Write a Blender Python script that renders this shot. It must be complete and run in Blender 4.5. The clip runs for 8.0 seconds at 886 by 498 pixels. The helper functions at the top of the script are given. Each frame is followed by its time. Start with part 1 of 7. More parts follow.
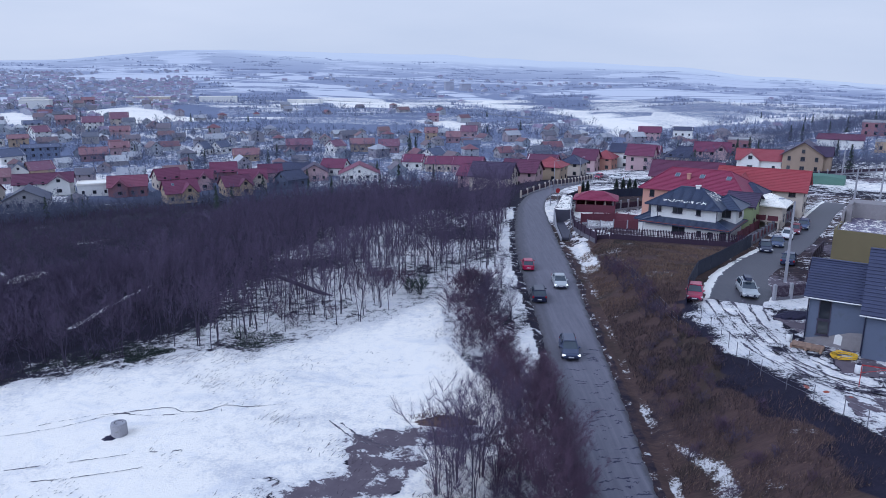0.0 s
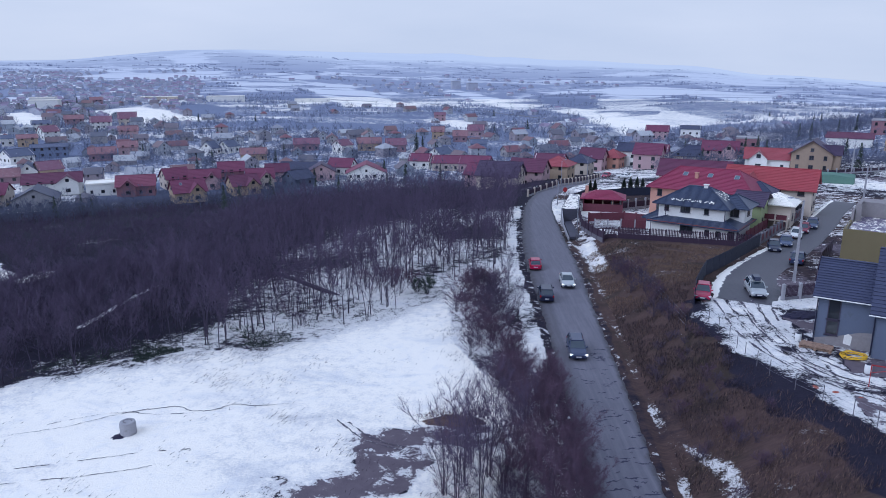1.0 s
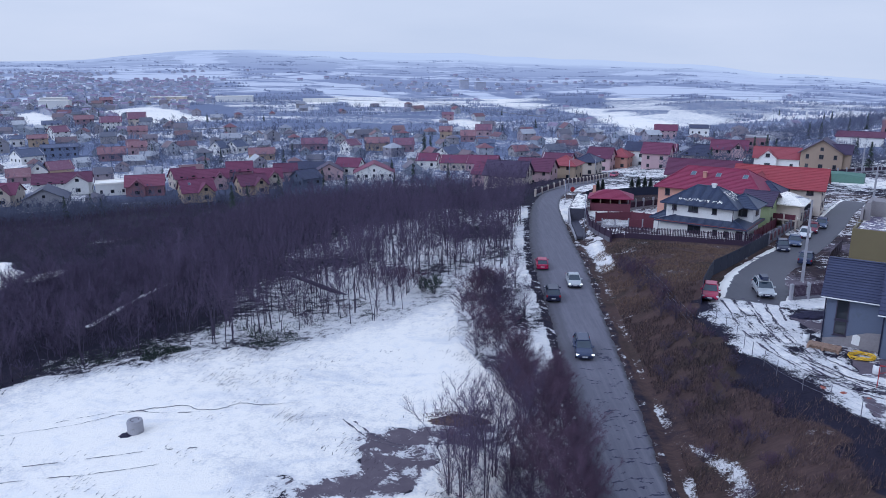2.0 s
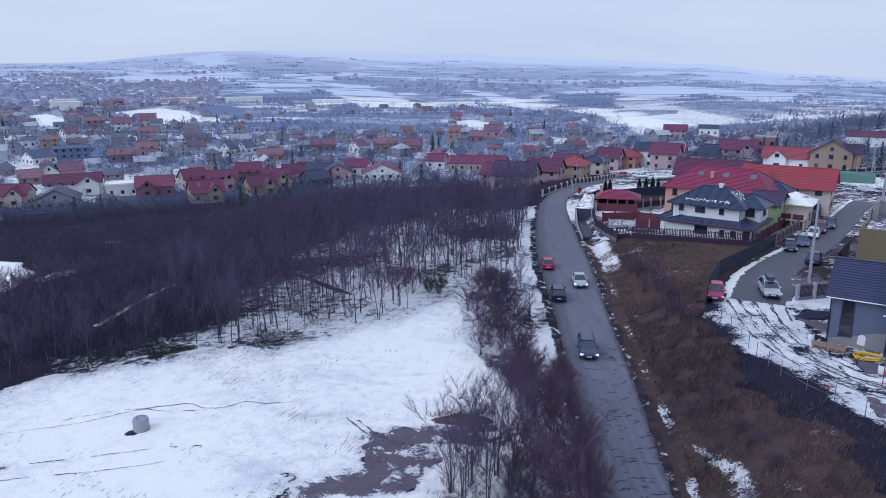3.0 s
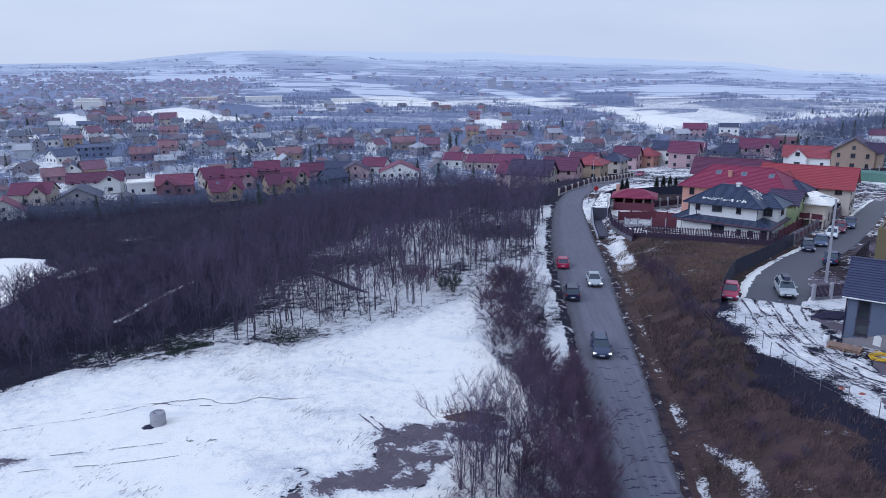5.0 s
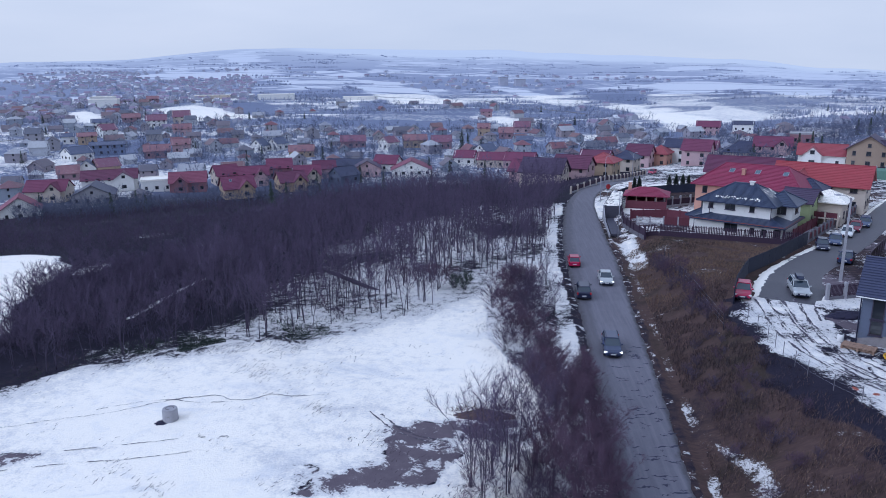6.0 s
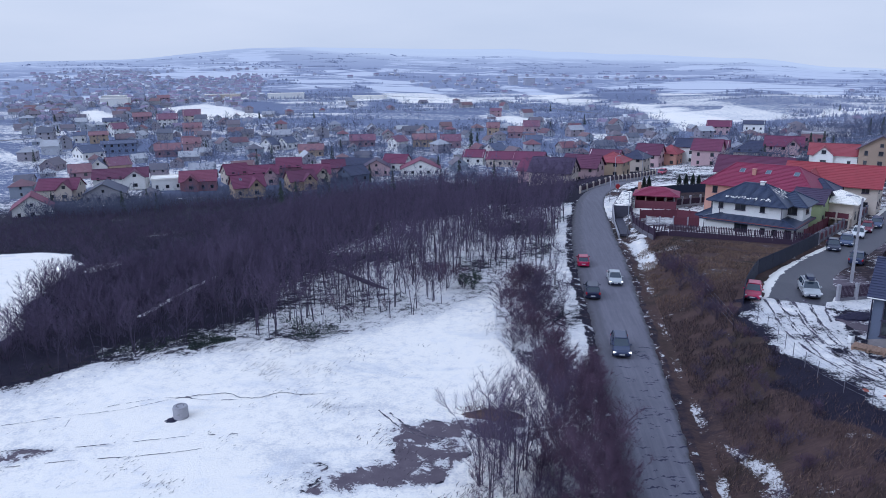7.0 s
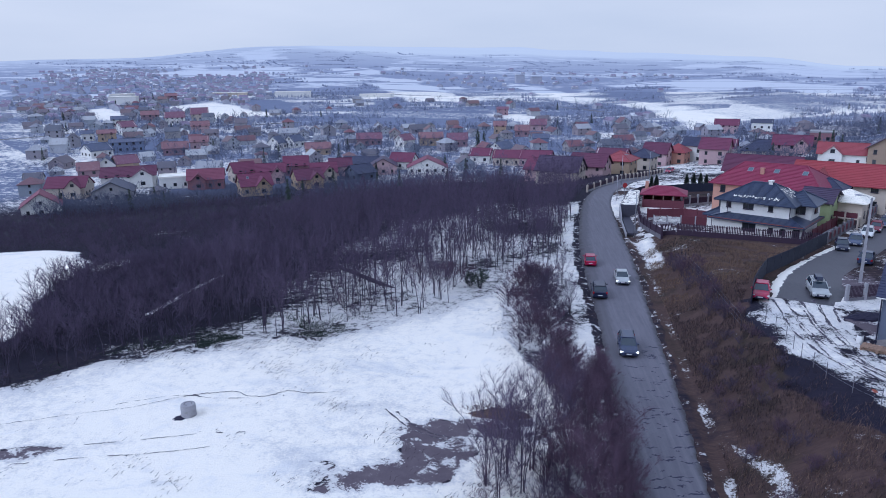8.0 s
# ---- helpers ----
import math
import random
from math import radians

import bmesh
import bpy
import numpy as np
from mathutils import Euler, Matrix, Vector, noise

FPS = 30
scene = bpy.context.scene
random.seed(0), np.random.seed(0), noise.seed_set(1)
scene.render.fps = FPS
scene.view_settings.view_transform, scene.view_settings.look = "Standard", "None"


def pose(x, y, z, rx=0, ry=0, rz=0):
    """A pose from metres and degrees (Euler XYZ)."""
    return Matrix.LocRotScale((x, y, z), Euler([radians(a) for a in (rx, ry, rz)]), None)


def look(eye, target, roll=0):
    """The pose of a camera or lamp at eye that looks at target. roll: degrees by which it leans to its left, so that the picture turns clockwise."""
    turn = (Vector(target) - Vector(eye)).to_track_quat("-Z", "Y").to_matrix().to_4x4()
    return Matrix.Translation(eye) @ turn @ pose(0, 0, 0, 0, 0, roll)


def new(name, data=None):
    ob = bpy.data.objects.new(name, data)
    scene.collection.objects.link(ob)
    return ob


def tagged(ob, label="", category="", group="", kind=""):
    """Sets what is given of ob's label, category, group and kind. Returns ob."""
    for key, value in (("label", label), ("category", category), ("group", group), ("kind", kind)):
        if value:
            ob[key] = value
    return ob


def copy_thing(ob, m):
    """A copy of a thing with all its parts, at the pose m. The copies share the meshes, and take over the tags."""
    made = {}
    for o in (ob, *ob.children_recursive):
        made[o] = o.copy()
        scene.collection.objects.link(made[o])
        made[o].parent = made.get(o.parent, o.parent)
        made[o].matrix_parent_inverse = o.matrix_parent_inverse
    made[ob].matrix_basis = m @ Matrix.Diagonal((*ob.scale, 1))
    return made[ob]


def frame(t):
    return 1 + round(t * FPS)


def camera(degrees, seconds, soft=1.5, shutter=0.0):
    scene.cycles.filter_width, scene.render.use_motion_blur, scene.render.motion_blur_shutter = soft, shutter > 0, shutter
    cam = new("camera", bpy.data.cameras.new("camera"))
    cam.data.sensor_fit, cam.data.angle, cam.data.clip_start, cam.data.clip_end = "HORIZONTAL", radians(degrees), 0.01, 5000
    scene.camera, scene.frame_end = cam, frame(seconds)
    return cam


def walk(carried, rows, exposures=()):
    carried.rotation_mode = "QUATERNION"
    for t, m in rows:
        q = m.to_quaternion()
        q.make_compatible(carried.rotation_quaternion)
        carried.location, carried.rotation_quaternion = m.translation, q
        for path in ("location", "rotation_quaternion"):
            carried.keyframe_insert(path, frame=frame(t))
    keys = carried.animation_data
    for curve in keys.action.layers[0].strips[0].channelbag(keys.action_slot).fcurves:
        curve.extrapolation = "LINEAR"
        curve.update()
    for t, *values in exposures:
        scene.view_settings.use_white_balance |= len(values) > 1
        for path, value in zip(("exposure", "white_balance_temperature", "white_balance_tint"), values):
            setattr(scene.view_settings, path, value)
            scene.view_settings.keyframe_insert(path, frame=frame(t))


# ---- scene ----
# ---------------- camera ----------------
cam = camera(64.0, 8.0, 0.9)
PATH = [
    (0.0, 0.00, 0.00, 28.00, 0.00, -14.30, 0.00), (0.5, -0.04, -0.01, 28.00, 0.24, -14.34, 0.08),
    (1.0, -0.05, 0.01, 28.03, 0.53, -14.37, 0.14), (1.5, 0.00, 0.02, 28.05, 0.84, -14.41, 0.21),
    (3.0, 0.64, -0.20, 28.01, 1.90, -14.35, 0.45), (3.5, 0.87, -0.36, 28.03, 2.27, -14.33, 0.52),
    (4.0, 1.05, -0.50, 28.06, 2.61, -14.33, 0.57), (5.5, 1.15, -0.59, 28.08, 3.82, -14.52, 0.66),
    (6.0, 1.19, -0.58, 28.09, 4.31, -14.60, 0.70), (6.5, 1.21, -0.64, 28.12, 4.72, -14.63, 0.71),
    (7.0, 1.19, -0.70, 28.16, 5.05, -14.66, 0.70), (7.5, 1.15, -0.73, 28.20, 5.34, -14.71, 0.69),
    (8.0, 1.13, -0.70, 28.22, 5.58, -14.78, 0.71),
]
walk(cam, [(t, pose(x, y, z, 90 + p, r, w)) for t, x, y, z, w, p, r in PATH], [(0.0, 0.0, 5000, 15), (8.0, 0.0, 5000, 15)])

# ---------------- light: an overcast winter sky ----------------
world = bpy.data.worlds.new("overcast_sky")
scene.world = world
world.use_nodes = True
wn, wl = world.node_tree.nodes, world.node_tree.links
sky = wn.new("ShaderNodeTexSky")
sky.sky_type = "NISHITA"
sky.sun_disc = False
sky.sun_elevation, sky.sun_rotation = radians(32), radians(-60)
sky.air_density, sky.dust_density, sky.ozone_density = 1.0, 6.0, 1.0
cloud = wn.new("ShaderNodeTexNoise")
cloud.inputs["Scale"].default_value = 2.2
cloud.inputs["Detail"].default_value = 5
cloud_tone = wn.new("ShaderNodeValToRGB")
cloud_tone.color_ramp.elements[0].position, cloud_tone.color_ramp.elements[1].position = 0.35, 0.7
cloud_tone.color_ramp.elements[0].color = (6.7, 6.65, 6.42, 1)
cloud_tone.color_ramp.elements[1].color = (7.7, 7.4, 6.88, 1)
wcoord = wn.new("ShaderNodeTexCoord")
wmap = wn.new("ShaderNodeMapping")
wmap.inputs["Scale"].default_value = (1, 1, 5)
wl.new(wcoord.outputs["Generated"], wmap.inputs["Vector"])
wl.new(wmap.outputs["Vector"], cloud.inputs["Vector"])
wl.new(cloud.outputs["Fac"], cloud_tone.inputs["Fac"])
# thinner, bluer cloud overhead, paler towards the horizon
split = wn.new("ShaderNodeSeparateXYZ")
wl.new(wcoord.outputs["Generated"], split.inputs[0])
height_of = wn.new("ShaderNodeMapRange")
height_of.interpolation_type = "SMOOTHSTEP"
height_of.inputs["From Min"].default_value, height_of.inputs["From Max"].default_value = 0.06, 0.55
wl.new(split.outputs["Z"], height_of.inputs["Value"])
overhead = wn.new("ShaderNodeMixRGB")
overhead.blend_type = "MULTIPLY"
overhead.inputs[2].default_value = (0.94, 0.99, 1.07, 1)
wl.new(height_of.outputs[0], overhead.inputs["Fac"])
wl.new(cloud_tone.outputs["Color"], overhead.inputs[1])
overcast = wn.new("ShaderNodeMixRGB")
overcast.inputs["Fac"].default_value = 0.93
wl.new(sky.outputs["Color"], overcast.inputs[1])
wl.new(overhead.outputs["Color"], overcast.inputs[2])
wbg = wn["Background"]
wbg.inputs["Strength"].default_value = 0.1
wl.new(overcast.outputs["Color"], wbg.inputs["Color"])
sun = new("sun", bpy.data.lights.new("sun", "SUN"))
sun.data.energy, sun.data.angle, sun.data.color = 1.3, radians(50), (1.0, 0.97, 0.93)
sun.matrix_world = look((0, 0, 100), (0 + 60, 40, 100 - 55))

# ---------------- materials ----------------
def lerp_nodes(nt, fac, a, b):
    m = nt.nodes.new("ShaderNodeMixRGB")
    for sock, v in ((m.inputs[0], fac), (m.inputs[1], a), (m.inputs[2], b)):
        if isinstance(v, bpy.types.NodeSocket):
            nt.links.new(v, sock)
        elif isinstance(v, (tuple, list)):
            sock.default_value = (*v[:3], 1)
        else:
            sock.default_value = v
    return m.outputs[0]


def ramp01(nt, value, lo, hi):
    m = nt.nodes.new("ShaderNodeMapRange")
    m.interpolation_type = "SMOOTHSTEP"
    m.inputs["From Min"].default_value, m.inputs["From Max"].default_value = lo, hi
    nt.links.new(value, m.inputs["Value"])
    return m.outputs[0]


def calc(nt, op, a, b=0.0, c=0.0):
    m = nt.nodes.new("ShaderNodeMath")
    m.operation = op
    for sock, v in zip(m.inputs, (a, b, c)):
        if isinstance(v, bpy.types.NodeSocket):
            nt.links.new(v, sock)
        else:
            sock.default_value = v
    return m.outputs[0]


def noise_of(nt, scale, detail=4, rough=0.6, stretch=(1, 1, 1), distort=0.0):
    tc = nt.nodes.new("ShaderNodeTexCoord")
    mp = nt.nodes.new("ShaderNodeMapping")
    mp.inputs["Scale"].default_value = stretch
    n = nt.nodes.new("ShaderNodeTexNoise")
    n.inputs["Scale"].default_value, n.inputs["Detail"].default_value = scale, detail
    n.inputs["Roughness"].default_value, n.inputs["Distortion"].default_value = rough, distort
    nt.links.new(tc.outputs["Object"], mp.inputs["Vector"])
    nt.links.new(mp.outputs["Vector"], n.inputs["Vector"])
    return n.outputs["Fac"]


def attr_of(nt, name):
    a = nt.nodes.new("ShaderNodeAttribute")
    a.attribute_name = name
    return a.outputs["Fac"]


def surface(name, base, rough=0.8, metal=0.0, var=0.2, scale=2.0, fine=25.0, bump=0.15, stain=None, stain_at=(0.55, 0.75), spread=0.0, choices=None):
    """A weathered surface: base colour varied at two scales, a stain colour in blotches, fine relief."""
    # blue veil of the air put into the darker base colours
    if max(base) < 0.15:
        base = (base[0] * 0.96, base[1], base[2] * 1.22 + 0.014)
    elif max(base) < 0.42:
        base = (base[0], base[1], base[2] * 1.08 + 0.008)
    m = bpy.data.materials.new(name)
    m.use_nodes = True
    nt = m.node_tree
    p = nt.nodes["Principled BSDF"]
    big, small = noise_of(nt, scale), noise_of(nt, fine, 3)
    if choices:
        info = nt.nodes.new("ShaderNodeObjectInfo")
        cr = nt.nodes.new("ShaderNodeValToRGB")
        cr.color_ramp.interpolation = "CONSTANT"
        el = cr.color_ramp.elements
        while len(el) < len(choices):
            el.new(0.5)
        for i, c in enumerate(choices):
            el[i].position, el[i].color = i / len(choices), (*c, 1)
        nt.links.new(info.outputs["Random"], cr.inputs["Fac"])
        col = cr.outputs["Color"]
        low = lerp_nodes(nt, 0.35, col, (0.02, 0.02, 0.02))
        c1 = lerp_nodes(nt, big, low, col)
    else:
        c1 = lerp_nodes(nt, big, tuple(v * (1 - var) for v in base), tuple(min(1, v * (1 + var)) for v in base))
    c2 = lerp_nodes(nt, calc(nt, "MULTIPLY", ramp01(nt, small, 0.45, 0.7), 0.35), c1, tuple(v * 0.6 for v in base))
    if stain:
        blot = noise_of(nt, scale * 2.3, 5, 0.65, distort=0.5)
        c2 = lerp_nodes(nt, ramp01(nt, blot, *stain_at), c2, stain)
    nt.links.new(c2, p.inputs["Base Color"])
    p.inputs["Roughness"].default_value, p.inputs["Metallic"].default_value = rough, metal
    if bump:
        b = nt.nodes.new("ShaderNodeBump")
        b.inputs["Strength"].default_value, b.inputs["Distance"].default_value = bump, 0.02
        nt.links.new(small, b.inputs["Height"])
        nt.links.new(b.outputs["Normal"], p.inputs["Normal"])
    return m


SNOW = (0.90, 0.865, 0.80)
M = {
    "asphalt": None,
    "bark": surface("bark", (0.064, 0.048, 0.058), 0.9, var=0.4, scale=1.5, fine=12, bump=0.3),
    "twig": surface("twig", (0.106, 0.076, 0.100), 0.9, var=0.35, scale=0.8, bump=0),
    "dry_leaf": surface("dry_leaf", (0.100, 0.056, 0.066), 0.85, var=0.4, scale=1.2, bump=0),
    "evergreen": surface("evergreen", (0.035, 0.050, 0.024), 0.8, var=0.4, scale=1.5, bump=0),
    "dry_grass": surface("dry_grass", (0.108, 0.068, 0.050), 0.9, var=0.45, scale=0.35, bump=0),
    "concrete": surface("concrete", (0.33, 0.325, 0.325), 0.85, var=0.2, scale=1.2, stain=(0.18, 0.17, 0.17)),
    "concrete_dark": surface("concrete_dark", (0.150, 0.142, 0.150), 0.85, var=0.3, scale=1.2, stain=(0.08, 0.08, 0.08)),
    "white_wall": surface("white_wall", (0.74, 0.73, 0.71), 0.8, var=0.06, scale=0.6, stain=(0.6, 0.59, 0.58), bump=0.05),
    "cream_wall": surface("cream_wall", (0.52, 0.45, 0.39), 0.8, var=0.1, scale=0.6, bump=0.05),
    "yellow_wall": surface("yellow_wall", (0.42, 0.32, 0.23), 0.8, var=0.1, scale=0.6, bump=0.05),
    "salmon_wall": surface("salmon_wall", (0.50, 0.27, 0.21), 0.8, var=0.1, scale=0.6, bump=0.05),
    "pink_wall": surface("pink_wall", (0.470, 0.330, 0.350), 0.8, var=0.1, scale=0.6, bump=0.05),
    "green_wall": surface("green_wall", (0.36, 0.42, 0.22), 0.8, var=0.1, scale=0.6, bump=0.05),
    "villa_wall": surface("villa_wall", (0.30, 0.225, 0.150), 0.8, var=0.1, scale=0.6, bump=0.05),
    "olive_wall": surface("olive_wall", (0.165, 0.135, 0.058), 0.85, var=0.12, scale=0.5, bump=0.05),
    "grey_wall": surface("grey_wall", (0.115, 0.135, 0.178), 0.85, var=0.08, scale=0.5, stain=(0.095, 0.113, 0.150), bump=0.05),
    "brick_wall": surface("brick_wall", (0.270, 0.140, 0.147), 0.85, var=0.25, scale=1.5, fine=8, bump=0.2),
    "red_tile": surface("red_tile", (0.225, 0.026, 0.059), 0.6, var=0.18, scale=0.7, stain=(0.16, 0.03, 0.036), stain_at=(0.6, 0.9)),
    "orange_tile": surface("orange_tile", (0.290, 0.062, 0.067), 0.65, var=0.18, scale=0.7),
    "vermilion_tile": surface("vermilion_tile", (0.300, 0.045, 0.048), 0.6, var=0.18, scale=0.7),
    "brown_tile": surface("brown_tile", (0.058, 0.036, 0.054), 0.6, var=0.25, scale=0.7),
    "maroon_tile": surface("maroon_tile", (0.115, 0.028, 0.046), 0.6, var=0.25, scale=0.7),
    "blue_tile": surface("blue_tile", (0.036, 0.047, 0.066), 0.38, var=0.3, scale=0.8, bump=0.05),
    "slate_tile": surface("slate_tile", (0.040, 0.044, 0.066), 0.5, var=0.3, scale=0.8, bump=0.05),
    "snowy_tile": surface("snowy_tile", (0.05, 0.055, 0.07), 0.6, var=0.2, scale=3.2, stain=SNOW, stain_at=(0.34, 0.42)),
    "dark_wood": surface("dark_wood", (0.038, 0.018, 0.023), 0.7, var=0.35, scale=3, fine=30),
    "red_wood": surface("red_wood", (0.115, 0.024, 0.023), 0.7, var=0.3, scale=2, fine=30),
    "pale_wood": surface("pale_wood", (0.30, 0.20, 0.13), 0.8, var=0.3, scale=3, fine=30),
    "dark_metal": surface("dark_metal", (0.020, 0.022, 0.032), 0.45, 0.3, var=0.2, bump=0.02),
    "galvanised": surface("galvanised", (0.34, 0.35, 0.37), 0.45, 0.7, var=0.15, bump=0.03),
    "screen_cloth": surface("screen_cloth", (0.016, 0.020, 0.026), 0.75, var=0.4, scale=0.8, bump=0.1),
    "snow": surface("snow", SNOW, 0.6, var=0.04, scale=1.5, fine=9, bump=0.15),
    "trim_white": surface("trim_white", (0.7, 0.7, 0.7), 0.5, var=0.05, bump=0),
    "frame_dark": surface("frame_dark", (0.045, 0.035, 0.041), 0.45, var=0.1, bump=0),
    "tyre": surface("tyre", (0.018, 0.018, 0.018), 0.85, var=0.2, bump=0.05),
    "rim": surface("rim", (0.45, 0.46, 0.48), 0.3, 0.9, var=0.1, bump=0),
    "lamp_red": surface("lamp_red", (0.35, 0.02, 0.02), 0.2, var=0.1, bump=0),
    "lamp_clear": surface("lamp_clear", (0.75, 0.76, 0.78), 0.1, var=0.05, bump=0),
    "plate": surface("plate", (0.7, 0.7, 0.7), 0.4, var=0.05, bump=0),
    "hose_yellow": surface("hose_yellow", (0.75, 0.48, 0.02), 0.5, var=0.15, bump=0),
    "black_soil": surface("black_soil", (0.018, 0.015, 0.023), 0.9, var=0.4, scale=2, bump=0.5),
    "stone_clad": surface("stone_clad", (0.25, 0.23, 0.215), 0.85, var=0.25, scale=2.5, fine=14, bump=0.3),
    "wet_deck": surface("wet_deck", (0.130, 0.100, 0.134), 0.45, var=0.3, scale=0.6, stain=SNOW, stain_at=(0.5, 0.56), bump=0.05),
    "red_paint": surface("red_paint", (0.32, 0.022, 0.02), 0.5, var=0.15, bump=0.05),
    "rust": surface("rust", (0.30, 0.075, 0.035), 0.8, var=0.4, scale=5, bump=0.2),
    "green_sheet": surface("green_sheet", (0.095, 0.185, 0.130), 0.6, var=0.2, bump=0.1),
    "old_red_tile": surface("old_red_tile", (0.150, 0.038, 0.072), 0.75, var=0.25, scale=0.5),
    "old_orange_tile": surface("old_orange_tile", (0.190, 0.056, 0.082), 0.75, var=0.25, scale=0.5),
    # distance haze put into these tile, slate and brick colours, with pale blotches
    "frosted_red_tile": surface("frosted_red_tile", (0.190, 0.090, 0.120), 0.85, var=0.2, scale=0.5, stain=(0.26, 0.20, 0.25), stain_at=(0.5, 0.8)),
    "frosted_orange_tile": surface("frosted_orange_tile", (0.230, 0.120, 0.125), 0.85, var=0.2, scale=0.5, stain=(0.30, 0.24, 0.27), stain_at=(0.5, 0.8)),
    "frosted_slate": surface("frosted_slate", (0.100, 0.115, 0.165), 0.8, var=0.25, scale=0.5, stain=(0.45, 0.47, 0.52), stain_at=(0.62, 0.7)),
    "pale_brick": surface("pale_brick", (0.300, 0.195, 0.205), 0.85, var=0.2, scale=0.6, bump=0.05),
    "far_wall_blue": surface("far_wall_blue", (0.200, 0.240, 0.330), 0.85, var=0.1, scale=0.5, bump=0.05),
    "wet_concrete": surface("wet_concrete", (0.060, 0.056, 0.058), 0.7, var=0.35, scale=1.0, stain=(0.03, 0.03, 0.036)),
    "patchy_snow": surface("patchy_snow", (0.070, 0.055, 0.050), 0.8, var=0.3, scale=0.6, stain=SNOW, stain_at=(0.40, 0.48)),
    "mud": surface("mud", (0.100, 0.075, 0.083), 0.75, var=0.3, scale=1.5, bump=0.3),
}


def paint(name, base, rough=0.28):
    m = surface(name, base, rough, 0.0, var=0.08, scale=1.2, bump=0)
    m.node_tree.nodes["Principled BSDF"].inputs["Coat Weight"].default_value = 0.25
    return m


for key, c in (("car_black", (0.010, 0.014, 0.026)), ("car_red", (0.34, 0.004, 0.045)), ("car_grey", (0.030, 0.040, 0.066)), ("car_silver", (0.40, 0.42, 0.44)),
               ("car_white", (0.68, 0.69, 0.70)), ("car_blue", (0.05, 0.07, 0.11)), ("car_maroon", (0.16, 0.015, 0.03))):
    M[key] = paint(key, c)


def glass(name, tint, rough=0.06):
    m = bpy.data.materials.new(name)
    m.use_nodes = True
    p = m.node_tree.nodes["Principled BSDF"]
    n = noise_of(m.node_tree, 1.3)
    m.node_tree.links.new(lerp_nodes(m.node_tree, n, tuple(v * 0.6 for v in tint), tint), p.inputs["Base Color"])
    p.inputs["Roughness"].default_value = rough
    p.inputs["Specular IOR Level"].default_value = 0.9
    return m


M["lamp_lit"] = surface("lamp_lit", (0.75, 0.74, 0.70), 0.1, var=0.05, bump=0)
M["lamp_lit"].node_tree.nodes["Principled BSDF"].inputs["Emission Color"].default_value = (1.0, 0.93, 0.80, 1)
M["lamp_lit"].node_tree.nodes["Principled BSDF"].inputs["Emission Strength"].default_value = 1.3
M["pane"] = glass("pane", (0.030, 0.035, 0.045))
M["car_glass"] = glass("car_glass", (0.035, 0.052, 0.078), 0.03)
M["sky_glass"] = glass("sky_glass", (0.10, 0.15, 0.20), 0.04)

# ---------------- lie of the land ----------------
AZ = np.radians([-60, -30, -18, 0, 4, 9, 17, 24, 32, 60])
RAD = np.array([0, 70, 110, 150, 180, 220, 258, 287, 338, 440, 620, 868, 1240, 1736, 2232, 2976.0])
PROFILE = np.array([
    [0.4, 0.2, -3, -6.5, -8.5, -13, -17.6, -17.2, -15.7, -12.2, -10.4, -8, 2, 6.9, 8.2, 8.2],
    [0.4, 0.2, -3, -6.5, -8.5, -13, -17.6, -17.2, -15.7, -12.2, -10.4, -8, 8.2, 29.2, 44.1, 55.3],
    [0.4, 0.2, -2.2, -5.5, -8.5, -13, -17.6, -17.2, -15.7, -12.9, -11.7, -9.2, 8.2, 33, 66.4, 97.4],
    [0.2, 0.1, -0.8, -2.5, -5, -9, -13.7, -15.5, -15, -13.5, -12.9, -11.7, -1.8, 18.1, 45.4, 82.6],
    [0, 0, -0.2, -1, -3, -7, -12.7, -14.6, -14.2, -13.5, -14.2, -12.9, -6.7, 10.6, 35.4, 67.7],
    [0, 0, 0, 0, -1, -5, -8.7, -10.3, -12.8, -13.5, -14.2, -11.7, -6.7, 6.9, 26.8, 55.3],
    [0, 0, 0, 0, -0.6, -3.5, -6.7, -8.5, -11.4, -13.5, -12.9, -10.4, -6.7, 3.2, 16.8, 35.4],
    [0, 0, 0, 0, -0.6, -2, -3.8, -4.2, -4.4, -8.5, -11.7, -11.7, -11.7, -9.2, -5.5, -3],
    [0, 0, 0, 0, -0.6, -1.5, -2.8, -1.6, 3.4, -0.9, -10.4, -15.4, -19.1, -21.6, -24.1, -27.8],
    [0, 0, 0, 0, -0.6, -1.5, -2.8, -1.6, 3.4, 2.9, -4.2, -11.7, -14.2, -11.7, -8, -1.8],
])
LOGR = np.log(RAD + 40)


def smooth01(lo, hi, v):
    t = np.clip((v - lo) / (hi - lo), 0, 1)
    return t * t * (3 - 2 * t)


ROAD_Y = [-40, 20, 42, 57, 71, 85, 100, 114, 134, 145, 152, 158, 164, 172, 180, 190, 210, 229, 260]
ROAD_X = [13.5, 12.4, 12.0, 12.9, 13.7, 14.3, 15.0, 15.6, 17.2, 18.3, 19.5, 20.7, 22.4, 26.0, 29.4, 33.4, 41.0, 48.5, 62.0]
ROAD_HALF = [2.7, 2.7, 2.7, 3.1, 3.2, 3.6, 4.1, 3.9, 3.4, 3.0, 2.9, 2.8, 2.8, 2.9, 3.0, 3.0, 3.0, 3.0, 3.0]


def road_x(y):
    return np.interp(y, ROAD_Y, ROAD_X)


def road_half(y):
    return np.interp(y, ROAD_Y, ROAD_HALF)


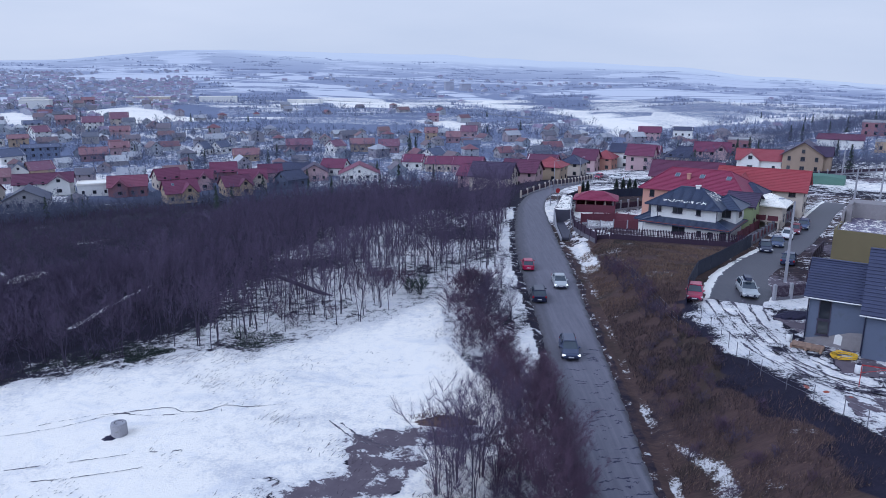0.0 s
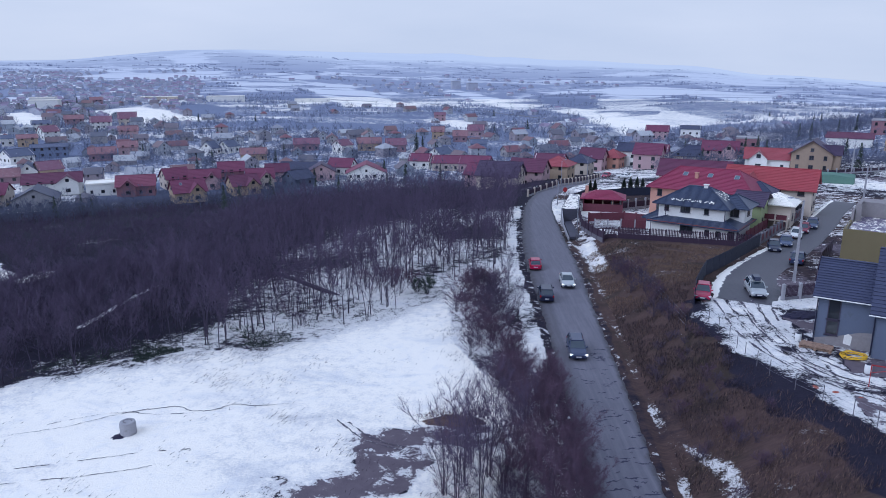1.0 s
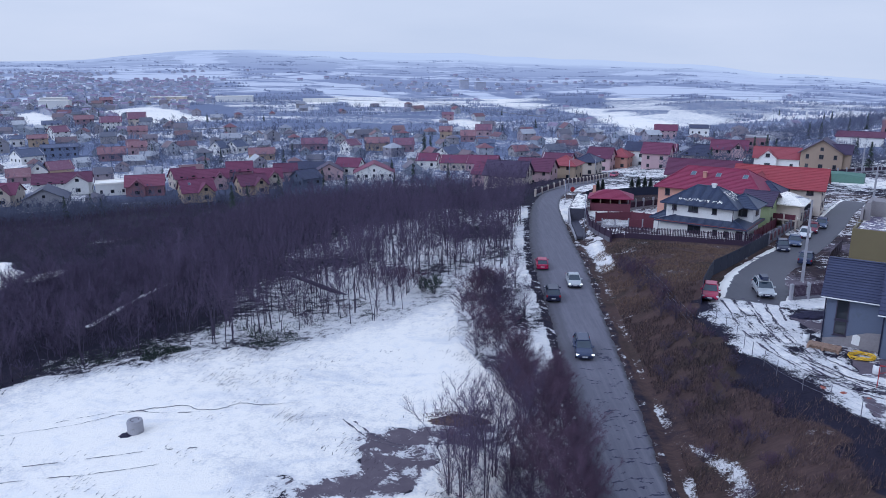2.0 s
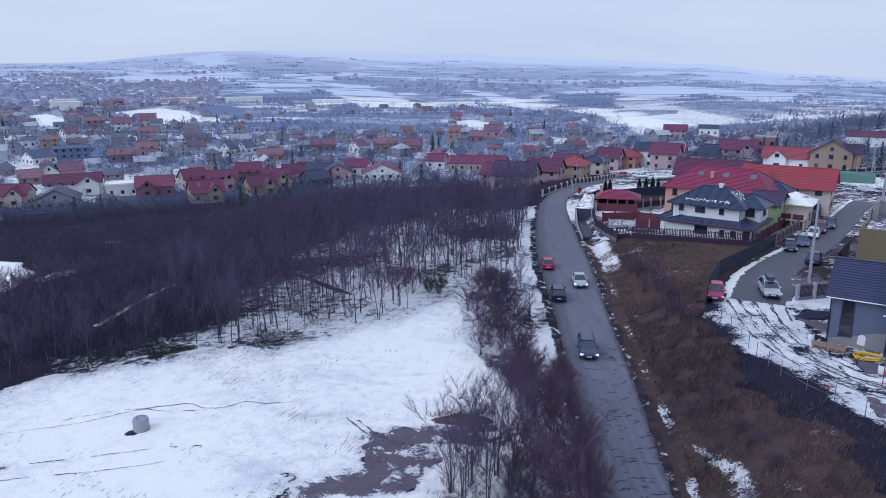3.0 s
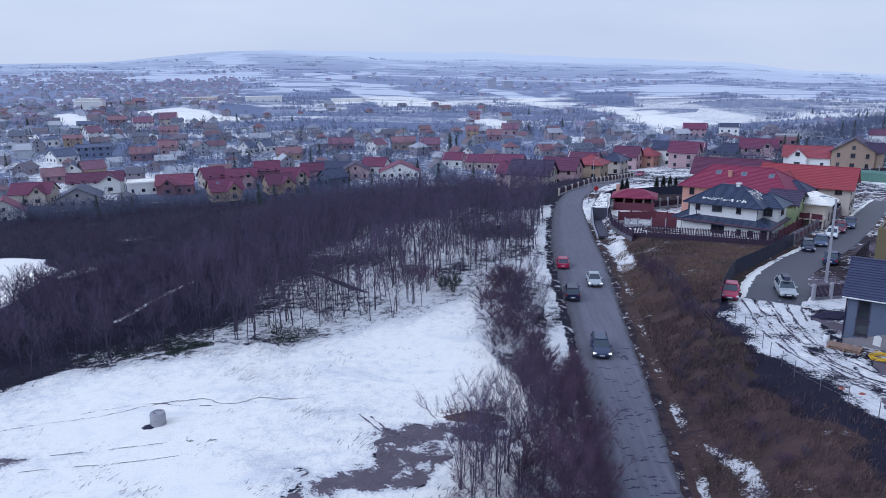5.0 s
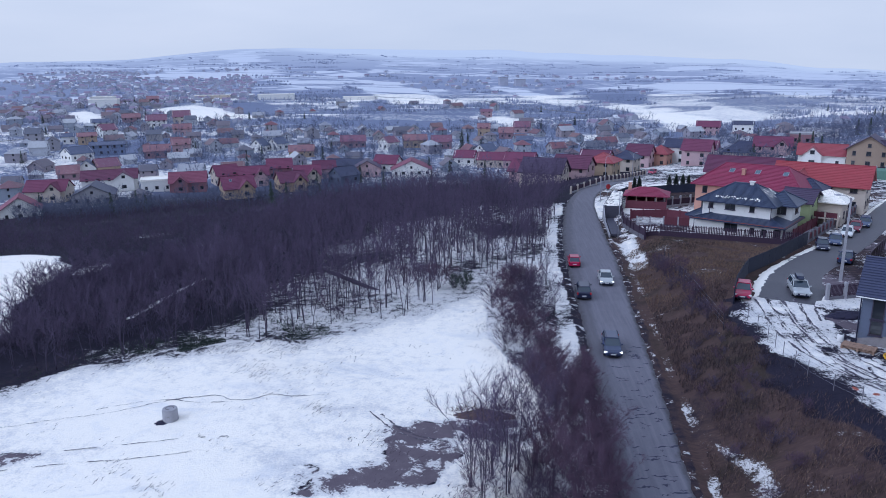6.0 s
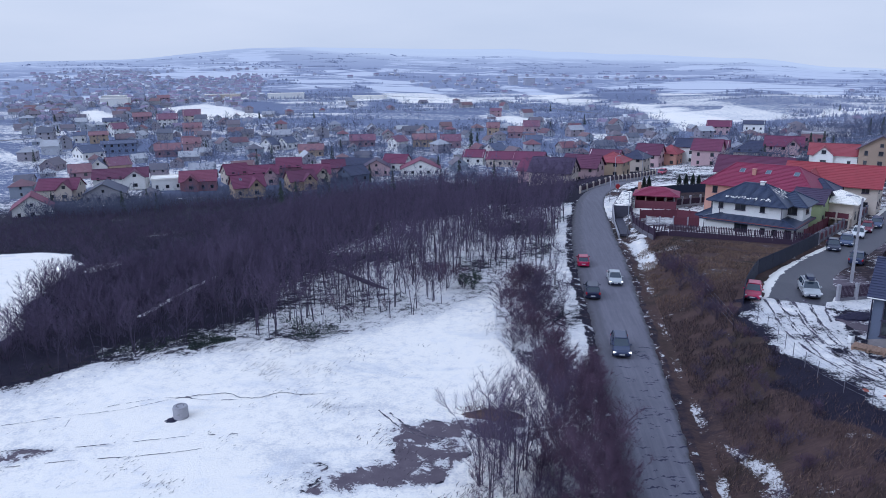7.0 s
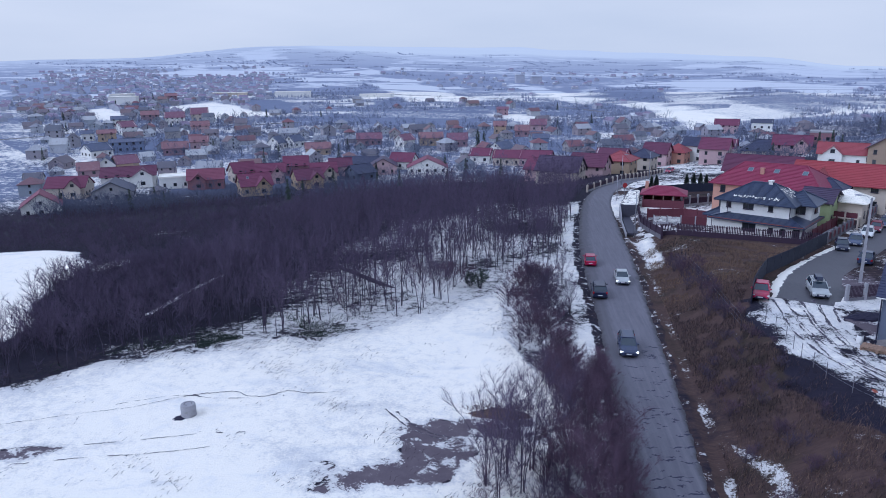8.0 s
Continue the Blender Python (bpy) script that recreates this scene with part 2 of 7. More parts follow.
def land(x, y):
    """Height of the ground, without the cut for the road."""
    x, y = np.asarray(x, float), np.asarray(y, float)
    r = np.hypot(x, y)
    az = np.clip(np.arctan2(x, np.maximum(y, 1e-3)), AZ[0], AZ[-1])
    lr = np.log(r + 40)
    k = np.clip(np.searchsorted(LOGR, lr) - 1, 0, len(LOGR) - 2)
    f = np.clip((lr - LOGR[k]) / (LOGR[k + 1] - LOGR[k]), 0, 1)
    j = np.clip(np.searchsorted(AZ, az) - 1, 0, len(AZ) - 2)
    g = smooth01(0, 1, (az - AZ[j]) / (AZ[j + 1] - AZ[j]))
    low = PROFILE[j, k] * (1 - f) + PROFILE[j, k + 1] * f
    high = PROFILE[j + 1, k] * (1 - f) + PROFILE[j + 1, k + 1] * f
    z = low * (1 - g) + high * g
    ahead = smooth01(0, 30, y)
    z = z * ahead + 0.15 * (1 - ahead)
    rise = np.interp(y, [0, 78, 90, 105, 118, 140, 172], [3.8, 3.8, 2.8, 1.9, 1.4, 0.6, 0.0])
    edge = road_x(y) + road_half(y)
    width = np.interp(y, [0, 48, 60, 75, 100, 130], [13.5, 11.5, 8.0, 8.5, 7.0, 3.0])
    z = z + rise * smooth01(edge + 1.2, edge + 1.2 + width, x) * smooth01(0, 30, 230 - x)
    z = z - 0.35 * np.exp(-((x - edge - 1.1) / 0.8) ** 2) * (y < 140)
    z = z + 0.35 * np.sin(x * 0.11 + 1) * np.sin(y * 0.09) * (x < road_x(y) - 6)
    return z + 1.0 * np.sin(x * 0.021 + 2) * np.sin(y * 0.017 + 1) * smooth01(150, 320, r)


def ground_z(x, y):
    return float(land(x, y))


# ---------------- mesh helpers ----------------
def mesh_of(name, verts, faces, mats, smooth=False, index=None):
    me = bpy.data.meshes.new(name)
    me.from_pydata([tuple(v) for v in verts], [], faces)
    for m in mats if isinstance(mats, (list, tuple)) else [mats]:
        me.materials.append(m)
    if index is not None:
        me.polygons.foreach_set("material_index", np.asarray(index, np.int32))
    if smooth:
        me.polygons.foreach_set("use_smooth", [True] * len(me.polygons))
    me.update()
    return me


def give(me, name, values):
    a = me.attributes.new(name, "FLOAT", "POINT")
    a.data.foreach_set("value", np.asarray(values, np.float32))


def child(name, me, parent, m=None, label=""):
    ob = new(name, me)
    ob.parent = parent
    if m is not None:
        ob.matrix_basis = m
    if label:
        tagged(ob, label)
    return ob


class Build:
    """Collects boxes, prisms and quads into one mesh."""
    def __init__(self):
        self.v, self.f, self.i = [], [], []

    def add(self, verts, faces, slot=0):
        n = len(self.v)
        self.v += [tuple(p) for p in verts]
        self.f += [tuple(n + k for k in f) for f in faces]
        self.i += [slot] * len(faces)
        return self

    def box(self, x0, y0, z0, x1, y1, z1, slot=0, m=None):
        p = [Vector((x, y, z)) for z in (z0, z1) for x, y in ((x0, y0), (x1, y0), (x1, y1), (x0, y1))]
        if m is not None:
            p = [m @ q for q in p]
        return self.add(p, [(3, 2, 1, 0), (4, 5, 6, 7), (0, 1, 5, 4), (1, 2, 6, 5), (2, 3, 7, 6), (3, 0, 4, 7)], slot)

    def loft(self, rings, slot=0, caps=True):
        n = len(rings[0])
        pts = [p for r in rings for p in r]
        fs = [(i * n + k, i * n + (k + 1) % n, (i + 1) * n + (k + 1) % n, (i + 1) * n + k) for i in range(len(rings) - 1) for k in range(n)]
        if caps:
            fs += [tuple(reversed(range(n))), tuple((len(rings) - 1) * n + k for k in range(n))]
        return self.add(pts, fs, slot)

    def tube(self, path, radius, sides=6, slot=0):
        rings = []
        for k, p in enumerate(path):
            a, b = Vector(path[max(0, k - 1)]), Vector(path[min(len(path) - 1, k + 1)])
            d = (b - a).normalized()
            u = d.orthogonal().normalized()
            w = d.cross(u)
            r = radius[k] if isinstance(radius, (list, tuple)) else radius
            rings.append([Vector(p) + (u * math.cos(2 * math.pi * s / sides) + w * math.sin(2 * math.pi * s / sides)) * r for s in range(sides)])
        return self.loft(rings, slot)

    def mesh(self, name, mats, smooth=False):
        return mesh_of(name, self.v, self.f, mats, smooth, self.i)


def part(name, build, mats, parent, label="", smooth=False):
    return child(name, build.mesh(name, mats, smooth), parent, None, label)


def thing(name, x, y, z, rz, label, category, group="", kind=""):
    e = new(name)
    e.empty_display_size = 0.3
    e.matrix_basis = pose(x, y, z, 0, 0, rz)
    return tagged(e, label, category, group, kind)


# ---------------- ground cover ----------------
def bumps(x, y, s, seed=0):
    """Cheap smooth noise, -1 to 1."""
    a = seed * 1.7
    return (np.sin(x / s + a + 1.3 * np.sin(y / s * 0.7 + a)) + np.sin(y / s * 1.13 + 2 * a + 1.1 * np.sin(x / s * 0.83 - a)) + np.sin((x + y) / s * 0.61 + 3 * a)) / 3


def wood_edge(x):
    x = np.asarray(x, float)
    y = np.interp(x, [-70, -56, -46, -38, -28, -17.4, -12, -7, -3, 1, 8], [42, 50, 55, 60, 65, 69.7, 72.6, 77.5, 84, 90, 97])
    return y + 0.8 * np.sin(x / 2.3) + 0.5 * np.sin(x / 0.9 + 1) + 0.6 * np.sin(x / 5.1 + 2)


def open_glade(x, y):
    """Snowy clearings inside the wood: a large one and two narrow ones."""
    edge = np.interp(y, [60, 71, 82, 94, 102, 113, 122, 127, 132], [-54, -56, -62, -67.5, -67.5, -73, -82, -91, -104])
    big = smooth01(2.5, -2.0, x - edge + 1.6 * bumps(x, y, 3, 4)) * smooth01(128.5, 124.5, y + 1.5 * bumps(x, y, 6, 2)) * smooth01(64, 68, y)
    d = np.abs(x + 43.6 - (y - 76) * 0.08 + 0.5 * bumps(x, y, 3, 2))
    path = 0.6 * smooth01(1.0, 0.3, d) * smooth01(75, 78, y) * smooth01(100, 96, y)
    small = smooth01(1.3, 0.6, np.hypot((x + 67.2) / 2.2, (y - 110) / 5))
    return np.maximum(np.maximum(big, path), small)


def field_cells(x, y, ang, du, dv, seed):
    u, v = x * math.cos(ang) + y * math.sin(ang), -x * math.sin(ang) + y * math.cos(ang)
    h = np.sin(np.floor(u / du) * 12.9898 + np.floor(v / dv) * 78.233 + seed) * 43758.5453
    return h - np.floor(h)


# open fields of the valley and the far hills: corners, and how snowy they lie
FIELDS = []
for plot in (((-156, 485), (-142, 615), (-16, 631), (-22, 456), 0.27), ((-309, 773), (-245, 766), (-177, 582), (-197, 572), 0.08), ((-147, 766), (-124, 815), (-101, 700), (-128, 670), 0.08),
             ((-327, 651), (-310, 732), (-199, 565), (-226, 530), 0.97), ((-378, 612), (-385, 650), (-287, 524), (-275, 461), 0.95), ((-188, 859), (-144, 881), (-132, 813), (-175, 793), 0.9)):
    FIELDS.append((plot[:4], plot[4]))
for plot in (((-211, 1062), (-175, 1217), (-25, 741), (-107, 745), 0.82), ((-31, 1162), (4, 1117), (103, 799), (71, 724), 0.75), ((-103, 988), (-9, 897), (67, 680), (33, 651), 0.52),
             ((-8, 580), (7, 608), (24, 507), (9, 453), 0.85), ((-336, 1114), (-248, 1158), (-208, 971), (-284, 994), 0.62), ((88, 1081), (220, 1328), (170, 1048), (92, 944), 0.6)):
    FIELDS.append((plot[:4], plot[4]))
for plot in (((208, 736), (135, 641), (147, 476), (211, 545), 0.60), ((103, 709), (137, 773), (158, 514), (115, 465), 1.0), ((171, 866), (261, 1027), (236, 803), (146, 684), 0.60),
             ((110, 945), (208, 1055), (155, 814), (106, 827), 0.10), ((212, 752), (316, 829), (300, 666), (216, 552), 0.36), ((310, 972), (419, 1176), (493, 1066), (348, 816), 0.72)):
    FIELDS.append((plot[:4], plot[4]))
for plot in (((191, 1205), (353, 1258), (440, 1160), (260, 924), 0.76), ((380, 1802), (564, 2081), (545, 1878), (375, 1660), 0.95), ((563, 1869), (927, 2159), (690, 1473), (534, 1412), 0.72),
             ((-609, 1169), (-635, 1381), (-474, 1303), (-459, 1180), 0.97), ((-498, 1338), (-453, 1468), (-391, 1283), (-451, 1238), 0.8), ((-343, 1400), (-273, 1563), (-237, 1330), (-297, 1250), 0.9)):
    FIELDS.append((plot[:4], plot[4]))
for plot in (((-820, 2750), (-373, 2478), (-255, 1399), (-505, 1599), 0.03), ((-760, 1927), (-829, 2425), (-576, 1726), (-575, 1618), 0.75)):
    FIELDS.append((plot[:4], plot[4]))


def inside(x, y, corners):
    """How far a place lies inside a four-cornered plot; negative outside."""
    q = np.array(corners, float)
    turn = 1.0 if sum(q[k - 1][0] * q[k][1] - q[k][0] * q[k - 1][1] for k in range(4)) > 0 else -1.0
    d = np.full_like(np.asarray(x, float), 1e9)
    for k in range(4):
        ex, ey = q[k] - q[k - 1]
        d = np.minimum(d, turn * (ex * (y - q[k - 1][1]) - ey * (x - q[k - 1][0])) / math.hypot(ex, ey))
    return d


def in_field(x, y):
    return any(inside(x, y, corners) > -3 for corners, amount in FIELDS)


def cover(x, y):
    """How snowy, grassy and muddy the ground is, 0 to 1 each."""
    r, az = np.hypot(x, y), np.degrees(np.arctan2(x, np.maximum(y, 1e-3)))
    rx, rh = road_x(y), road_half(y)
    side = x - rx
    snow, grass, mud = np.full_like(x, 0.5), np.full_like(x, 0.4), np.zeros_like(x)
    left = side < 0
    e = wood_edge(x)
    field = left & (y < e)
    snow = np.where(field, 0.93 + 0.08 * bumps(x, y, 5) - (0.30 + 0.22 * bumps(x, y, 1.7, 3)) * np.exp(-np.maximum(e - y, 0) / np.where(x < -24, 4.0, 1.8)) - 0.08 * np.exp(-np.maximum(e - y, 0) / 9), snow)
    wood = left & (y >= e) & (r < 200)
    patchy = 0.60 - 0.42 * smooth01(-20, -38, x) - 0.08 * smooth01(100, 135, r) - 0.30 * smooth01(140, 165, r) + 0.18 * bumps(x, y, 4, 2)
    snow = np.where(wood, patchy, snow)
    grass = np.where(wood, 0.25 + 0.12 * (np.abs(y - e - 4) < 4), grass)
    snow = np.where(wood, snow + 0.16 * np.exp(-(y - e) / 5) * (x < -24), snow)
    glade = open_glade(x, y)
    snow = np.maximum(snow, np.where(wood, glade * 1.1, 0))
    scrub = left & (r >= np.where(x > -30, 160, 128)) & (r < 270)
    snow = np.where(scrub, np.maximum(0.20 + 0.20 * bumps(x, y, 7, 3) + 0.12 * bumps(x, y, 2.5, 3), glade), snow)
    # bare earth of the track beside the field
    d = to_line(x, y, [(-11.5, 40.4), (-8.5, 41.8), (-5.6, 43.4), (-4.2, 46.6), (-4.6, 49.6), (-1.8, 51.0), (1.4, 51.0)])[0] - np.interp(y, [40, 42, 44, 47, 49.5, 51], [0.1, 0.9, 1.9, 2.2, 1.9, 0.8]) + 2.6 * np.exp(-((x + 4.7) / 0.9) ** 2 - ((y - 47.6) / 0.9) ** 2)
    mud = np.where(left, smooth01(1.9, -0.5, d + 1.0 * bumps(x, y, 1.5, 5) + 0.6 * bumps(x, y, 0.7, 3)), mud)
    d2 = np.abs(y - 51.5 - 0.5 * np.sin(x * 0.4)) + 0.5 * bumps(x, y, 1.2, 7)
    mud = np.maximum(mud, np.where(left & (x > -3) & (x < 8), smooth01(1.6, 0.2, d2) * 0.9, 0))
    d3 = np.hypot((x + 36) / 6, (y - 43 - 0.3 * (x + 36)) / 1.2) + 0.35 * bumps(x, y, 1.3, 8)
    mud = np.maximum(mud, np.where(left, smooth01(1.4, 0.3, d3) * 0.85, 0))
    slush = np.exp(-((x + 10.5) / 2.6) ** 2 - ((y - 53.0 - 0.2 * (x + 10)) / 0.9) ** 2) + np.exp(-((x + 15.0) / 3.0) ** 2 - ((y - 44.4 + 0.5 * (x + 15)) / 1.3) ** 2)
    snow = np.where(left, snow - 0.64 * mud - 0.16 * slush, snow)
    # thicket strip and verge left of the road
    strip = left & (side > -9 + 0.1 * np.minimum(y - 40, 40)) & (y < 64)
    snow = np.where(strip, 0.66 + 0.25 * bumps(x, y, 2.2, 4), snow)
    verge = left & (side > -rh - 3.2) & (y >= 62) & (y < 150)
    snow = np.where(verge, 0.68 + 0.2 * bumps(x, y, 2.5, 4), snow)
    bush = left & (y > 62) & (y < 93) & (x > np.interp(y, [62, 70, 80, 93], [3.2, 0.2, -0.2, 2.2])) & (side < -rh - 2.6)
    snow = np.where(bush, 0.60 + 0.2 * bumps(x, y, 1.8, 4), snow)
    verge = left & (side > -rh - 0.6 - 0.3 * bumps(x, y, 1.2, 3))
    snow = np.where(verge, 0.25, snow)
    mud = np.where(verge, 0.3, mud)
    # right bank and terrace
    right = ~left
    bank = right & (y < 112) & (r < 140)
    top = np.interp(y, [40, 44, 50, 54, 60, 68, 73, 80], [31.0, 29.6, 27.3, 26.2, 24.9, 24.6, 25.6, 60])
    top = top + 0.55 * bumps(x, y, 0.9, 2) + 0.35 * bumps(x, y, 0.42, 5)
    on_top = bank & (x > top)
    snow = np.where(bank, 0.19 + 0.15 * bumps(x, y, 2.6, 6) + 0.10 * bumps(x, y, 0.9, 2), snow)
    grass = np.where(bank, 0.8 + 0.3 * bumps(x, y, 5, 9), grass)
    soil_w = np.interp(y, [38, 44, 50, 56, 62], [5.2, 3.8, 2.4, 1.4, 0.0]) + 0.7 * bumps(x, y, 1.4, 6)
    grass = np.where(bank, grass - 1.0 * smooth01(soil_w + 0.8, soil_w - 0.5, top - x), grass)
    snow = np.where(bank, snow - 0.10 * smooth01(soil_w + 0.8, soil_w - 0.5, top - x), snow)
    snow = np.where(bank & (y > 76), 0.27 + 0.16 * bumps(x, y, 1.7, 6) + 0.10 * bumps(x, y, 0.7, 2), snow)
    foot = bank & (np.abs(side - rh - 1.35 - 0.3 * bumps(y, y * 0, 3, 2)) < 0.45)
    snow = np.where(foot, 0.44 + 0.25 * bumps(x, y, 2.0, 1), snow)
    ditch = bank & (side < rh + 0.45 + 0.25 * bumps(x, y, 1.6, 2))
    snow, mud, grass = np.where(ditch, 0.27, snow), np.where(ditch, 0.3, mud), np.where(ditch, 0.5, grass)
    band = np.exp(-((x - 18.0 - 0.12 * (50 - y) - 0.5 * np.sin(y * 0.6)) / 1.5) ** 2) * smooth01(58, 47, y)
    snow = np.where(bank & ~ditch, np.maximum(snow, band * 0.52 + 0.06 * bumps(x, y, 0.7, 3) * band), snow)
    plot = np.exp(-((side - rh - 2.5) / 1.8) ** 2) * smooth01(92, 98, y) * smooth01(120, 112, y)
    snow = np.where(right & ~ditch, np.maximum(snow, 0.75 * plot), snow)
    snow = np.where(on_top, 0.66 + 0.14 * bumps(x, y, 2.2, 3) + 0.10 * bumps(x, y, 0.8, 5) - 0.34 * np.exp(-np.maximum(x - top, 0) / 0.9), snow)
    grass = np.where(on_top, 0.2, grass)
    lane = to_line(x, y, [(31.0, 74.0), (29.2, 64.3), (29.4, 57.5), (31.0, 52.4), (35.0, 49.2), (41.0, 47.0)])[0]
    churn = np.where(on_top, smooth01(2.6, 0.4, lane + 0.5 * bumps(x, y, 1.1, 4)), 0)
    mud, snow = np.maximum(mud, 0.25 * churn), snow - 0.12 * churn
    near_house = on_top & (x > 30.0 + 0.14 * (y - 45) + 0.6 * bumps(x, y, 1.5, 2)) & (y < 70)
    mud = np.where(near_house, 0.36 + 0.3 * bumps(x, y, 2.4, 5), mud)
    snow = np.where(near_house, 0.36 + 0.28 * bumps(x, y, 2.2, 3), snow)
    by_wall = on_top & (x > 33.3 + 0.5 * bumps(x, y, 1.3, 4)) & (y > 53) & (y < 68)
    mud, snow = np.where(by_wall, 0.62 + 0.25 * bumps(x, y, 2.0, 5), mud), np.where(by_wall, 0.22 + 0.24 * bumps(x, y, 1.6, 3), snow)
    side_plot = right & (y > 74) & (y < 112) & (x > np.interp(y, [74, 112], [33, 56]))
    snow = np.where(side_plot, 0.26 + 0.3 * bumps(x, y, 3, 2), snow)
    grass = np.where(side_plot, 0.5, grass)
    mud = np.where(side_plot, 0.40 + 0.3 * bumps(x, y, 4, 3), mud)
    yards = right & ~bank & (r < 330)
    snow = np.where(yards & ~ditch, 0.45 + 0.3 * bumps(x, y, 6, 2) + 0.15 * bumps(x, y, 1.7, 4), snow)
    grass = np.where(yards, 0.55, grass)
    mud = np.where(yards & ~ditch, 0.36 + 0.3 * bumps(x, y, 7, 5), mud)
    # the valley
    far = r >= 185
    cells = field_cells(x, y, 0.35, 95, 38, 1.0) * 0.6 + field_cells(x, y, 0.3, 38, 15, 4.0) * 0.4
    town = 0.43 + 0.20 * bumps(x, y, 17, 2) + 0.14 * bumps(x, y, 6, 3)
    open_land = 0.22 + 0.45 * cells + 0.12 * bumps(x, y, 40, 5)
    mix = smooth01(430, 560, r) * smooth01(0.1, 0.5, 0.45 + 0.5 * bumps(x, y, 110, 1) + 0.3 * (r > 600))
    snow = np.where(far & (r >= np.where(left & (az < -8), 262, 250)), town * (1 - mix) + open_land * mix, snow)
    grass = np.where(far, 0.25, grass)
    for corners, amount in FIELDS:
        soft = 4 + 0.006 * r
        f = smooth01(-soft, soft, inside(x, y, corners) + soft * 1.3 * bumps(x, y, 22, 7))
        snow = np.where(far, snow * (1 - f) + amount * f, snow)
    return np.clip(snow, 0, 1), np.clip(grass, 0, 1), np.clip(mud, 0, 1)


def parcels(nt, scale):
    """Field parcels: a random value for each, and the distance to its edge."""
    tc = nt.nodes.new("ShaderNodeTexCoord")
    mp = nt.nodes.new("ShaderNodeMapping")
    mp.inputs["Rotation"].default_value = (0, 0, 0.5)
    mp.inputs["Scale"].default_value = (0.45, 1.0, 0.0)
    nt.links.new(tc.outputs["Object"], mp.inputs["Vector"])
    out = []
    for feature in ("F1", "DISTANCE_TO_EDGE"):
        v = nt.nodes.new("ShaderNodeTexVoronoi")
        v.voronoi_dimensions, v.feature = "2D", feature
        v.inputs["Scale"].default_value = scale
        nt.links.new(mp.outputs["Vector"], v.inputs["Vector"])
        out.append(v)
    sep = nt.nodes.new("ShaderNodeSeparateColor")
    nt.links.new(out[0].outputs["Color"], sep.inputs[0])
    return sep.outputs[0], out[1].outputs["Distance"]


def ground_material(name, far=False):
    m = bpy.data.materials.new(name)
    m.use_nodes = True
    nt = m.node_tree
    p = nt.nodes["Principled BSDF"]
    s, g, d = attr_of(nt, "snow"), attr_of(nt, "grass"), attr_of(nt, "mud")
    if far:
        n1, n2 = noise_of(nt, 0.013, 6, 0.7, (1, 1, 0)), noise_of(nt, 0.055, 5, 0.75, (1, 1, 0))
        soil = lerp_nodes(nt, n1, (0.12, 0.14, 0.21), (0.21, 0.225, 0.29))
        cell, rim = parcels(nt, 0.0066)
        amount = calc(nt, "ADD", s, calc(nt, "ADD", calc(nt, "MULTIPLY_ADD", n1, 0.5, -0.25), calc(nt, "MULTIPLY_ADD", n2, 0.9, -0.45)))
        amount = calc(nt, "ADD", amount, calc(nt, "MULTIPLY_ADD", cell, 0.44, -0.24))
        tufts = noise_of(nt, 0.05, 7, 0.85, (1, 1, 0))
        mask = calc(nt, "MULTIPLY", ramp01(nt, amount, 0.34, 0.64), ramp01(nt, rim, 0.015, 0.05))
        mask = calc(nt, "MULTIPLY", mask, ramp01(nt, calc(nt, "ADD", tufts, calc(nt, "MULTIPLY_ADD", s, 0.6, -0.3)), 0.34, 0.54))
        col = lerp_nodes(nt, mask, soil, (0.70, 0.71, 0.73))
        p.inputs["Roughness"].default_value = 0.95
        p.inputs["Specular IOR Level"].default_value = 0.1
        nt.links.new(col, p.inputs["Base Color"])
        # haze of the distance, mixed in as a bluish emission by the air attribute
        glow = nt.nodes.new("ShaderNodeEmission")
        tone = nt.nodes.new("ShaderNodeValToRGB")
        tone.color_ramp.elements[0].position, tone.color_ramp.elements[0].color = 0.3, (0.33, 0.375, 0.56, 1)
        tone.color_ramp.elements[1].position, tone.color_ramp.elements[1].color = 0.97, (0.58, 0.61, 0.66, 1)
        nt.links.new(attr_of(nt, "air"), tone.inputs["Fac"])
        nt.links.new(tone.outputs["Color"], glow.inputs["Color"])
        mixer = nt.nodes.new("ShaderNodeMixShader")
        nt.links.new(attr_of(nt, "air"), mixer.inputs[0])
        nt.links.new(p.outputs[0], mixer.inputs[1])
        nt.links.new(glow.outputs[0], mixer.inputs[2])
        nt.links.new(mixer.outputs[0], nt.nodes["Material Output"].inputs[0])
        return m
    n_fine, n_mid, n_big = noise_of(nt, 5.0, 5, 0.7), noise_of(nt, 0.9, 5, 0.65), noise_of(nt, 0.12, 4)
    n_far = noise_of(nt, 0.05, 6, 0.75, (1, 1, 0))
    streak = noise_of(nt, 1.0, 4, 0.6, (1.2, 6.0, 1.0))
    litter = lerp_nodes(nt, calc(nt, "MULTIPLY_ADD", n_fine, 1.0, calc(nt, "MULTIPLY_ADD", n_mid, 0.8, -0.45)), (0.010, 0.010, 0.020), (0.036, 0.031, 0.052))
    straw = lerp_nodes(nt, streak, (0.024, 0.017, 0.024), (0.130, 0.084, 0.072))
    straw = lerp_nodes(nt, ramp01(nt, n_big, 0.5, 0.72), straw, (0.032, 0.028, 0.022))
    earth = lerp_nodes(nt, n_mid, (0.080, 0.066, 0.088), (0.185, 0.155, 0.180))
    soil = lerp_nodes(nt, ramp01(nt, calc(nt, "ADD", g, calc(nt, "MULTIPLY_ADD", n_mid, 0.6, -0.3)), 0.35, 0.65), litter, straw)
    cell, rim = parcels(nt, 0.017)
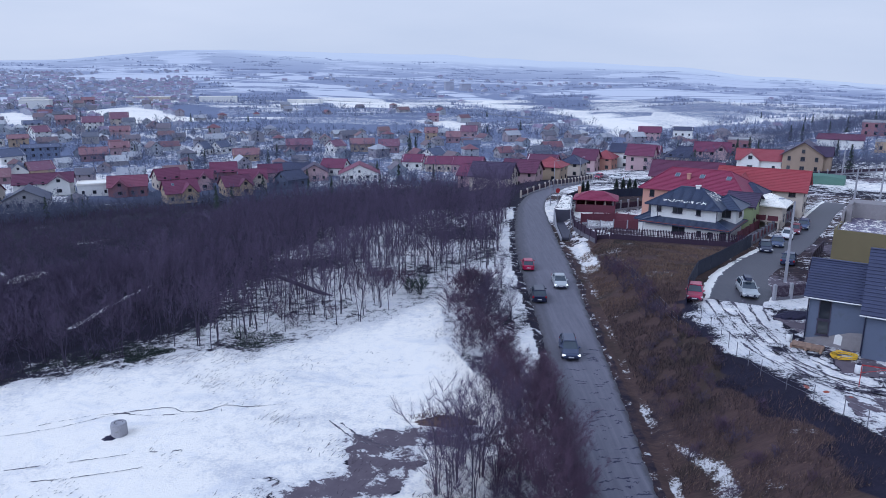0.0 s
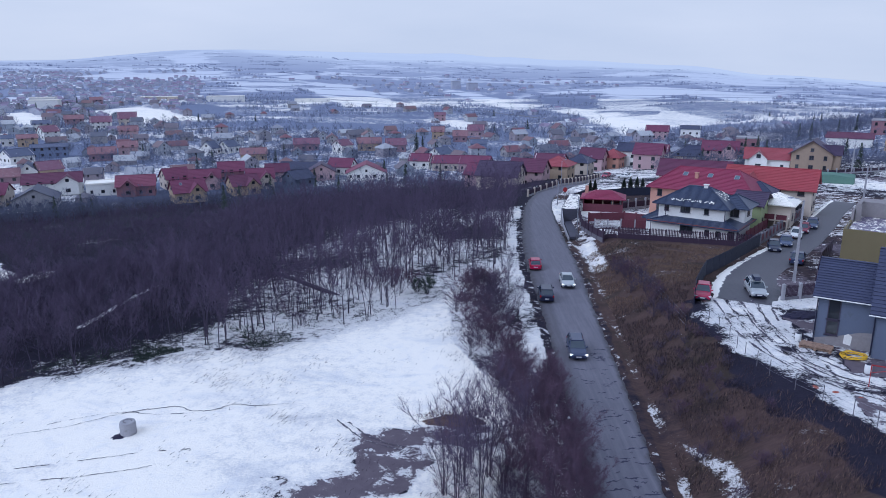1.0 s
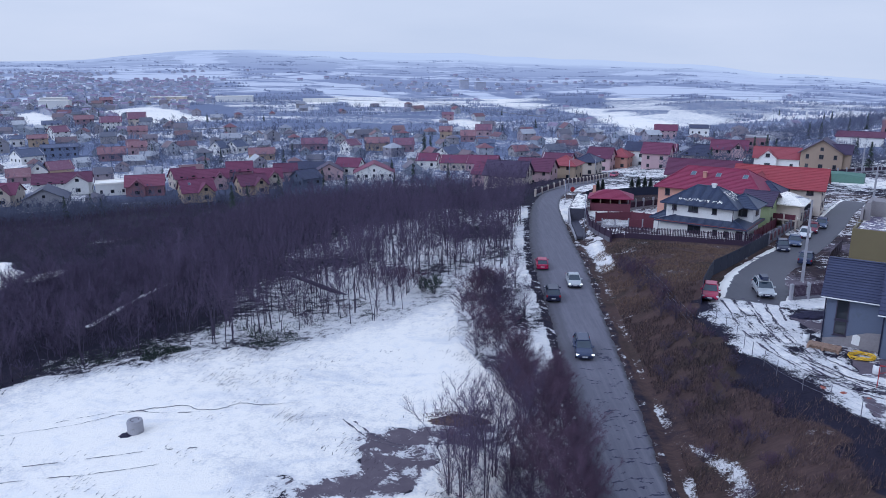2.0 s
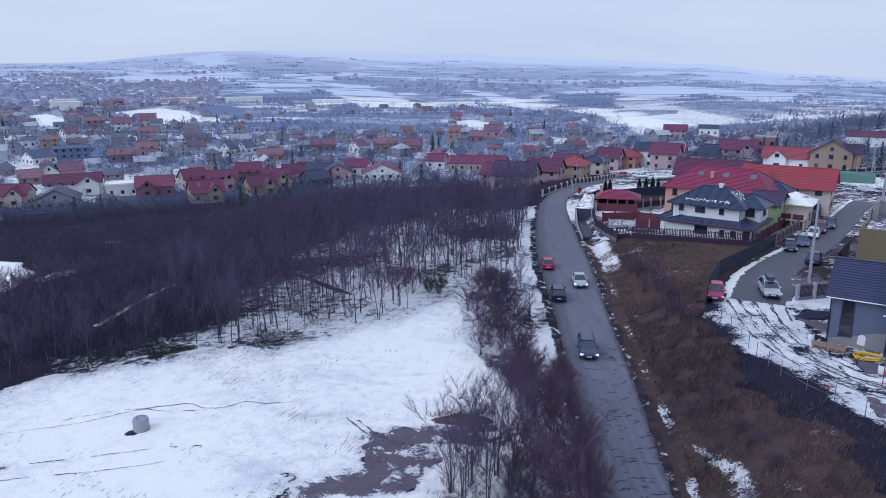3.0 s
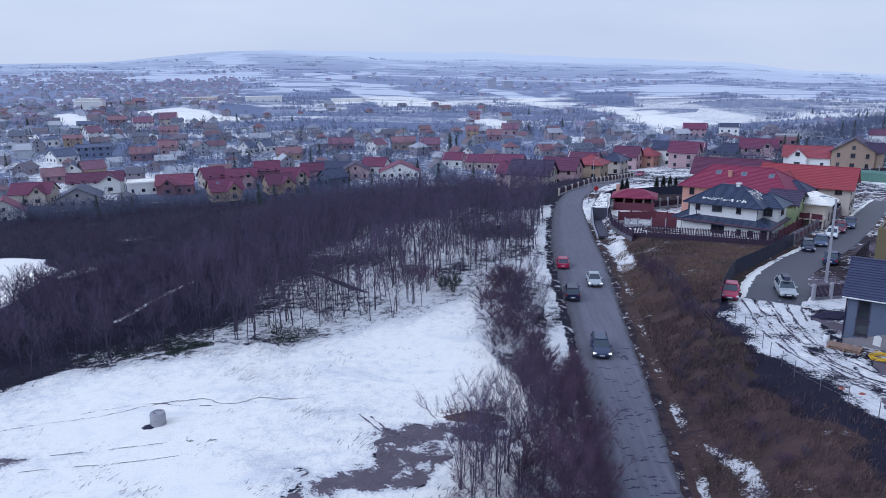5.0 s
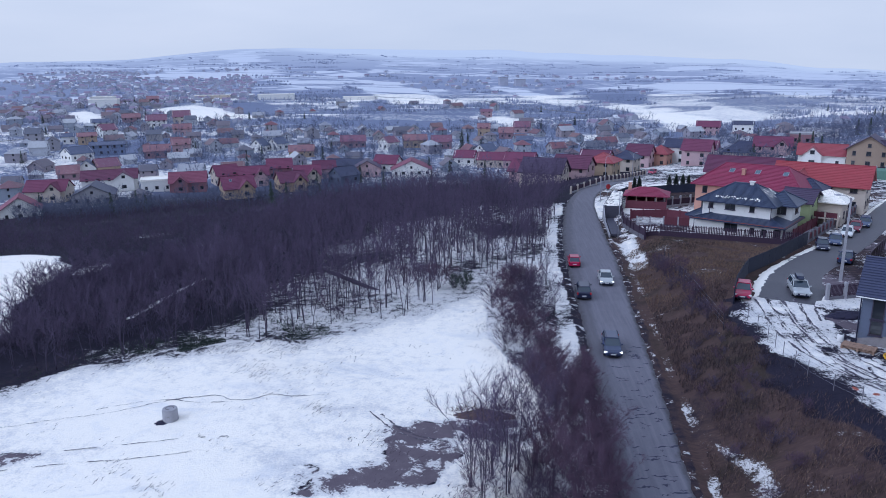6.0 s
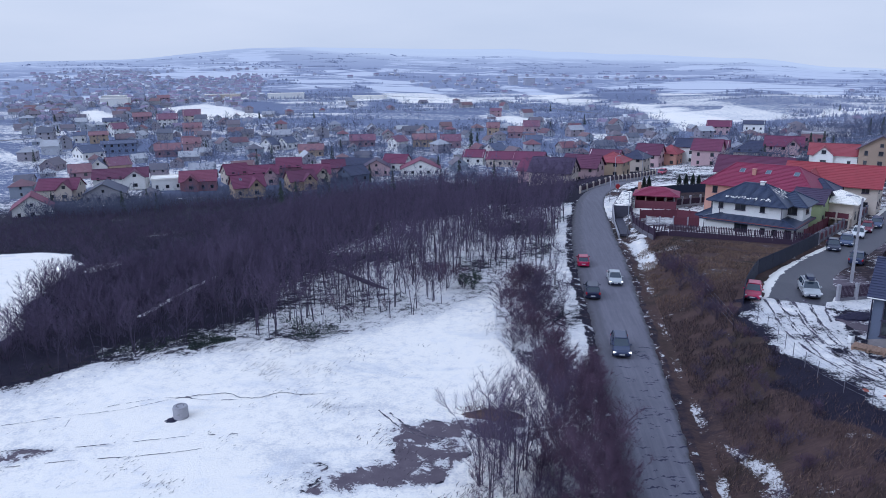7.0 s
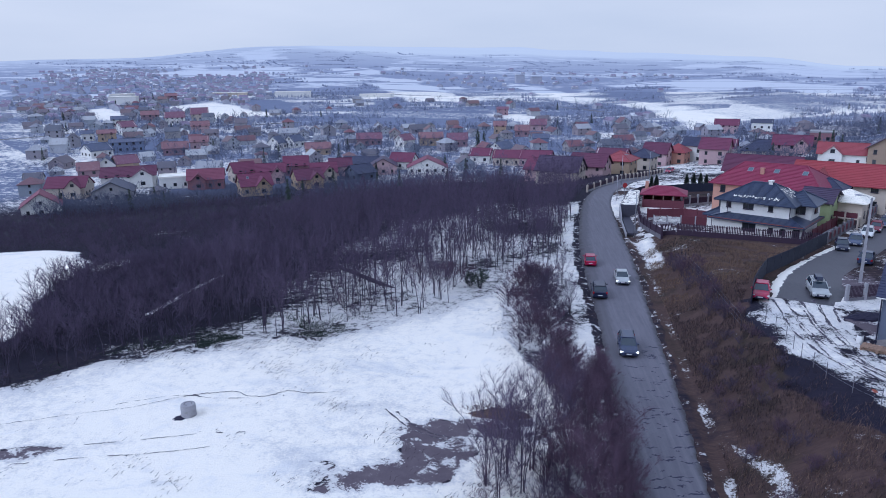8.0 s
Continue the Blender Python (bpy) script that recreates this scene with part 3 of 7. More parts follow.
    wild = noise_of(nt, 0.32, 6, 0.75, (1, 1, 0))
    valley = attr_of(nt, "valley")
    # valley haze put into the soil colour, paler and bluer beyond 255 m
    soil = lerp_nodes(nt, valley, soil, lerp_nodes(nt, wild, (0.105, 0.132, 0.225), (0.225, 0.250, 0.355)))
    soil = lerp_nodes(nt, ramp01(nt, calc(nt, "ADD", d, calc(nt, "MULTIPLY_ADD", n_mid, 0.7, -0.35)), 0.38, 0.55), soil, earth)
    amount = calc(nt, "ADD", s, calc(nt, "ADD", calc(nt, "MULTIPLY_ADD", n_fine, 0.75, -0.375), calc(nt, "ADD", calc(nt, "MULTIPLY_ADD", n_mid, 0.7, -0.35), calc(nt, "MULTIPLY_ADD", n_far, 0.5, -0.25))))
    clods = noise_of(nt, 0.55, 5, 0.7, distort=0.6)
    amount = calc(nt, "ADD", amount, calc(nt, "MULTIPLY", ramp01(nt, d, 0.02, 0.4), calc(nt, "MULTIPLY_ADD", clods, 2.2, -1.0)))
    amount = calc(nt, "ADD", amount, calc(nt, "MULTIPLY", valley, calc(nt, "ADD", calc(nt, "MULTIPLY_ADD", wild, 1.5, -0.75), calc(nt, "MULTIPLY_ADD", cell, 0.4, -0.2))))
    mask = ramp01(nt, amount, 0.46, 0.60)
    white = lerp_nodes(nt, n_big, (0.875, 0.835, 0.765), (0.95, 0.90, 0.825))
    melt = noise_of(nt, 0.10, 6, 0.6, (1, 2.2, 1), distort=0.8)
    white = lerp_nodes(nt, calc(nt, "MULTIPLY", ramp01(nt, melt, 0.54, 0.70), 0.32), white, (0.50, 0.54, 0.64))
    white = lerp_nodes(nt, calc(nt, "MULTIPLY", ramp01(nt, clods, 0.48, 0.72), 0.26), white, (0.60, 0.63, 0.72))
    white = lerp_nodes(nt, calc(nt, "MULTIPLY", ramp01(nt, streak, 0.62, 0.8), 0.22), white, (0.45, 0.45, 0.50))
    white = lerp_nodes(nt, calc(nt, "MULTIPLY", ramp01(nt, calc(nt, "MULTIPLY", amount, -1.0), -0.95, -0.62), 0.55), white, (0.46, 0.47, 0.53))
    col = lerp_nodes(nt, mask, soil, white)
    nt.links.new(col, p.inputs["Base Color"])
    nt.links.new(calc(nt, "MULTIPLY_ADD", mask, -0.3, 0.9), p.inputs["Roughness"])
    p.inputs["Specular IOR Level"].default_value = 0.1
    b = nt.nodes.new("ShaderNodeBump")
    b.inputs["Strength"].default_value, b.inputs["Distance"].default_value = 0.5, 0.12
    nt.links.new(calc(nt, "ADD", calc(nt, "MULTIPLY", mask, 0.5), n_fine), b.inputs["Height"])
    nt.links.new(b.outputs["Normal"], p.inputs["Normal"])
    return m


def polar_sheet(name, radii, angles, height, mat, closed):
    a = np.radians(angles)
    rr, aa = np.meshgrid(radii, a, indexing="ij")
    x, y = rr * np.sin(aa), rr * np.cos(aa)
    z = height(x, y)
    nr, na = rr.shape
    k = np.arange(nr * na).reshape(nr, na)
    cols = np.arange(na) if closed else np.arange(na - 1)
    nxt = (cols + 1) % na
    q = np.stack([k[:-1][:, cols], k[:-1][:, nxt], k[1:][:, nxt], k[1:][:, cols]], -1).reshape(-1, 4)
    me = mesh_of(name, np.stack([x, y, z], -1).reshape(-1, 3), q[:, ::-1].tolist(), mat, True)
    for key, val in zip(("snow", "grass", "mud"), cover(x.ravel(), y.ravel())):
        give(me, key, val)
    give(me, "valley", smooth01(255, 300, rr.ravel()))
    return me, x.ravel(), y.ravel(), z.ravel()


def cut(x, y):
    side = np.abs(x - road_x(y)) - road_half(y)
    z = land(x, y)
    flat = land(np.asarray(road_x(y)), y)
    return np.where(y < 238, z * smooth01(-0.5, 0.7, side) + (flat - 0.25) * (1 - smooth01(-0.5, 0.7, side)), z) - street_cut(x, y)


STREET = [(27.0, 58.0), (31.0, 72.0), (36.5, 83.0), (45.0, 95.0), (55.0, 108.0), (64.0, 120.5), (74.0, 136.0), (84.0, 150.0)]


def to_line(x, y, line):
    """Distance to a polyline, and how far along it."""
    best, along, run = np.full_like(np.asarray(x, float), 1e9), np.zeros_like(np.asarray(x, float)), 0.0
    for (ax, ay), (bx, by) in zip(line, line[1:]):
        ln = math.hypot(bx - ax, by - ay)
        t = np.clip(((x - ax) * (bx - ax) + (y - ay) * (by - ay)) / ln ** 2, 0, 1)
        d = np.hypot(x - ax - t * (bx - ax), y - ay - t * (by - ay))
        along = np.where(d < best, run + t * ln, along)
        best = np.minimum(best, d)
        run += ln
    return best, along


def street_cut(x, y):
    d, s = to_line(x, y, STREET)
    return 0.12 * smooth01(4.2, 3.4, d) * smooth01(16, 19, s)


radii = np.concatenate([[0.02, 6, 12, 18, 24, 30, 34], np.arange(38, 125, 0.45), np.geomspace(125.5, 360, 130), np.geomspace(361, 925, 170)])
angles = np.concatenate([np.arange(-180, -46, 6), np.arange(-44, 44, 0.24), np.arange(46, 180, 6)])
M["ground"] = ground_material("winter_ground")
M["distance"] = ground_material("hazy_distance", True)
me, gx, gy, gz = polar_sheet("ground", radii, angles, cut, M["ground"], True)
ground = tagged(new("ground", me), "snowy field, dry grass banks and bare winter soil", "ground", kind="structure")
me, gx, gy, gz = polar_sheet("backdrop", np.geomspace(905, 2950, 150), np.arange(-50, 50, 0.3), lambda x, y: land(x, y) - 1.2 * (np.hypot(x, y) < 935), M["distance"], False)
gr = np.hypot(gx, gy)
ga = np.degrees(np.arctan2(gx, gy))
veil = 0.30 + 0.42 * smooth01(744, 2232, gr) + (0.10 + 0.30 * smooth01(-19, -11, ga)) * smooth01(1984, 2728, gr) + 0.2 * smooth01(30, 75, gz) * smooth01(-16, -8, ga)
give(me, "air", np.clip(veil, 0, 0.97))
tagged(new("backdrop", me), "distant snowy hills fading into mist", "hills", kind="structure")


# ---------------- roads ----------------
def asphalt(name, wet=False):
    m = bpy.data.materials.new(name)
    m.use_nodes = True
    nt = m.node_tree
    p = nt.nodes["Principled BSDF"]
    u = attr_of(nt, "across")
    grit, mid, along = noise_of(nt, 18, 4, 0.7), noise_of(nt, 0.8, 5, 0.65), noise_of(nt, 1.0, 4, 0.6, (3.0, 0.12, 1.0))
    col = lerp_nodes(nt, mid, (0.096, 0.092, 0.122), (0.155, 0.149, 0.186))
    col = lerp_nodes(nt, calc(nt, "MULTIPLY", ramp01(nt, along, 0.30, 0.80), 0.55), col, (0.205, 0.197, 0.235))
    col = lerp_nodes(nt, calc(nt, "MULTIPLY", ramp01(nt, grit, 0.5, 0.75), 0.4), col, (0.045, 0.044, 0.046))
    edge = calc(nt, "ADD", u, calc(nt, "MULTIPLY_ADD", mid, 0.5, -0.25))
    col = lerp_nodes(nt, calc(nt, "MULTIPLY", ramp01(nt, edge, 0.72, 0.98), 0.85), col, (0.036, 0.033, 0.038))
    if not wet:
        shoulder = calc(nt, "ADD", calc(nt, "MULTIPLY", attr_of(nt, "offset"), -1.0), calc(nt, "MULTIPLY_ADD", mid, 0.6, -0.3))
        col = lerp_nodes(nt, calc(nt, "MULTIPLY", ramp01(nt, shoulder, 0.40, 0.62), 0.5), col, (0.062, 0.058, 0.072))
    rough = 0.8
    if wet:
        col = lerp_nodes(nt, 0.75, col, (0.042, 0.040, 0.052))
        slush = ramp01(nt, calc(nt, "ADD", attr_of(nt, "slush"), calc(nt, "ADD", calc(nt, "MULTIPLY_ADD", mid, 0.9, -0.45), calc(nt, "MULTIPLY_ADD", along, 0.5, -0.25))), 0.45, 0.56)
        col = lerp_nodes(nt, slush, col, SNOW)
        rough = 0.55
    p.inputs["Roughness"].default_value = rough
    nt.links.new(col, p.inputs["Base Color"])
    b = nt.nodes.new("ShaderNodeBump")
    b.inputs["Strength"].default_value, b.inputs["Distance"].default_value = 0.35, 0.03
    nt.links.new(calc(nt, "ADD", grit, mid), b.inputs["Height"])
    nt.links.new(b.outputs["Normal"], p.inputs["Normal"])
    return m


M["asphalt"], M["street"] = asphalt("worn_asphalt"), asphalt("wet_street", True)


def ribbon(name, line, half, mat, lift, step=0.5, cols=15, height=land, rough=0.0):
    """A draped strip along a polyline; half: its half width, along the way."""
    pts = np.array(line, float)
    seg = np.hypot(*np.diff(pts, axis=0).T)
    s = np.concatenate([[0], np.cumsum(seg)])
    n = int(s[-1] / step) + 1
    t = np.linspace(0, s[-1], n)
    cx, cy = np.interp(t, s, pts[:, 0]), np.interp(t, s, pts[:, 1])
    w = max(1, int(4 / step))
    ker = np.hanning(2 * w + 3)[1:-1]
    ker /= ker.sum()
    pad = lambda v: np.convolve(np.concatenate([2 * v[0] - v[w:0:-1], v, 2 * v[-1] - v[-2:-w - 2:-1]]), ker, "valid")
    cx, cy = pad(cx), pad(cy)
    tx, ty = np.gradient(cx), np.gradient(cy)
    ln = np.hypot(tx, ty)
    tx, ty = tx / ln, ty / ln
    hw = np.interp(t, np.linspace(0, s[-1], len(half)), half)
    c = np.linspace(-1, 1, cols)
    edge = 1 + 0.05 * np.sin(t * 1.3)[:, None] * (np.abs(c) > 0.99) + 0.04 * np.sin(t * 3.1 + 1)[:, None] * (np.abs(c) > 0.99)
    x = cx[:, None] + ty[:, None] * c * hw[:, None] * edge
    y = cy[:, None] - tx[:, None] * c * hw[:, None] * edge
    z = height(cx, cy)[:, None] + lift + 0 * x - 0.05 * np.abs(c) ** 3 - 0.4 * (np.abs(c) > 0.995)
    rnd = np.random.RandomState(3)
    z = z + rough * rnd.uniform(-1, 1, z.shape)
    k = np.arange(n * cols).reshape(n, cols)
    q = np.stack([k[:-1, :-1], k[:-1, 1:], k[1:, 1:], k[1:, :-1]], -1).reshape(-1, 4)
    me = mesh_of(name, np.stack([x, y, z], -1).reshape(-1, 3), q.tolist(), mat, True)
    give(me, "across", np.abs(np.broadcast_to(c, x.shape)).ravel())
    give(me, "offset", np.broadcast_to(c, x.shape).ravel())
    return me, x, y, t


dense = [(float(road_x(v)), float(v)) for v in np.arange(20, 241, 4)]
me, *_ = ribbon("road", dense, [float(road_half(v)) for _, v in dense], M["asphalt"], 0.02)
tagged(new("road", me), "worn grey asphalt road with potholes and muddy edges", "road", kind="structure")
me, sx, sy, st = ribbon("side_street", STREET[1:], [4.0, 3.8, 3.2, 2.8, 2.8, 2.8], M["street"], 0.02)
give(me, "slush", np.clip(0.10 + 0.20 * bumps(sx, sy, 3.0, 2) + 0.60 * (np.linspace(-1, 1, sx.shape[1])[None, :] < -0.6), 0, 1).ravel())
tagged(new("side_street", me), "wet side street with slush along the fence", "street", kind="structure")


# lanes of the valley
for line, w in (([(-286, 372), (-272, 403), (-263, 421), (-249, 446), (-227, 457), (-192, 477), (-152, 499)], 2.6), ([(-445, 817), (-355, 675), (-298, 587), (-210, 452), (-185, 407), (-150, 345)], 2.6),
                ([(-154, 880), (-80, 850), (-23, 800), (63, 643), (85, 586)], 2.4)):
    me, lx, ly, lt = ribbon("lane", line, [w] * 4, M["street"], 0.25, 4.0, 5)
    give(me, "slush", np.clip(0.42 + 0.2 * bumps(lx, ly, 30.0, 2), 0, 1).ravel())
    tagged(new("lane", me), "slushy lane between the houses of the valley", "lane", kind="structure")


# ---------------- houses ----------------
PANES = {}


def window_at(parent, m, w, h, frame="frame_dark", fine=True, name="window", pane="pane"):
    key = (round(w, 2), round(h, 2), frame, fine, pane)
    if key not in PANES:
        t = 0.08
        q = [[(-a, dy, -c + h / 2), (a, dy, -c + h / 2), (a, dy, c + h / 2), (-a, dy, c + h / 2)] for a, c, dy in ((w / 2, h / 2, 0.06), (w / 2, h / 2, -0.05), (w / 2 - t, h / 2 - t, -0.05), (w / 2 - t, h / 2 - t, 0.0))]
        b = Build().loft(q, 0, False)
        if fine:
            g = Build().box(-w / 2 + t, -0.012, t, w / 2 - t, 0.02, h - t)
            s = Build().box(-w / 2 - 0.08, -0.14, -0.06, w / 2 + 0.08, 0.02, -0.005)
            bar = Build().box(-0.03, -0.04, t, 0.03, -0.012, h - t).mesh("glazing_bar", M[frame]) if w > 1.1 else None
            PANES[key] = (b.mesh("window_frame", M[frame]), g.mesh("pane", M[pane]), s.mesh("sill", M[frame]), bar)
        else:
            b.f.append((12, 13, 14, 15))
            b.i.append(1)
            PANES[key] = (b.mesh("window", [M[frame], M[pane]]), None, None, None)
    a, g, s, bar = PANES[key]
    ob = child(name, a, parent, m)
    if g:
        child("pane", g, ob)
        if name == "window":
            child("sill", s, ob)
        if bar:
            child("glazing_bar", bar, ob)
    return ob


def face_pose(side, w, d, u, v):
    """A place on a wall: u metres from its middle, to the right seen from outside, v up."""
    return {"S": pose(u, -d / 2 - 0.01, v), "N": pose(-u, d / 2 + 0.01, v, 0, 0, 180),
            "E": pose(w / 2 + 0.01, u, v, 0, 0, 90), "W": pose(-w / 2 - 0.01, -u, v, 0, 0, -90)}[side]


def slope(b, el, er, rr, rl, courses, thick=0.14):
    """A pitched roof face, from its eave corners to its ridge corners, in stepped rows of tiles."""
    el, er, rr, rl = map(Vector, (el, er, rr, rl))
    n = (er - el).cross(rl - el)
    if n.length < 1e-6:
        n = (er - el).cross(rr - el)
    n.normalize()
    down = Vector((0, 0, -thick))
    b.add([el + down, er + down, rr + down, rl + down, el, er, rr, rl], [(3, 2, 1, 0), (0, 1, 5, 4), (1, 2, 6, 5), (2, 3, 7, 6), (3, 0, 4, 7)] + ([] if courses else [(4, 5, 6, 7)]))
    for i in range(courses):
        f, g = i / courses, (i + 1) / courses
        a0, a1, c1, c0 = el.lerp(rl, f), er.lerp(rr, f), er.lerp(rr, g), el.lerp(rl, g)
        up = n * 0.045
        b.add([a0, a1, a1 + up, a0 + up, c1, c0], [(0, 1, 2, 3), (3, 2, 4, 5)])


def caps(top, lines, tile, r=0.1):
    for p, q in lines:
        part("ridge_cap", Build().tube([Vector(p) + Vector((0, 0, 0.05)), Vector(q) + Vector((0, 0, 0.05))], r, 5), M[tile], top)


def weld(me):
    bm = bmesh.new()
    bm.from_mesh(me)
    bmesh.ops.remove_doubles(bm, verts=bm.verts, dist=0.002)
    bm.to_mesh(me)
    bm.free()


def roof_faces(w, d, z, rise, over, hip, pull=1.0):
    W, D = w / 2 + over, d / 2 + over
    drop = rise * over / (d / 2)
    e = z - drop
    a, b, c, dd = (-W, -D, e), (W, -D, e), (W, D, e), (-W, D, e)
    t = z + rise
    inset = min(W - 0.02, D * pull) * (1.0 if hip else 0.0)
    rl, rr = (-W + inset, 0, t), (W - inset, 0, t)
    faces = [(a, b, rr, rl), (c, dd, rl, rr)]
    lines = [(rl, rr)]
    if hip:
        faces += [(b, c, rr, rr), (dd, a, rl, rl)]
        lines += [(a, rl), (dd, rl), (b, rr), (c, rr)]
    return faces, lines


def house(x, y, rz, w, d, h, rise=2.6, hip=False, wall="white_wall", tile="red_tile", over=0.5, label="", z=None, courses=0, chimney=None, group="",
          windows=None, frame="frame_dark", fine=False, category="house", sink=0.6, skylights=(), gable=None, pull=1.0, ridge=True):
    if z is None:
        c, s = math.cos(radians(rz)), math.sin(radians(rz))
        z = min(ground_z(x + c * u - s * v, y + s * u + c * v) for u in (-w / 2, w / 2) for v in (-d / 2, d / 2)) + 0.15
    top = thing("house", x, y, z, rz, label, category, group)
    b = Build().box(-w / 2, -d / 2, -sink, w / 2, d / 2, h)
    if not hip and rise > 0.3:
        for sx in (-w / 2, w / 2 - 0.25):
            b.add([(sx, -d / 2, h), (sx, d / 2, h), (sx, 0, h + rise), (sx + 0.25, -d / 2, h), (sx + 0.25, d / 2, h), (sx + 0.25, 0, h + rise)],
                  [(0, 2, 1), (3, 4, 5), (0, 3, 5, 2), (1, 2, 5, 4)])
    if gable:
        gu, gw, gr, gd = gable
        b.add([(gu - gw / 2, -d / 2 - gd, 0), (gu + gw / 2, -d / 2 - gd, 0), (gu + gw / 2, -d / 2 + 0.1, 0), (gu - gw / 2, -d / 2 + 0.1, 0), (gu - gw / 2, -d / 2 - gd, h), (gu + gw / 2, -d / 2 - gd, h),
               (gu + gw / 2, -d / 2 + 0.1, h), (gu - gw / 2, -d / 2 + 0.1, h), (gu, -d / 2 - gd, h + gr), (gu, -d / 2 + 0.1, h + gr)],
              [(0, 1, 5, 4), (1, 2, 6, 5), (3, 0, 4, 7), (4, 5, 8), (5, 6, 9, 8), (7, 4, 8, 9)])
    part("wall", b, M[wall], top)
    b = Build()
    if rise > 0.3:
        faces, lines = roof_faces(w, d, h, rise, over, hip, pull)
        for f in faces:
            slope(b, *f, courses)
        if ridge:
            caps(top, lines, tile)
        if gable:
            o = 0.4
            back = (gr / rise) * d / 2 - d / 2 + 0.05
            k = gr * o / (gw / 2)
            fl, fr, rf, rb = (gu - gw / 2 - o, -d / 2 - gd - o, h - k), (gu + gw / 2 + o, -d / 2 - gd - o, h - k), (gu, -d / 2 - gd - o, h + gr), (gu, back, h + gr)
            slope(b, (gu - gw / 2 - o, -d / 2 + 0.1 - o, h - k), fl, rf, rb, courses)
            slope(b, fr, (gu + gw / 2 + o, -d / 2 + 0.1 - o, h - k), rb, rf, courses)
            caps(top, [(rf, rb)], tile)
    else:
        W, D = w / 2 + over, d / 2 + over
        q = [[(-a, -c, zz), (a, -c, zz), (a, c, zz), (-a, c, zz)] for a, c, zz in ((W, D, h), (W, D, h + 0.55), (W - 0.25, D - 0.25, h + 0.55), (W - 0.25, D - 0.25, h + 0.25))]
        b.loft(q)
    weld(part("roof", b, M[tile], top).data)
    if windows is None:
        windows = []
        for side, length in (("S", w), ("E", d), ("W", d)):
            n = max(1, int(length / (3.2 if ridge else 4.6)))
            for s in range(max(1, round(h / 2.9))):
                for k in range(n):
                    windows.append((side, (k + 0.5) * length / n - length / 2, 0.95 + 2.8 * s, 1.2 if k % 2 else 0.9, 1.25))
        if not hip and rise > 1.8:
            windows += [(s, 0, h + 0.35, 0.9, 1.0) for s in "EW"]
        if gable:
            windows = [q for q in windows if not (q[0] == "S" and abs(q[1] - gu) < gw / 2 + 0.3)]
            windows.append(("G", gu, h + 0.1, 1.2, 1.1))
            windows.append(("G", gu, 1.0, 1.6, 1.3))
    for side, u, v, ww, hh in windows:
        m = pose(u, -d / 2 - gd - 0.01, v) if side == "G" else face_pose(side, w, d, u, v)
        window_at(top, m, ww, hh, frame, fine)
    if chimney:
        cu, cv, ch = chimney
        b = Build().box(cu - 0.3, cv - 0.3, h + rise * 0.3, cu + 0.3, cv + 0.3, h + rise + ch).box(cu - 0.38, cv - 0.38, h + rise + ch, cu + 0.38, cv + 0.38, h + rise + ch + 0.12)
        part("chimney", b, M["salmon_wall" if wall == "salmon_wall" else "concrete"], top)
    for su in skylights:
        f = 0.55
        tilt = math.degrees(math.atan2(rise, d / 2))
        window_at(top, pose(su, -d / 2 * (1 - f), h + rise * f + 0.06, tilt - 90), 0.9, 1.2, "galvanised", True, "skylight", "sky_glass")
    return top


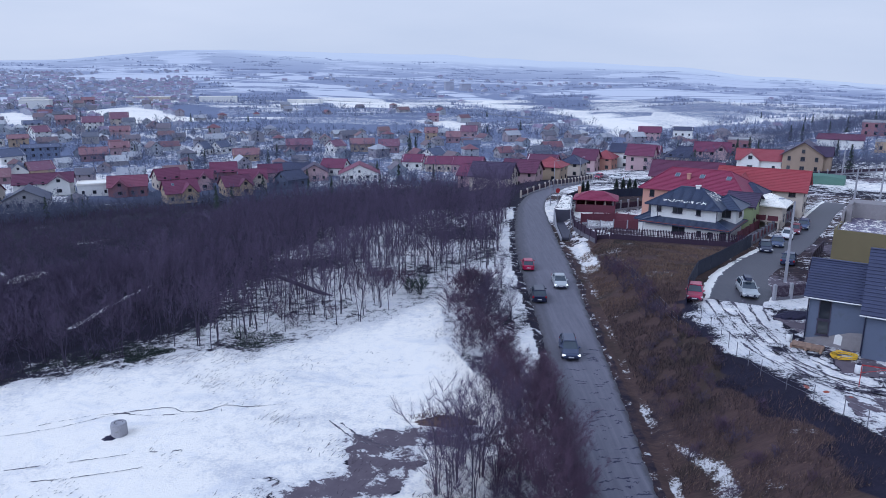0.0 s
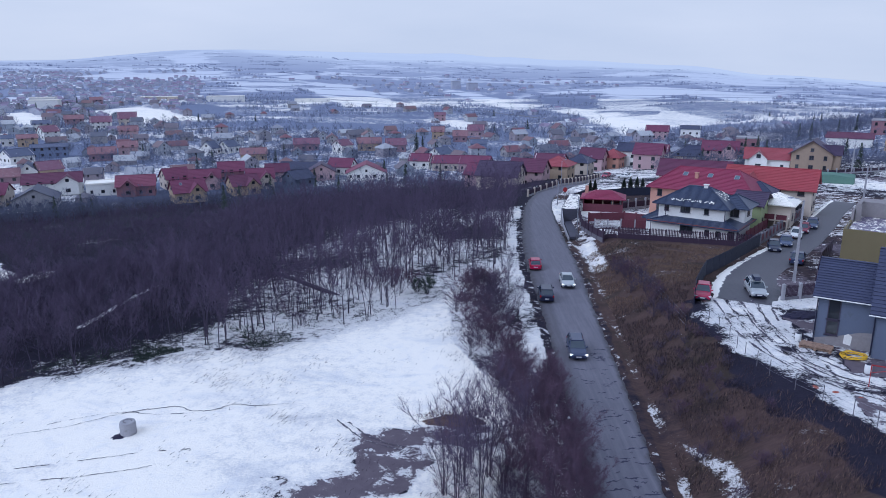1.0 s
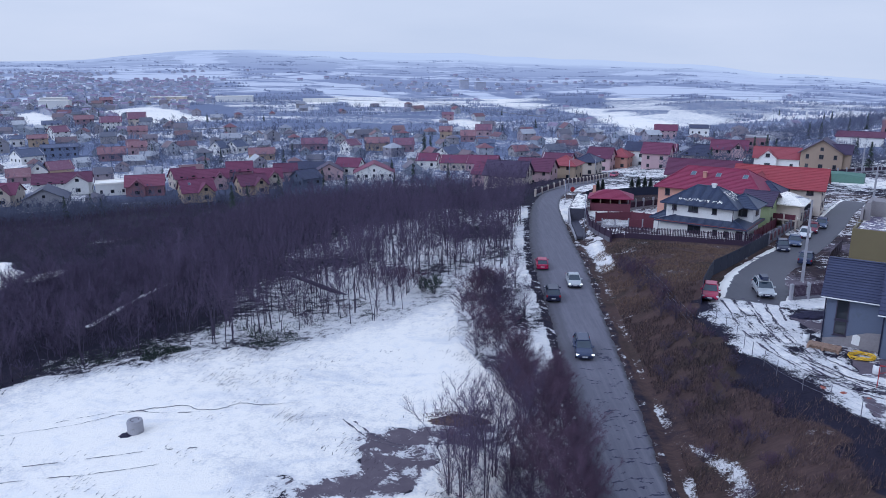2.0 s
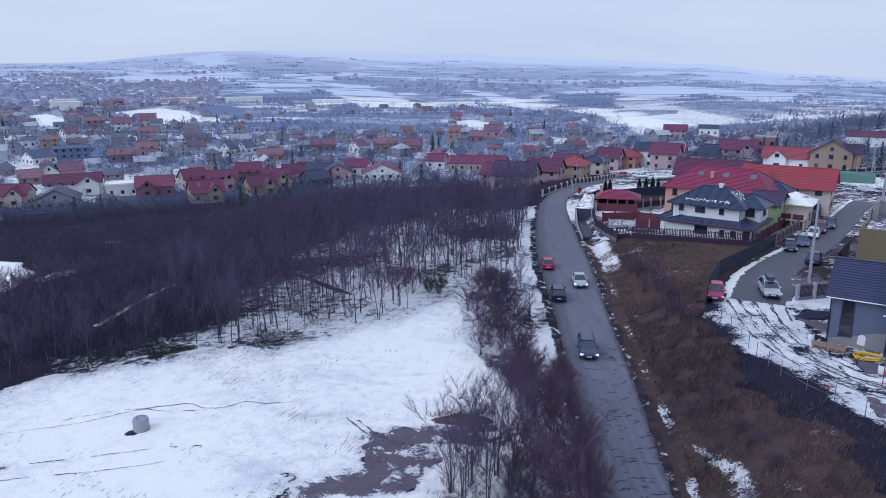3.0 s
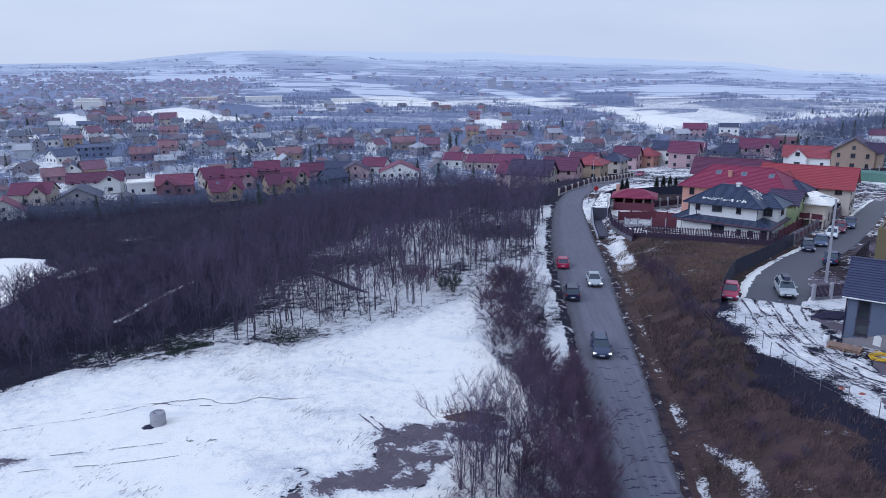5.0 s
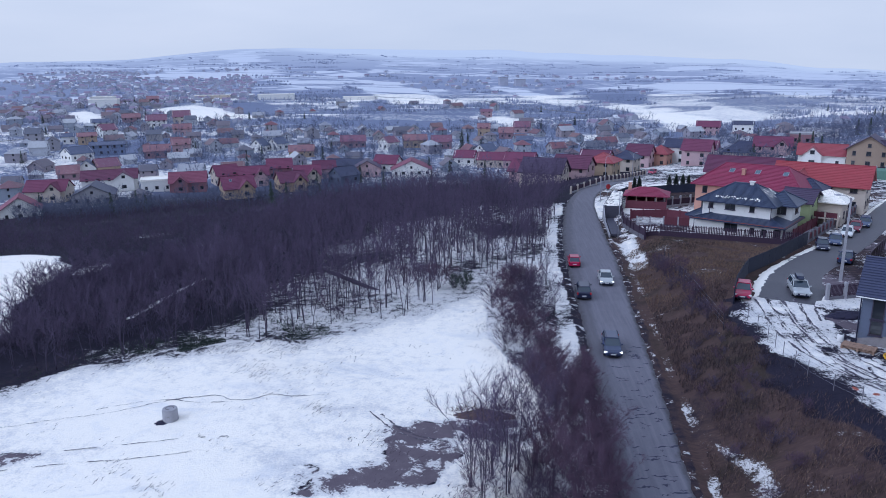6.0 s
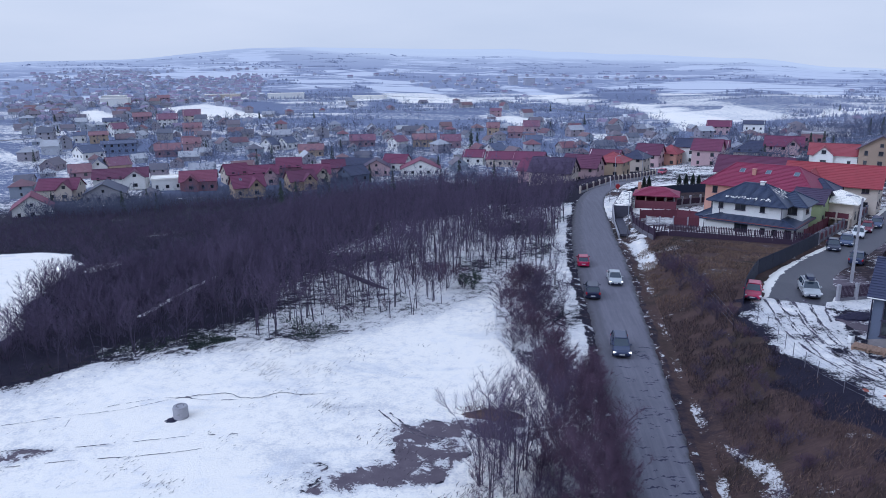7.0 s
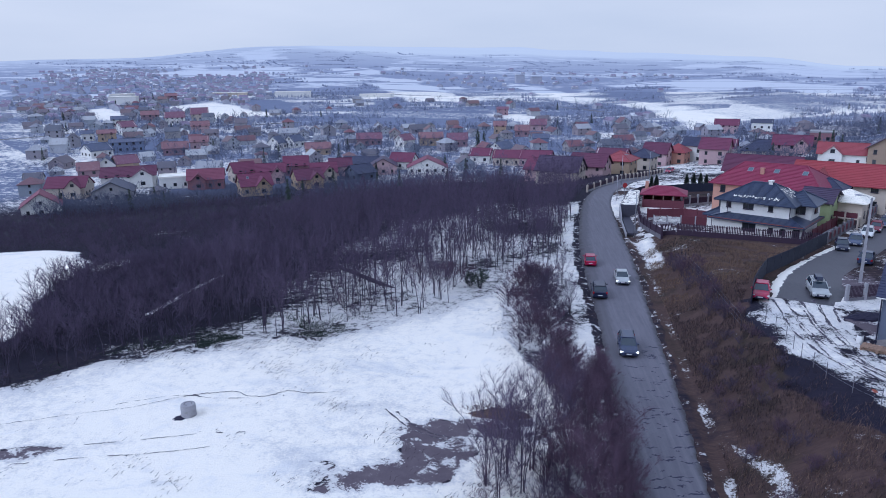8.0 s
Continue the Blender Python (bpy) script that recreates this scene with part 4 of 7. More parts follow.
# ---------------- cars ----------------
def car(x, y, rz, colour, label, kind="hatch", box=False, z=None, lit=False):
    """A car that points along its own +y; rz turns it."""
    L, W, H = {"hatch": (4.0, 1.70, 1.45), "sedan": (4.5, 1.76, 1.43), "suv": (4.3, 1.82, 1.68), "estate": (4.5, 1.76, 1.5)}[kind]
    z = ground_z(x, y) + 0.05 if z is None else z
    c = thing("car", x, y, z, rz, label, "car", "cars in the street")
    w, h = W / 2, H
    belt = 0.62 * h
    nose, tail = L / 2, -L / 2

    def ring(yy, ww, z0, z1, k=0.9):
        return [(-ww * 0.9, yy, z0), (-ww, yy, z0 + 0.15), (-ww, yy, z0 + (z1 - z0) * 0.72), (-ww * k, yy, z1), (ww * k, yy, z1), (ww, yy, z0 + (z1 - z0) * 0.72), (ww, yy, z0 + 0.15), (ww * 0.9, yy, z0)]
    boot = belt if kind != "sedan" else belt * 0.98
    st = [(tail, 0.86, 0.35, belt * 0.86), (tail + 0.12, 0.95, 0.24, boot * 0.98), (tail + 0.6, 1.0, 0.2, boot), (-0.6, 1.0, 0.2, belt), (0.6, 1.0, 0.2, belt), (nose - 1.25, 1.0, 0.2, belt * 0.98),
          (nose - 0.35, 0.96, 0.22, belt * 0.84), (nose - 0.1, 0.9, 0.26, belt * 0.76), (nose, 0.8, 0.34, belt * 0.62)]
    b = Build().loft([ring(q, w * k, z0, z1) for q, k, z0, z1 in st])
    part("body", b, M[colour], c, smooth=False)
    rear = {"hatch": tail + 0.18, "sedan": tail + 0.75, "suv": tail + 0.12, "estate": tail + 0.15}[kind]
    rtop = {"hatch": 0.55, "sedan": 0.75, "suv": 0.30, "estate": 0.40}[kind]
    g = Build()
    bot = [(-w * 0.9, rear, belt - 0.02), (w * 0.9, rear, belt - 0.02), (w * 0.9, nose - 1.15, belt - 0.04), (-w * 0.9, nose - 1.15, belt - 0.04)]
    topr = [(-w * 0.72, rear + rtop, h - 0.06), (w * 0.72, rear + rtop, h - 0.06), (w * 0.72, nose - 1.95, h - 0.06), (-w * 0.72, nose - 1.95, h - 0.06)]
    g.loft([bot, topr])
    part("glass", g, M["car_glass"], c, "tinted car windows")
    r = Build()
    lo = [(-w * 0.735, rear + rtop - 0.06, h - 0.09), (w * 0.735, rear + rtop - 0.06, h - 0.09), (w * 0.735, nose - 1.88, h - 0.09), (-w * 0.735, nose - 1.88, h - 0.09)]
    mid = [(p[0] * 0.97, p[1], h - 0.03) for p in lo]
    hi = [(p[0] * 0.86, p[1] * 0.94, h) for p in lo]
    r.loft([lo, mid, hi])
    for s in (-1, 1):
        for (y0, z0), (y1, z1) in (((rear, belt), (rear + rtop, h - 0.05)), ((nose - 1.15, belt), (nose - 1.93, h - 0.05)), ((-0.1, belt), (-0.16, h - 0.05))):
            part("pillar", Build().tube([(s * w * 0.905, y0, z0), (s * w * 0.725, y1, z1)], 0.05, 4), M[colour], c)
    part("roof", r, M[colour], c)
    for s in (-1, 1):
        for yy in (nose - 0.85, tail + 0.8):
            rad = 0.33 if kind == "suv" else 0.30
            t = Build()
            prof = [(0.10, rad * 0.62), (0.11, rad * 0.93), (0.07, rad), (-0.07, rad), (-0.11, rad * 0.93), (-0.10, rad * 0.62)]
            t.loft([[(px, pr * math.cos(a * math.pi / 8), pr * math.sin(a * math.pi / 8)) for a in range(16)] for px, pr in prof])
            wheel = child("wheel", t.mesh("tyre", M["tyre"], True), c, pose(s * (w - 0.10), yy, rad))
            q = Build().loft([[(px, pr * math.cos(a * math.pi / 5), pr * math.sin(a * math.pi / 5)) for a in range(10)] for px, pr in ((0.115, rad * 0.58), (0.1, rad * 0.64), (-0.1, rad * 0.64), (-0.115, rad * 0.58))])
            child("rim", q.mesh("rim", M["rim"]), wheel)
        part("headlight", Build().box(s * w * 0.83 - 0.17, nose - 0.24, belt * 0.60, s * w * 0.83 + 0.12, nose - 0.045, belt * 0.76), M["lamp_lit" if lit else "lamp_clear"], c)
        part("taillight", Build().box(s * w * 0.86 - 0.12, tail - 0.015, belt * 0.72, s * w * 0.86 + 0.08, tail + 0.15, belt * 0.95), M["lamp_red"], c)
        part("mirror", Build().loft([[(s * (w - 0.03), nose - 1.45, belt), (s * (w + 0.17), nose - 1.42, belt + 0.02), (s * (w + 0.17), nose - 1.42, belt + 0.15), (s * (w - 0.03), nose - 1.45, belt + 0.13)],
                                     [(s * (w - 0.03), nose - 1.3, belt), (s * (w + 0.13), nose - 1.3, belt + 0.03), (s * (w + 0.13), nose - 1.3, belt + 0.13), (s * (w - 0.03), nose - 1.3, belt + 0.12)]]), M[colour], c)
        if kind in ("suv", "estate"):
            part("roof_rail", Build().tube([(s * w * 0.66, rear + rtop + 0.1, h), (s * w * 0.66, rear + rtop + 0.2, h + 0.07), (s * w * 0.66, nose - 2.1, h + 0.07), (s * w * 0.66, nose - 2.0, h)], 0.025, 5), M["dark_metal"], c)
    part("grille", Build().box(-w * 0.5, nose - 0.1, belt * 0.42, w * 0.5, nose + 0.012, belt * 0.6).box(-w * 0.7, nose - 0.1, 0.28, w * 0.7, nose + 0.01, 0.4), M["dark_metal"], c)
    part("bumper", Build().box(-w * 0.84, tail - 0.04, 0.3, w * 0.84, tail + 0.1, 0.46), M["dark_metal" if kind == "suv" else colour], c)
    part("number_plate", Build().box(-0.26, tail - 0.055, 0.50, 0.26, tail - 0.03, 0.62), M["plate"], c)
    part("number_plate", Build().box(-0.26, nose - 0.02, 0.40, 0.26, nose + 0.025, 0.51), M["plate"], c)
    if box:
        b = Build().loft([[(-0.3, -1.3, h + 0.1), (0.3, -1.3, h + 0.1), (0.25, -1.25, h + 0.3), (-0.25, -1.25, h + 0.3)], [(-0.4, -0.9, h + 0.1), (0.4, -0.9, h + 0.1), (0.36, -0.9, h + 0.45), (-0.36, -0.9, h + 0.45)],
                          [(-0.4, 0.2, h + 0.1), (0.4, 0.2, h + 0.1), (0.34, 0.2, h + 0.4), (-0.34, 0.2, h + 0.4)], [(-0.28, 0.6, h + 0.1), (0.28, 0.6, h + 0.1), (0.2, 0.55, h + 0.2), (-0.2, 0.55, h + 0.2)]])
        part("roof_box", b, M["car_black"], c, "black roof box")
    return c


# ---------------- trees ----------------
def tree_arrays(seed, h, limbs=12, twigs=260, crown=0.5, spread=1.6, stems=1, r0=0.09, leaves=0, twig_w=0.022, curl=0.5, sway=0.16, arch=0.32):
    """Triangles of a bare tree: the woody part and the fine part."""
    rnd = random.Random(seed)
    V, F = [[], []], [[], []]

    def limb(path, rad, sides):
        b = Build().tube(path, rad, sides)
        n = len(V[0])
        V[0].extend(b.v)
        for f in b.f:
            for k in range(1, len(f) - 1):
                F[0].append((n + f[0], n + f[k], n + f[k + 1]))

    def sliver(p, q, wd):
        side = (q - p).cross(Vector((rnd.uniform(-1, 1), rnd.uniform(-1, 1), rnd.uniform(-0.3, 0.3))))
        side = side.normalized() * wd if side.length > 1e-6 else Vector((wd, 0, 0))
        n = len(V[1])
        V[1].extend([tuple(p - side), tuple(p + side), tuple(q)])
        F[1].append((n, n + 1, n + 2))
    ends = []
    for s in range(stems):
        a = rnd.uniform(0, 6.28)
        lean = Vector((math.cos(a), math.sin(a), 0)) * rnd.uniform(0.0, sway if stems == 1 else arch) * h
        base = Vector((math.cos(a), math.sin(a), 0)) * (0 if stems == 1 else 0.12)
        hh = h * rnd.uniform(0.85, 1.0)
        wob = Vector((rnd.uniform(-0.45, 0.45), rnd.uniform(-0.45, 0.45), 0)) * min(1, h / 6)
        path = [base + lean * f * f + wob * math.sin(f * 4) * f + Vector((0, 0, hh * f - (0.3 if f == 0 else 0))) for f in (0, 0.2, 0.4, 0.6, 0.8, 1.0)]
        limb(path, [r0 * (1 - 0.86 * f) for f in (0, 0.2, 0.4, 0.6, 0.8, 1.0)], 5)
        for k in range(max(2, limbs // stems)):
            f = 1 - crown * rnd.random() ** 0.8
            i = min(4, int(f * 5))
            p = path[i].lerp(path[i + 1], f * 5 - i)
            b = rnd.uniform(0, 6.28)
            ln = spread * rnd.uniform(0.5, 1.1) * (0.55 + 0.9 * (1 - f) / max(crown, 0.1))
            out = Vector((math.cos(b), math.sin(b), 0))
            q1 = p + out * ln * 0.5 + Vector((0, 0, ln * 0.45))
            q2 = p + out * ln * 0.85 + Vector((rnd.uniform(-0.2, 0.2), rnd.uniform(-0.2, 0.2), ln * (0.9 + curl * rnd.random())))
            limb([p, q1, q2], [r0 * 0.34, r0 * 0.22, r0 * 0.08], 3)
            ends += [(p, q1), (q1, q2), (q1, q2)]
        ends.append((path[-2], path[-1]))
    for _ in range(twigs):
        a, b = ends[rnd.randrange(len(ends))]
        p = a.lerp(b, rnd.uniform(0.15, 1.0))
        d = (b - a).normalized() + Vector((rnd.gauss(0, 0.55), rnd.gauss(0, 0.55), rnd.gauss(0.25, 0.4)))
        ln = rnd.uniform(0.35, 1.0) * min(1.0, spread * 0.6)
        q = p + d.normalized() * ln
        sliver(p, q, twig_w)
        if leaves:
            for _ in range(leaves):
                c = p.lerp(q, rnd.uniform(0.3, 1.1)) + Vector((rnd.gauss(0, 0.08), rnd.gauss(0, 0.08), rnd.gauss(0, 0.08)))
                e = Vector((rnd.gauss(0, 1), rnd.gauss(0, 1), rnd.gauss(0, 1))).normalized() * 0.06
                sliver(c, c + e * 1.5, 0.024)
    return [(np.array(V[k], float).reshape(-1, 3), np.array(F[k], int).reshape(-1, 3)) for k in (0, 1)]


def tri_mesh(name, verts, tris, mats, slots=None):
    me = bpy.data.meshes.new(name)
    me.vertices.add(len(verts))
    me.vertices.foreach_set("co", np.asarray(verts, np.float32).ravel())
    me.loops.add(len(tris) * 3)
    me.loops.foreach_set("vertex_index", np.asarray(tris, np.int32).ravel())
    me.polygons.add(len(tris))
    me.polygons.foreach_set("loop_start", np.arange(len(tris), dtype=np.int32) * 3)
    for m in mats:
        me.materials.append(m)
    if slots is not None:
        me.polygons.foreach_set("material_index", np.asarray(slots, np.int32))
    me.update(calc_edges=True)
    return me


def scatter(name, kinds, places, mats, label, category):
    """One joined object: kinds are pairs of (woody, fine) triangles; places are x, y, z, turn, scale, kind."""
    vs, ts, ss, n = [], [], [], 0
    for x, y, z, a, s, k in places:
        c, sn = math.cos(a) * s, math.sin(a) * s
        for slot, (v, t) in enumerate(kinds[k]):
            if not len(t):
                continue
            vs.append(np.stack([v[:, 0] * c - v[:, 1] * sn + x, v[:, 0] * sn + v[:, 1] * c + y, v[:, 2] * s + z], -1))
            ts.append(t + n)
            ss.append(np.full(len(t), slot))
            n += len(v)
    ob = new(name, tri_mesh(name, np.concatenate(vs), np.concatenate(ts), mats, np.concatenate(ss)))
    return tagged(ob, label, category, kind="stuff")


def plant(template, x, y, turn, scale, z=None):
    m = pose(x, y, ground_z(x, y) - 0.05 if z is None else z, 0, 0, turn) @ Matrix.Scale(scale, 4)
    ob = copy_thing(template, Matrix.Identity(4))
    ob.matrix_basis = m
    return ob


def tree_template(arrays, label, name="tree", fine="twig", group="trees of the wood", crown_name="crown"):
    e = tagged(new(name), label, "tree" if name == "tree" else "shrub", group)
    child("trunk", tri_mesh("trunk", *arrays[0], [M["bark"]]), e)
    child(crown_name, tri_mesh("crown", *arrays[1], [M[fine]]), e)
    return e


# ---- the wood: slender trunks at its edge, one by one; the rest as one stand
rnd = random.Random(5)
POLES = [tree_arrays(20 + k, 7.4 + 0.5 * k, 17, 620, 0.70, 1.7, 1 if k % 3 else 2, 0.058, 0, 0.009, 0.5, 0.30) for k in range(10)]
STAND = [tree_arrays(60 + k, 8.0 + 0.5 * k, 11, 300, 0.66, 1.9, 1 if k % 2 else 2, 0.058, 0, 0.012, 0.5, 0.28) for k in range(6)]
LOW = [tree_arrays(80 + k, 5.0, 12, 380, 0.85, 1.9, 3, 0.042, 0, 0.015) for k in range(4)]
templates = [tree_template(a, "bare slender tree with a thin brown crown, in snow") for a in POLES]
used = [False] * len(templates)
stand, lone = [], 0
for gy in np.arange(44, 232, 2.1):
    for gx in np.arange(-125, 14, 2.1):
        x, y = gx + rnd.uniform(-1.0, 1.0), gy + rnd.uniform(-1.0, 1.0)
        e = float(wood_edge(x))
        r = math.hypot(x, y)
        if y < e + 0.6 or x > road_x(y) - road_half(y) - (2.2 if y < 128 else 1.5) or r > 236 or r > 174 and x > -24 - 0.25 * (y - 170) or x < -0.80 * y - 14:
            continue
        if float(open_glade(x, y)) > 0.3 or (x > -6 and y < 92):
            continue
        low = x < -34 - 0.12 * (y - 60) or r > 163
        deep = y - e
        if r > 172:
            if rnd.random() < 0.26 and bumps(x, y, 9, 4) > -0.3 and all((x - a) ** 2 + (y - b) ** 2 > 110 for a, b in ((-156, 235), (-139, 233), (-147, 205), (-93, 246), (-78, 259))):
                stand.append((x, y, ground_z(x, y) - 0.1, rnd.uniform(0, 6.28), rnd.uniform(0.22, 0.5), 6 + rnd.randrange(4)))
            continue
        if rnd.random() > ((0.78 if deep < 12 else 0.9 if r < 118 else 0.6) if low else 0.76 if deep > 26 else 0.80 if deep > 10 else 0.62):
            continue
        if low:
            s = rnd.uniform(0.5, 0.95) * (1.0 if r < 120 else 0.62)
            if deep < 9:
                stand.append((x, y, ground_z(x, y) - 0.1, rnd.uniform(0, 6.28), rnd.uniform(0.55, 0.85), rnd.randrange(6)))
            else:
                stand.append((x, y, ground_z(x, y) - 0.1, rnd.uniform(0, 6.28), s, 6 + rnd.randrange(4)))
            continue
        s = rnd.uniform(0.72, 1.06)
        if deep < 20 and lone < 290:
            k = lone if lone < len(templates) else rnd.randrange(len(templates))
            if used[k]:
                plant(templates[k], x, y, rnd.uniform(0, 360), s)
            else:
                templates[k].matrix_basis = pose(x, y, ground_z(x, y) - 0.05) @ Matrix.Scale(s, 4)
                used[k] = True
            lone += 1
        else:
            stand.append((x, y, ground_z(x, y) - 0.1, rnd.uniform(0, 6.28), s, rnd.randrange(6)))
scatter("wood", STAND + LOW, stand, [M["bark"], M["twig"]], "dense bare winter wood on the slope", "wood")


def merge(a, b):
    """Moves the parts of b under a, as parts of the same building."""
    m = a.matrix_basis.inverted() @ b.matrix_basis
    for o in list(b.children):
        o.parent = a
        o.matrix_basis = m @ o.matrix_basis
    bpy.data.objects.remove(b)
    return a


# ---- the white house with the dark blue roof
top = house(40.5, 112.3, -36, 12.8, 9.0, 2.75, 1.1, True, "white_wall", "blue_tile", 0.75, "white two-storey house with a dark blue tiled hip roof", 1.55, 14, fine=True, category="house",
            windows=[("S", -0.9, 1.0, 2.0, 1.3), ("S", 2.3, 1.05, 0.7, 0.95), ("S", 4.0, 1.05, 0.7, 0.95), ("S", 5.9, 0.1, 0.95, 2.1), ("E", -2.8, 1.0, 1.1, 1.1), ("W", 0, 1.0, 1.2, 1.2)])
up = house(40.3, 113.6, -36, 10.4, 7.2, 5.7, 2.1, True, "white_wall", "blue_tile", 0.85, "", 1.55, 20, fine=True, sink=-2.4,
           windows=[("S", -3.9, 4.0, 0.75, 0.95), ("S", -0.9, 4.0, 1.55, 1.0), ("S", 2.4, 4.0, 0.75, 0.95), ("E", 0.6, 3.7, 1.6, 1.4), ("W", 0, 4.0, 1.0, 1.0)])
wing = house(45.6, 111.9, -36, 4.2, 4.6, 5.5, 1.35, True, "white_wall", "blue_tile", 0.75, "", 1.55, 9, fine=True, sink=-2.4, windows=[("S", 0.4, 3.6, 1.7, 1.4), ("E", 0, 3.6, 1.6, 1.4)])
lean = house(35.5, 117.0, -36, 3.4, 4.8, 2.5, 1.0, True, "white_wall", "blue_tile", 0.6, "", 1.55, 8, fine=True, windows=[])
blue = merge(merge(merge(top, up), wing), lean)
for u0, v0, u1, v1 in ((-7.05, -5.20, 7.05, -5.13), (7.0, -5.13, 7.06, 5.1)):
    part("fascia", Build().box(u0, v0, 2.52, u1, v1, 2.68), M["rust"], blue, "reddish timber eaves board")
for u in (-6.6, -4.6, 4.55, 6.9):
    part("downpipe", Build().tube([(u, -4.55 if abs(u) > 5 else -3.95, 2.4 if abs(u) > 5 else 5.3), (u, -4.6 if abs(u) > 5 else -3.8, 2.2 if abs(u) > 5 else 5.0), (u, -4.6 if abs(u) > 5 else -3.8, 0.1 if abs(u) > 5 else 3.2)], 0.06, 6), M["frame_dark"], blue)
part("chimney", Build().box(-0.2, 0.6, 6.0, 0.4, 1.2, 8.1).box(-0.3, 0.5, 8.1, 0.5, 1.3, 8.22), M["white_wall"], blue)

# ---- the salmon house with the long red roof, and its neighbours
house(48.5, 132.8, -34, 17.6, 12.0, 5.7, 3.0, True, "salmon_wall", "red_tile", 0.7, "large salmon house with a bright red tiled hip roof", 0.9, 18, (-1.3, -3.0, -0.6), fine=True, skylights=(-3.6, 0.9, 5.6), pull=0.62)
house(63.0, 138.5, -31, 15.5, 10.0, 5.2, 2.9, False, "cream_wall", "vermilion_tile", 0.7, "cream house with a red tiled roof and a small front gable", 0.9, 14, fine=True, gable=(-3.2, 4.2, 2.0, 1.2))
house(57.0, 130.0, -34, 5.0, 4.6, 5.2, 1.4, True, "cream_wall", "slate_tile", 0.6, "low cream annexe with a snow-dusted dark roof", 0.9, 8, fine=True)
villa = house(56.8, 121.5, -34, 5.0, 4.8, 4.3, 1.2, True, "cream_wall", "snowy_tile", 0.8, "cream villa with a snow-covered hip roof and covered terrace", 1.4, 8, fine=True)
part("balcony_slab", Build().box(-3.4, -5.0, 1.5, 2.6, -2.4, 1.72), M["cream_wall"], villa)
for u in (-3.3, -1.3, 0.6, 2.5):
    part("pillar", Build().box(u - 0.12, -5.0, -0.6, u + 0.12, -4.76, 2.75).box(u - 0.16, -5.04, 2.75, u + 0.16, -4.72, 2.83), M["cream_wall"], villa)
for u in (-3.3, -1.3, 0.6):
    part("balustrade", Build().box(u + 0.14, -4.93, 1.74, u + 1.76, -4.86, 2.6), M["red_wood"], villa, "dark red balcony panel")
part("snow_layer", Build().box(-3.2, -4.7, 1.724, 2.4, -2.5, 1.80), M["snow"], villa, "snow lying on the balcony")
house(51.5, 119.5, -34, 4.4, 7.5, 4.6, 1.5, False, "green_wall", "brown_tile", 0.5, "lime green house with a brown roof and a balcony", 1.4, 8, fine=True)

# ---- the grey new house and the olive building by the building site
g1 = house(37.42, 62.04, -32.3, 6.0, 7.1, 4.8, 2.25, False, "grey_wall", "slate_tile", 0.5, "unfinished blue-grey house with a dark ribbed roof", 3.8, 15, fine=True, windows=[("S", -1.7, 0.95, 1.0, 1.35), ("S", -1.7, 2.4, 1.0, 1.9)])
g2 = house(42.18, 58.28, -32.3, 9.0, 8.8, 4.5, 4.2, False, "grey_wall", "slate_tile", 0.5, "", 3.8, 18, fine=True, windows=[("S", -2.0, 1.4, 1.5, 1.9), ("S", 2.0, 1.4, 1.3, 1.9), ("W", 1.5, 1.2, 0.9, 1.9)])
house(56.5, 84.4, -35, 14.0, 14.0, 6.2, 0.0, False, "olive_wall", "olive_wall", 0.0, "olive rendered building with a flat terrace roof", 2.6, 0, fine=True, windows=[("W", 0, 3.6, 1.4, 1.4)])
merge(g1, g2)

# ---- houses along the far street
house(15, 208, -20, 12, 10, 4.8, 3.4, False, "cream_wall", "brown_tile", 0.6, "house with a large dark brown roof by the road", None, 10)
house(24.5, 218, -24, 10.5, 8.5, 5.4, 3, False, "pink_wall", "maroon_tile", 0.6, "pink gabled house with a dark red roof", None, 8)
house(34.6, 227, -26, 8.6, 8.6, 5.4, 2.4, True, "yellow_wall", "orange_tile", 0.6, "yellow two-storey house with an orange hip roof", None, 8)
house(14, 234, -24, 16, 9, 5.4, 3, False, "pink_wall", "old_red_tile", 0.6, "house with a red roof behind its neighbours", None, 8)
house(44.5, 242, -28, 7.2, 7.8, 5.2, 2.2, True, "cream_wall", "slate_tile", 0.6, "cream house with a blue-grey roof", None, 8)
house(52.5, 260, -28, 8.4, 7.6, 5.6, 3, False, "pink_wall", "maroon_tile", 0.6, "pale pink gabled house", None, 8)
house(60.5, 264, -28, 6.6, 8, 5, 2.4, True, "salmon_wall", "orange_tile", 0.6, "salmon house with an orange roof", None, 8)
house(68, 270, -24, 7.4, 7.6, 6.6, 2.4, False, "white_wall", "slate_tile", 0.6, "white house with a dark roof and balconies", None, 8)
house(70.5, 252, -26, 9, 9, 6.2, 3, False, "pink_wall", "old_red_tile", 0.6, "pink two-storey house with a red gable roof", None, 8)
house(61, 176, -25, 16, 10, 4, 3, False, "cream_wall", "maroon_tile", 0.7, "low house with a broad dark red roof", None, 14)
house(92, 268, -20, 15, 10, 4.4, 3.2, True, "cream_wall", "slate_tile", 0.6, "house with a broad dark slate roof", None, 8)
house(100, 264, -22, 12, 9, 5.4, 2.8, False, "pink_wall", "old_red_tile", 0.6, "pink house with a red roof", None, 8, gable=(3.0, 4.4, 2.2, 1.2))
house(98.5, 221, -24, 12.5, 9, 4.0, 2.6, False, "white_wall", "orange_tile", 0.6, "white house with orange-red roofs and a front gable", None, 10, gable=(-2.5, 5.0, 2.2, 1.5), fine=True)
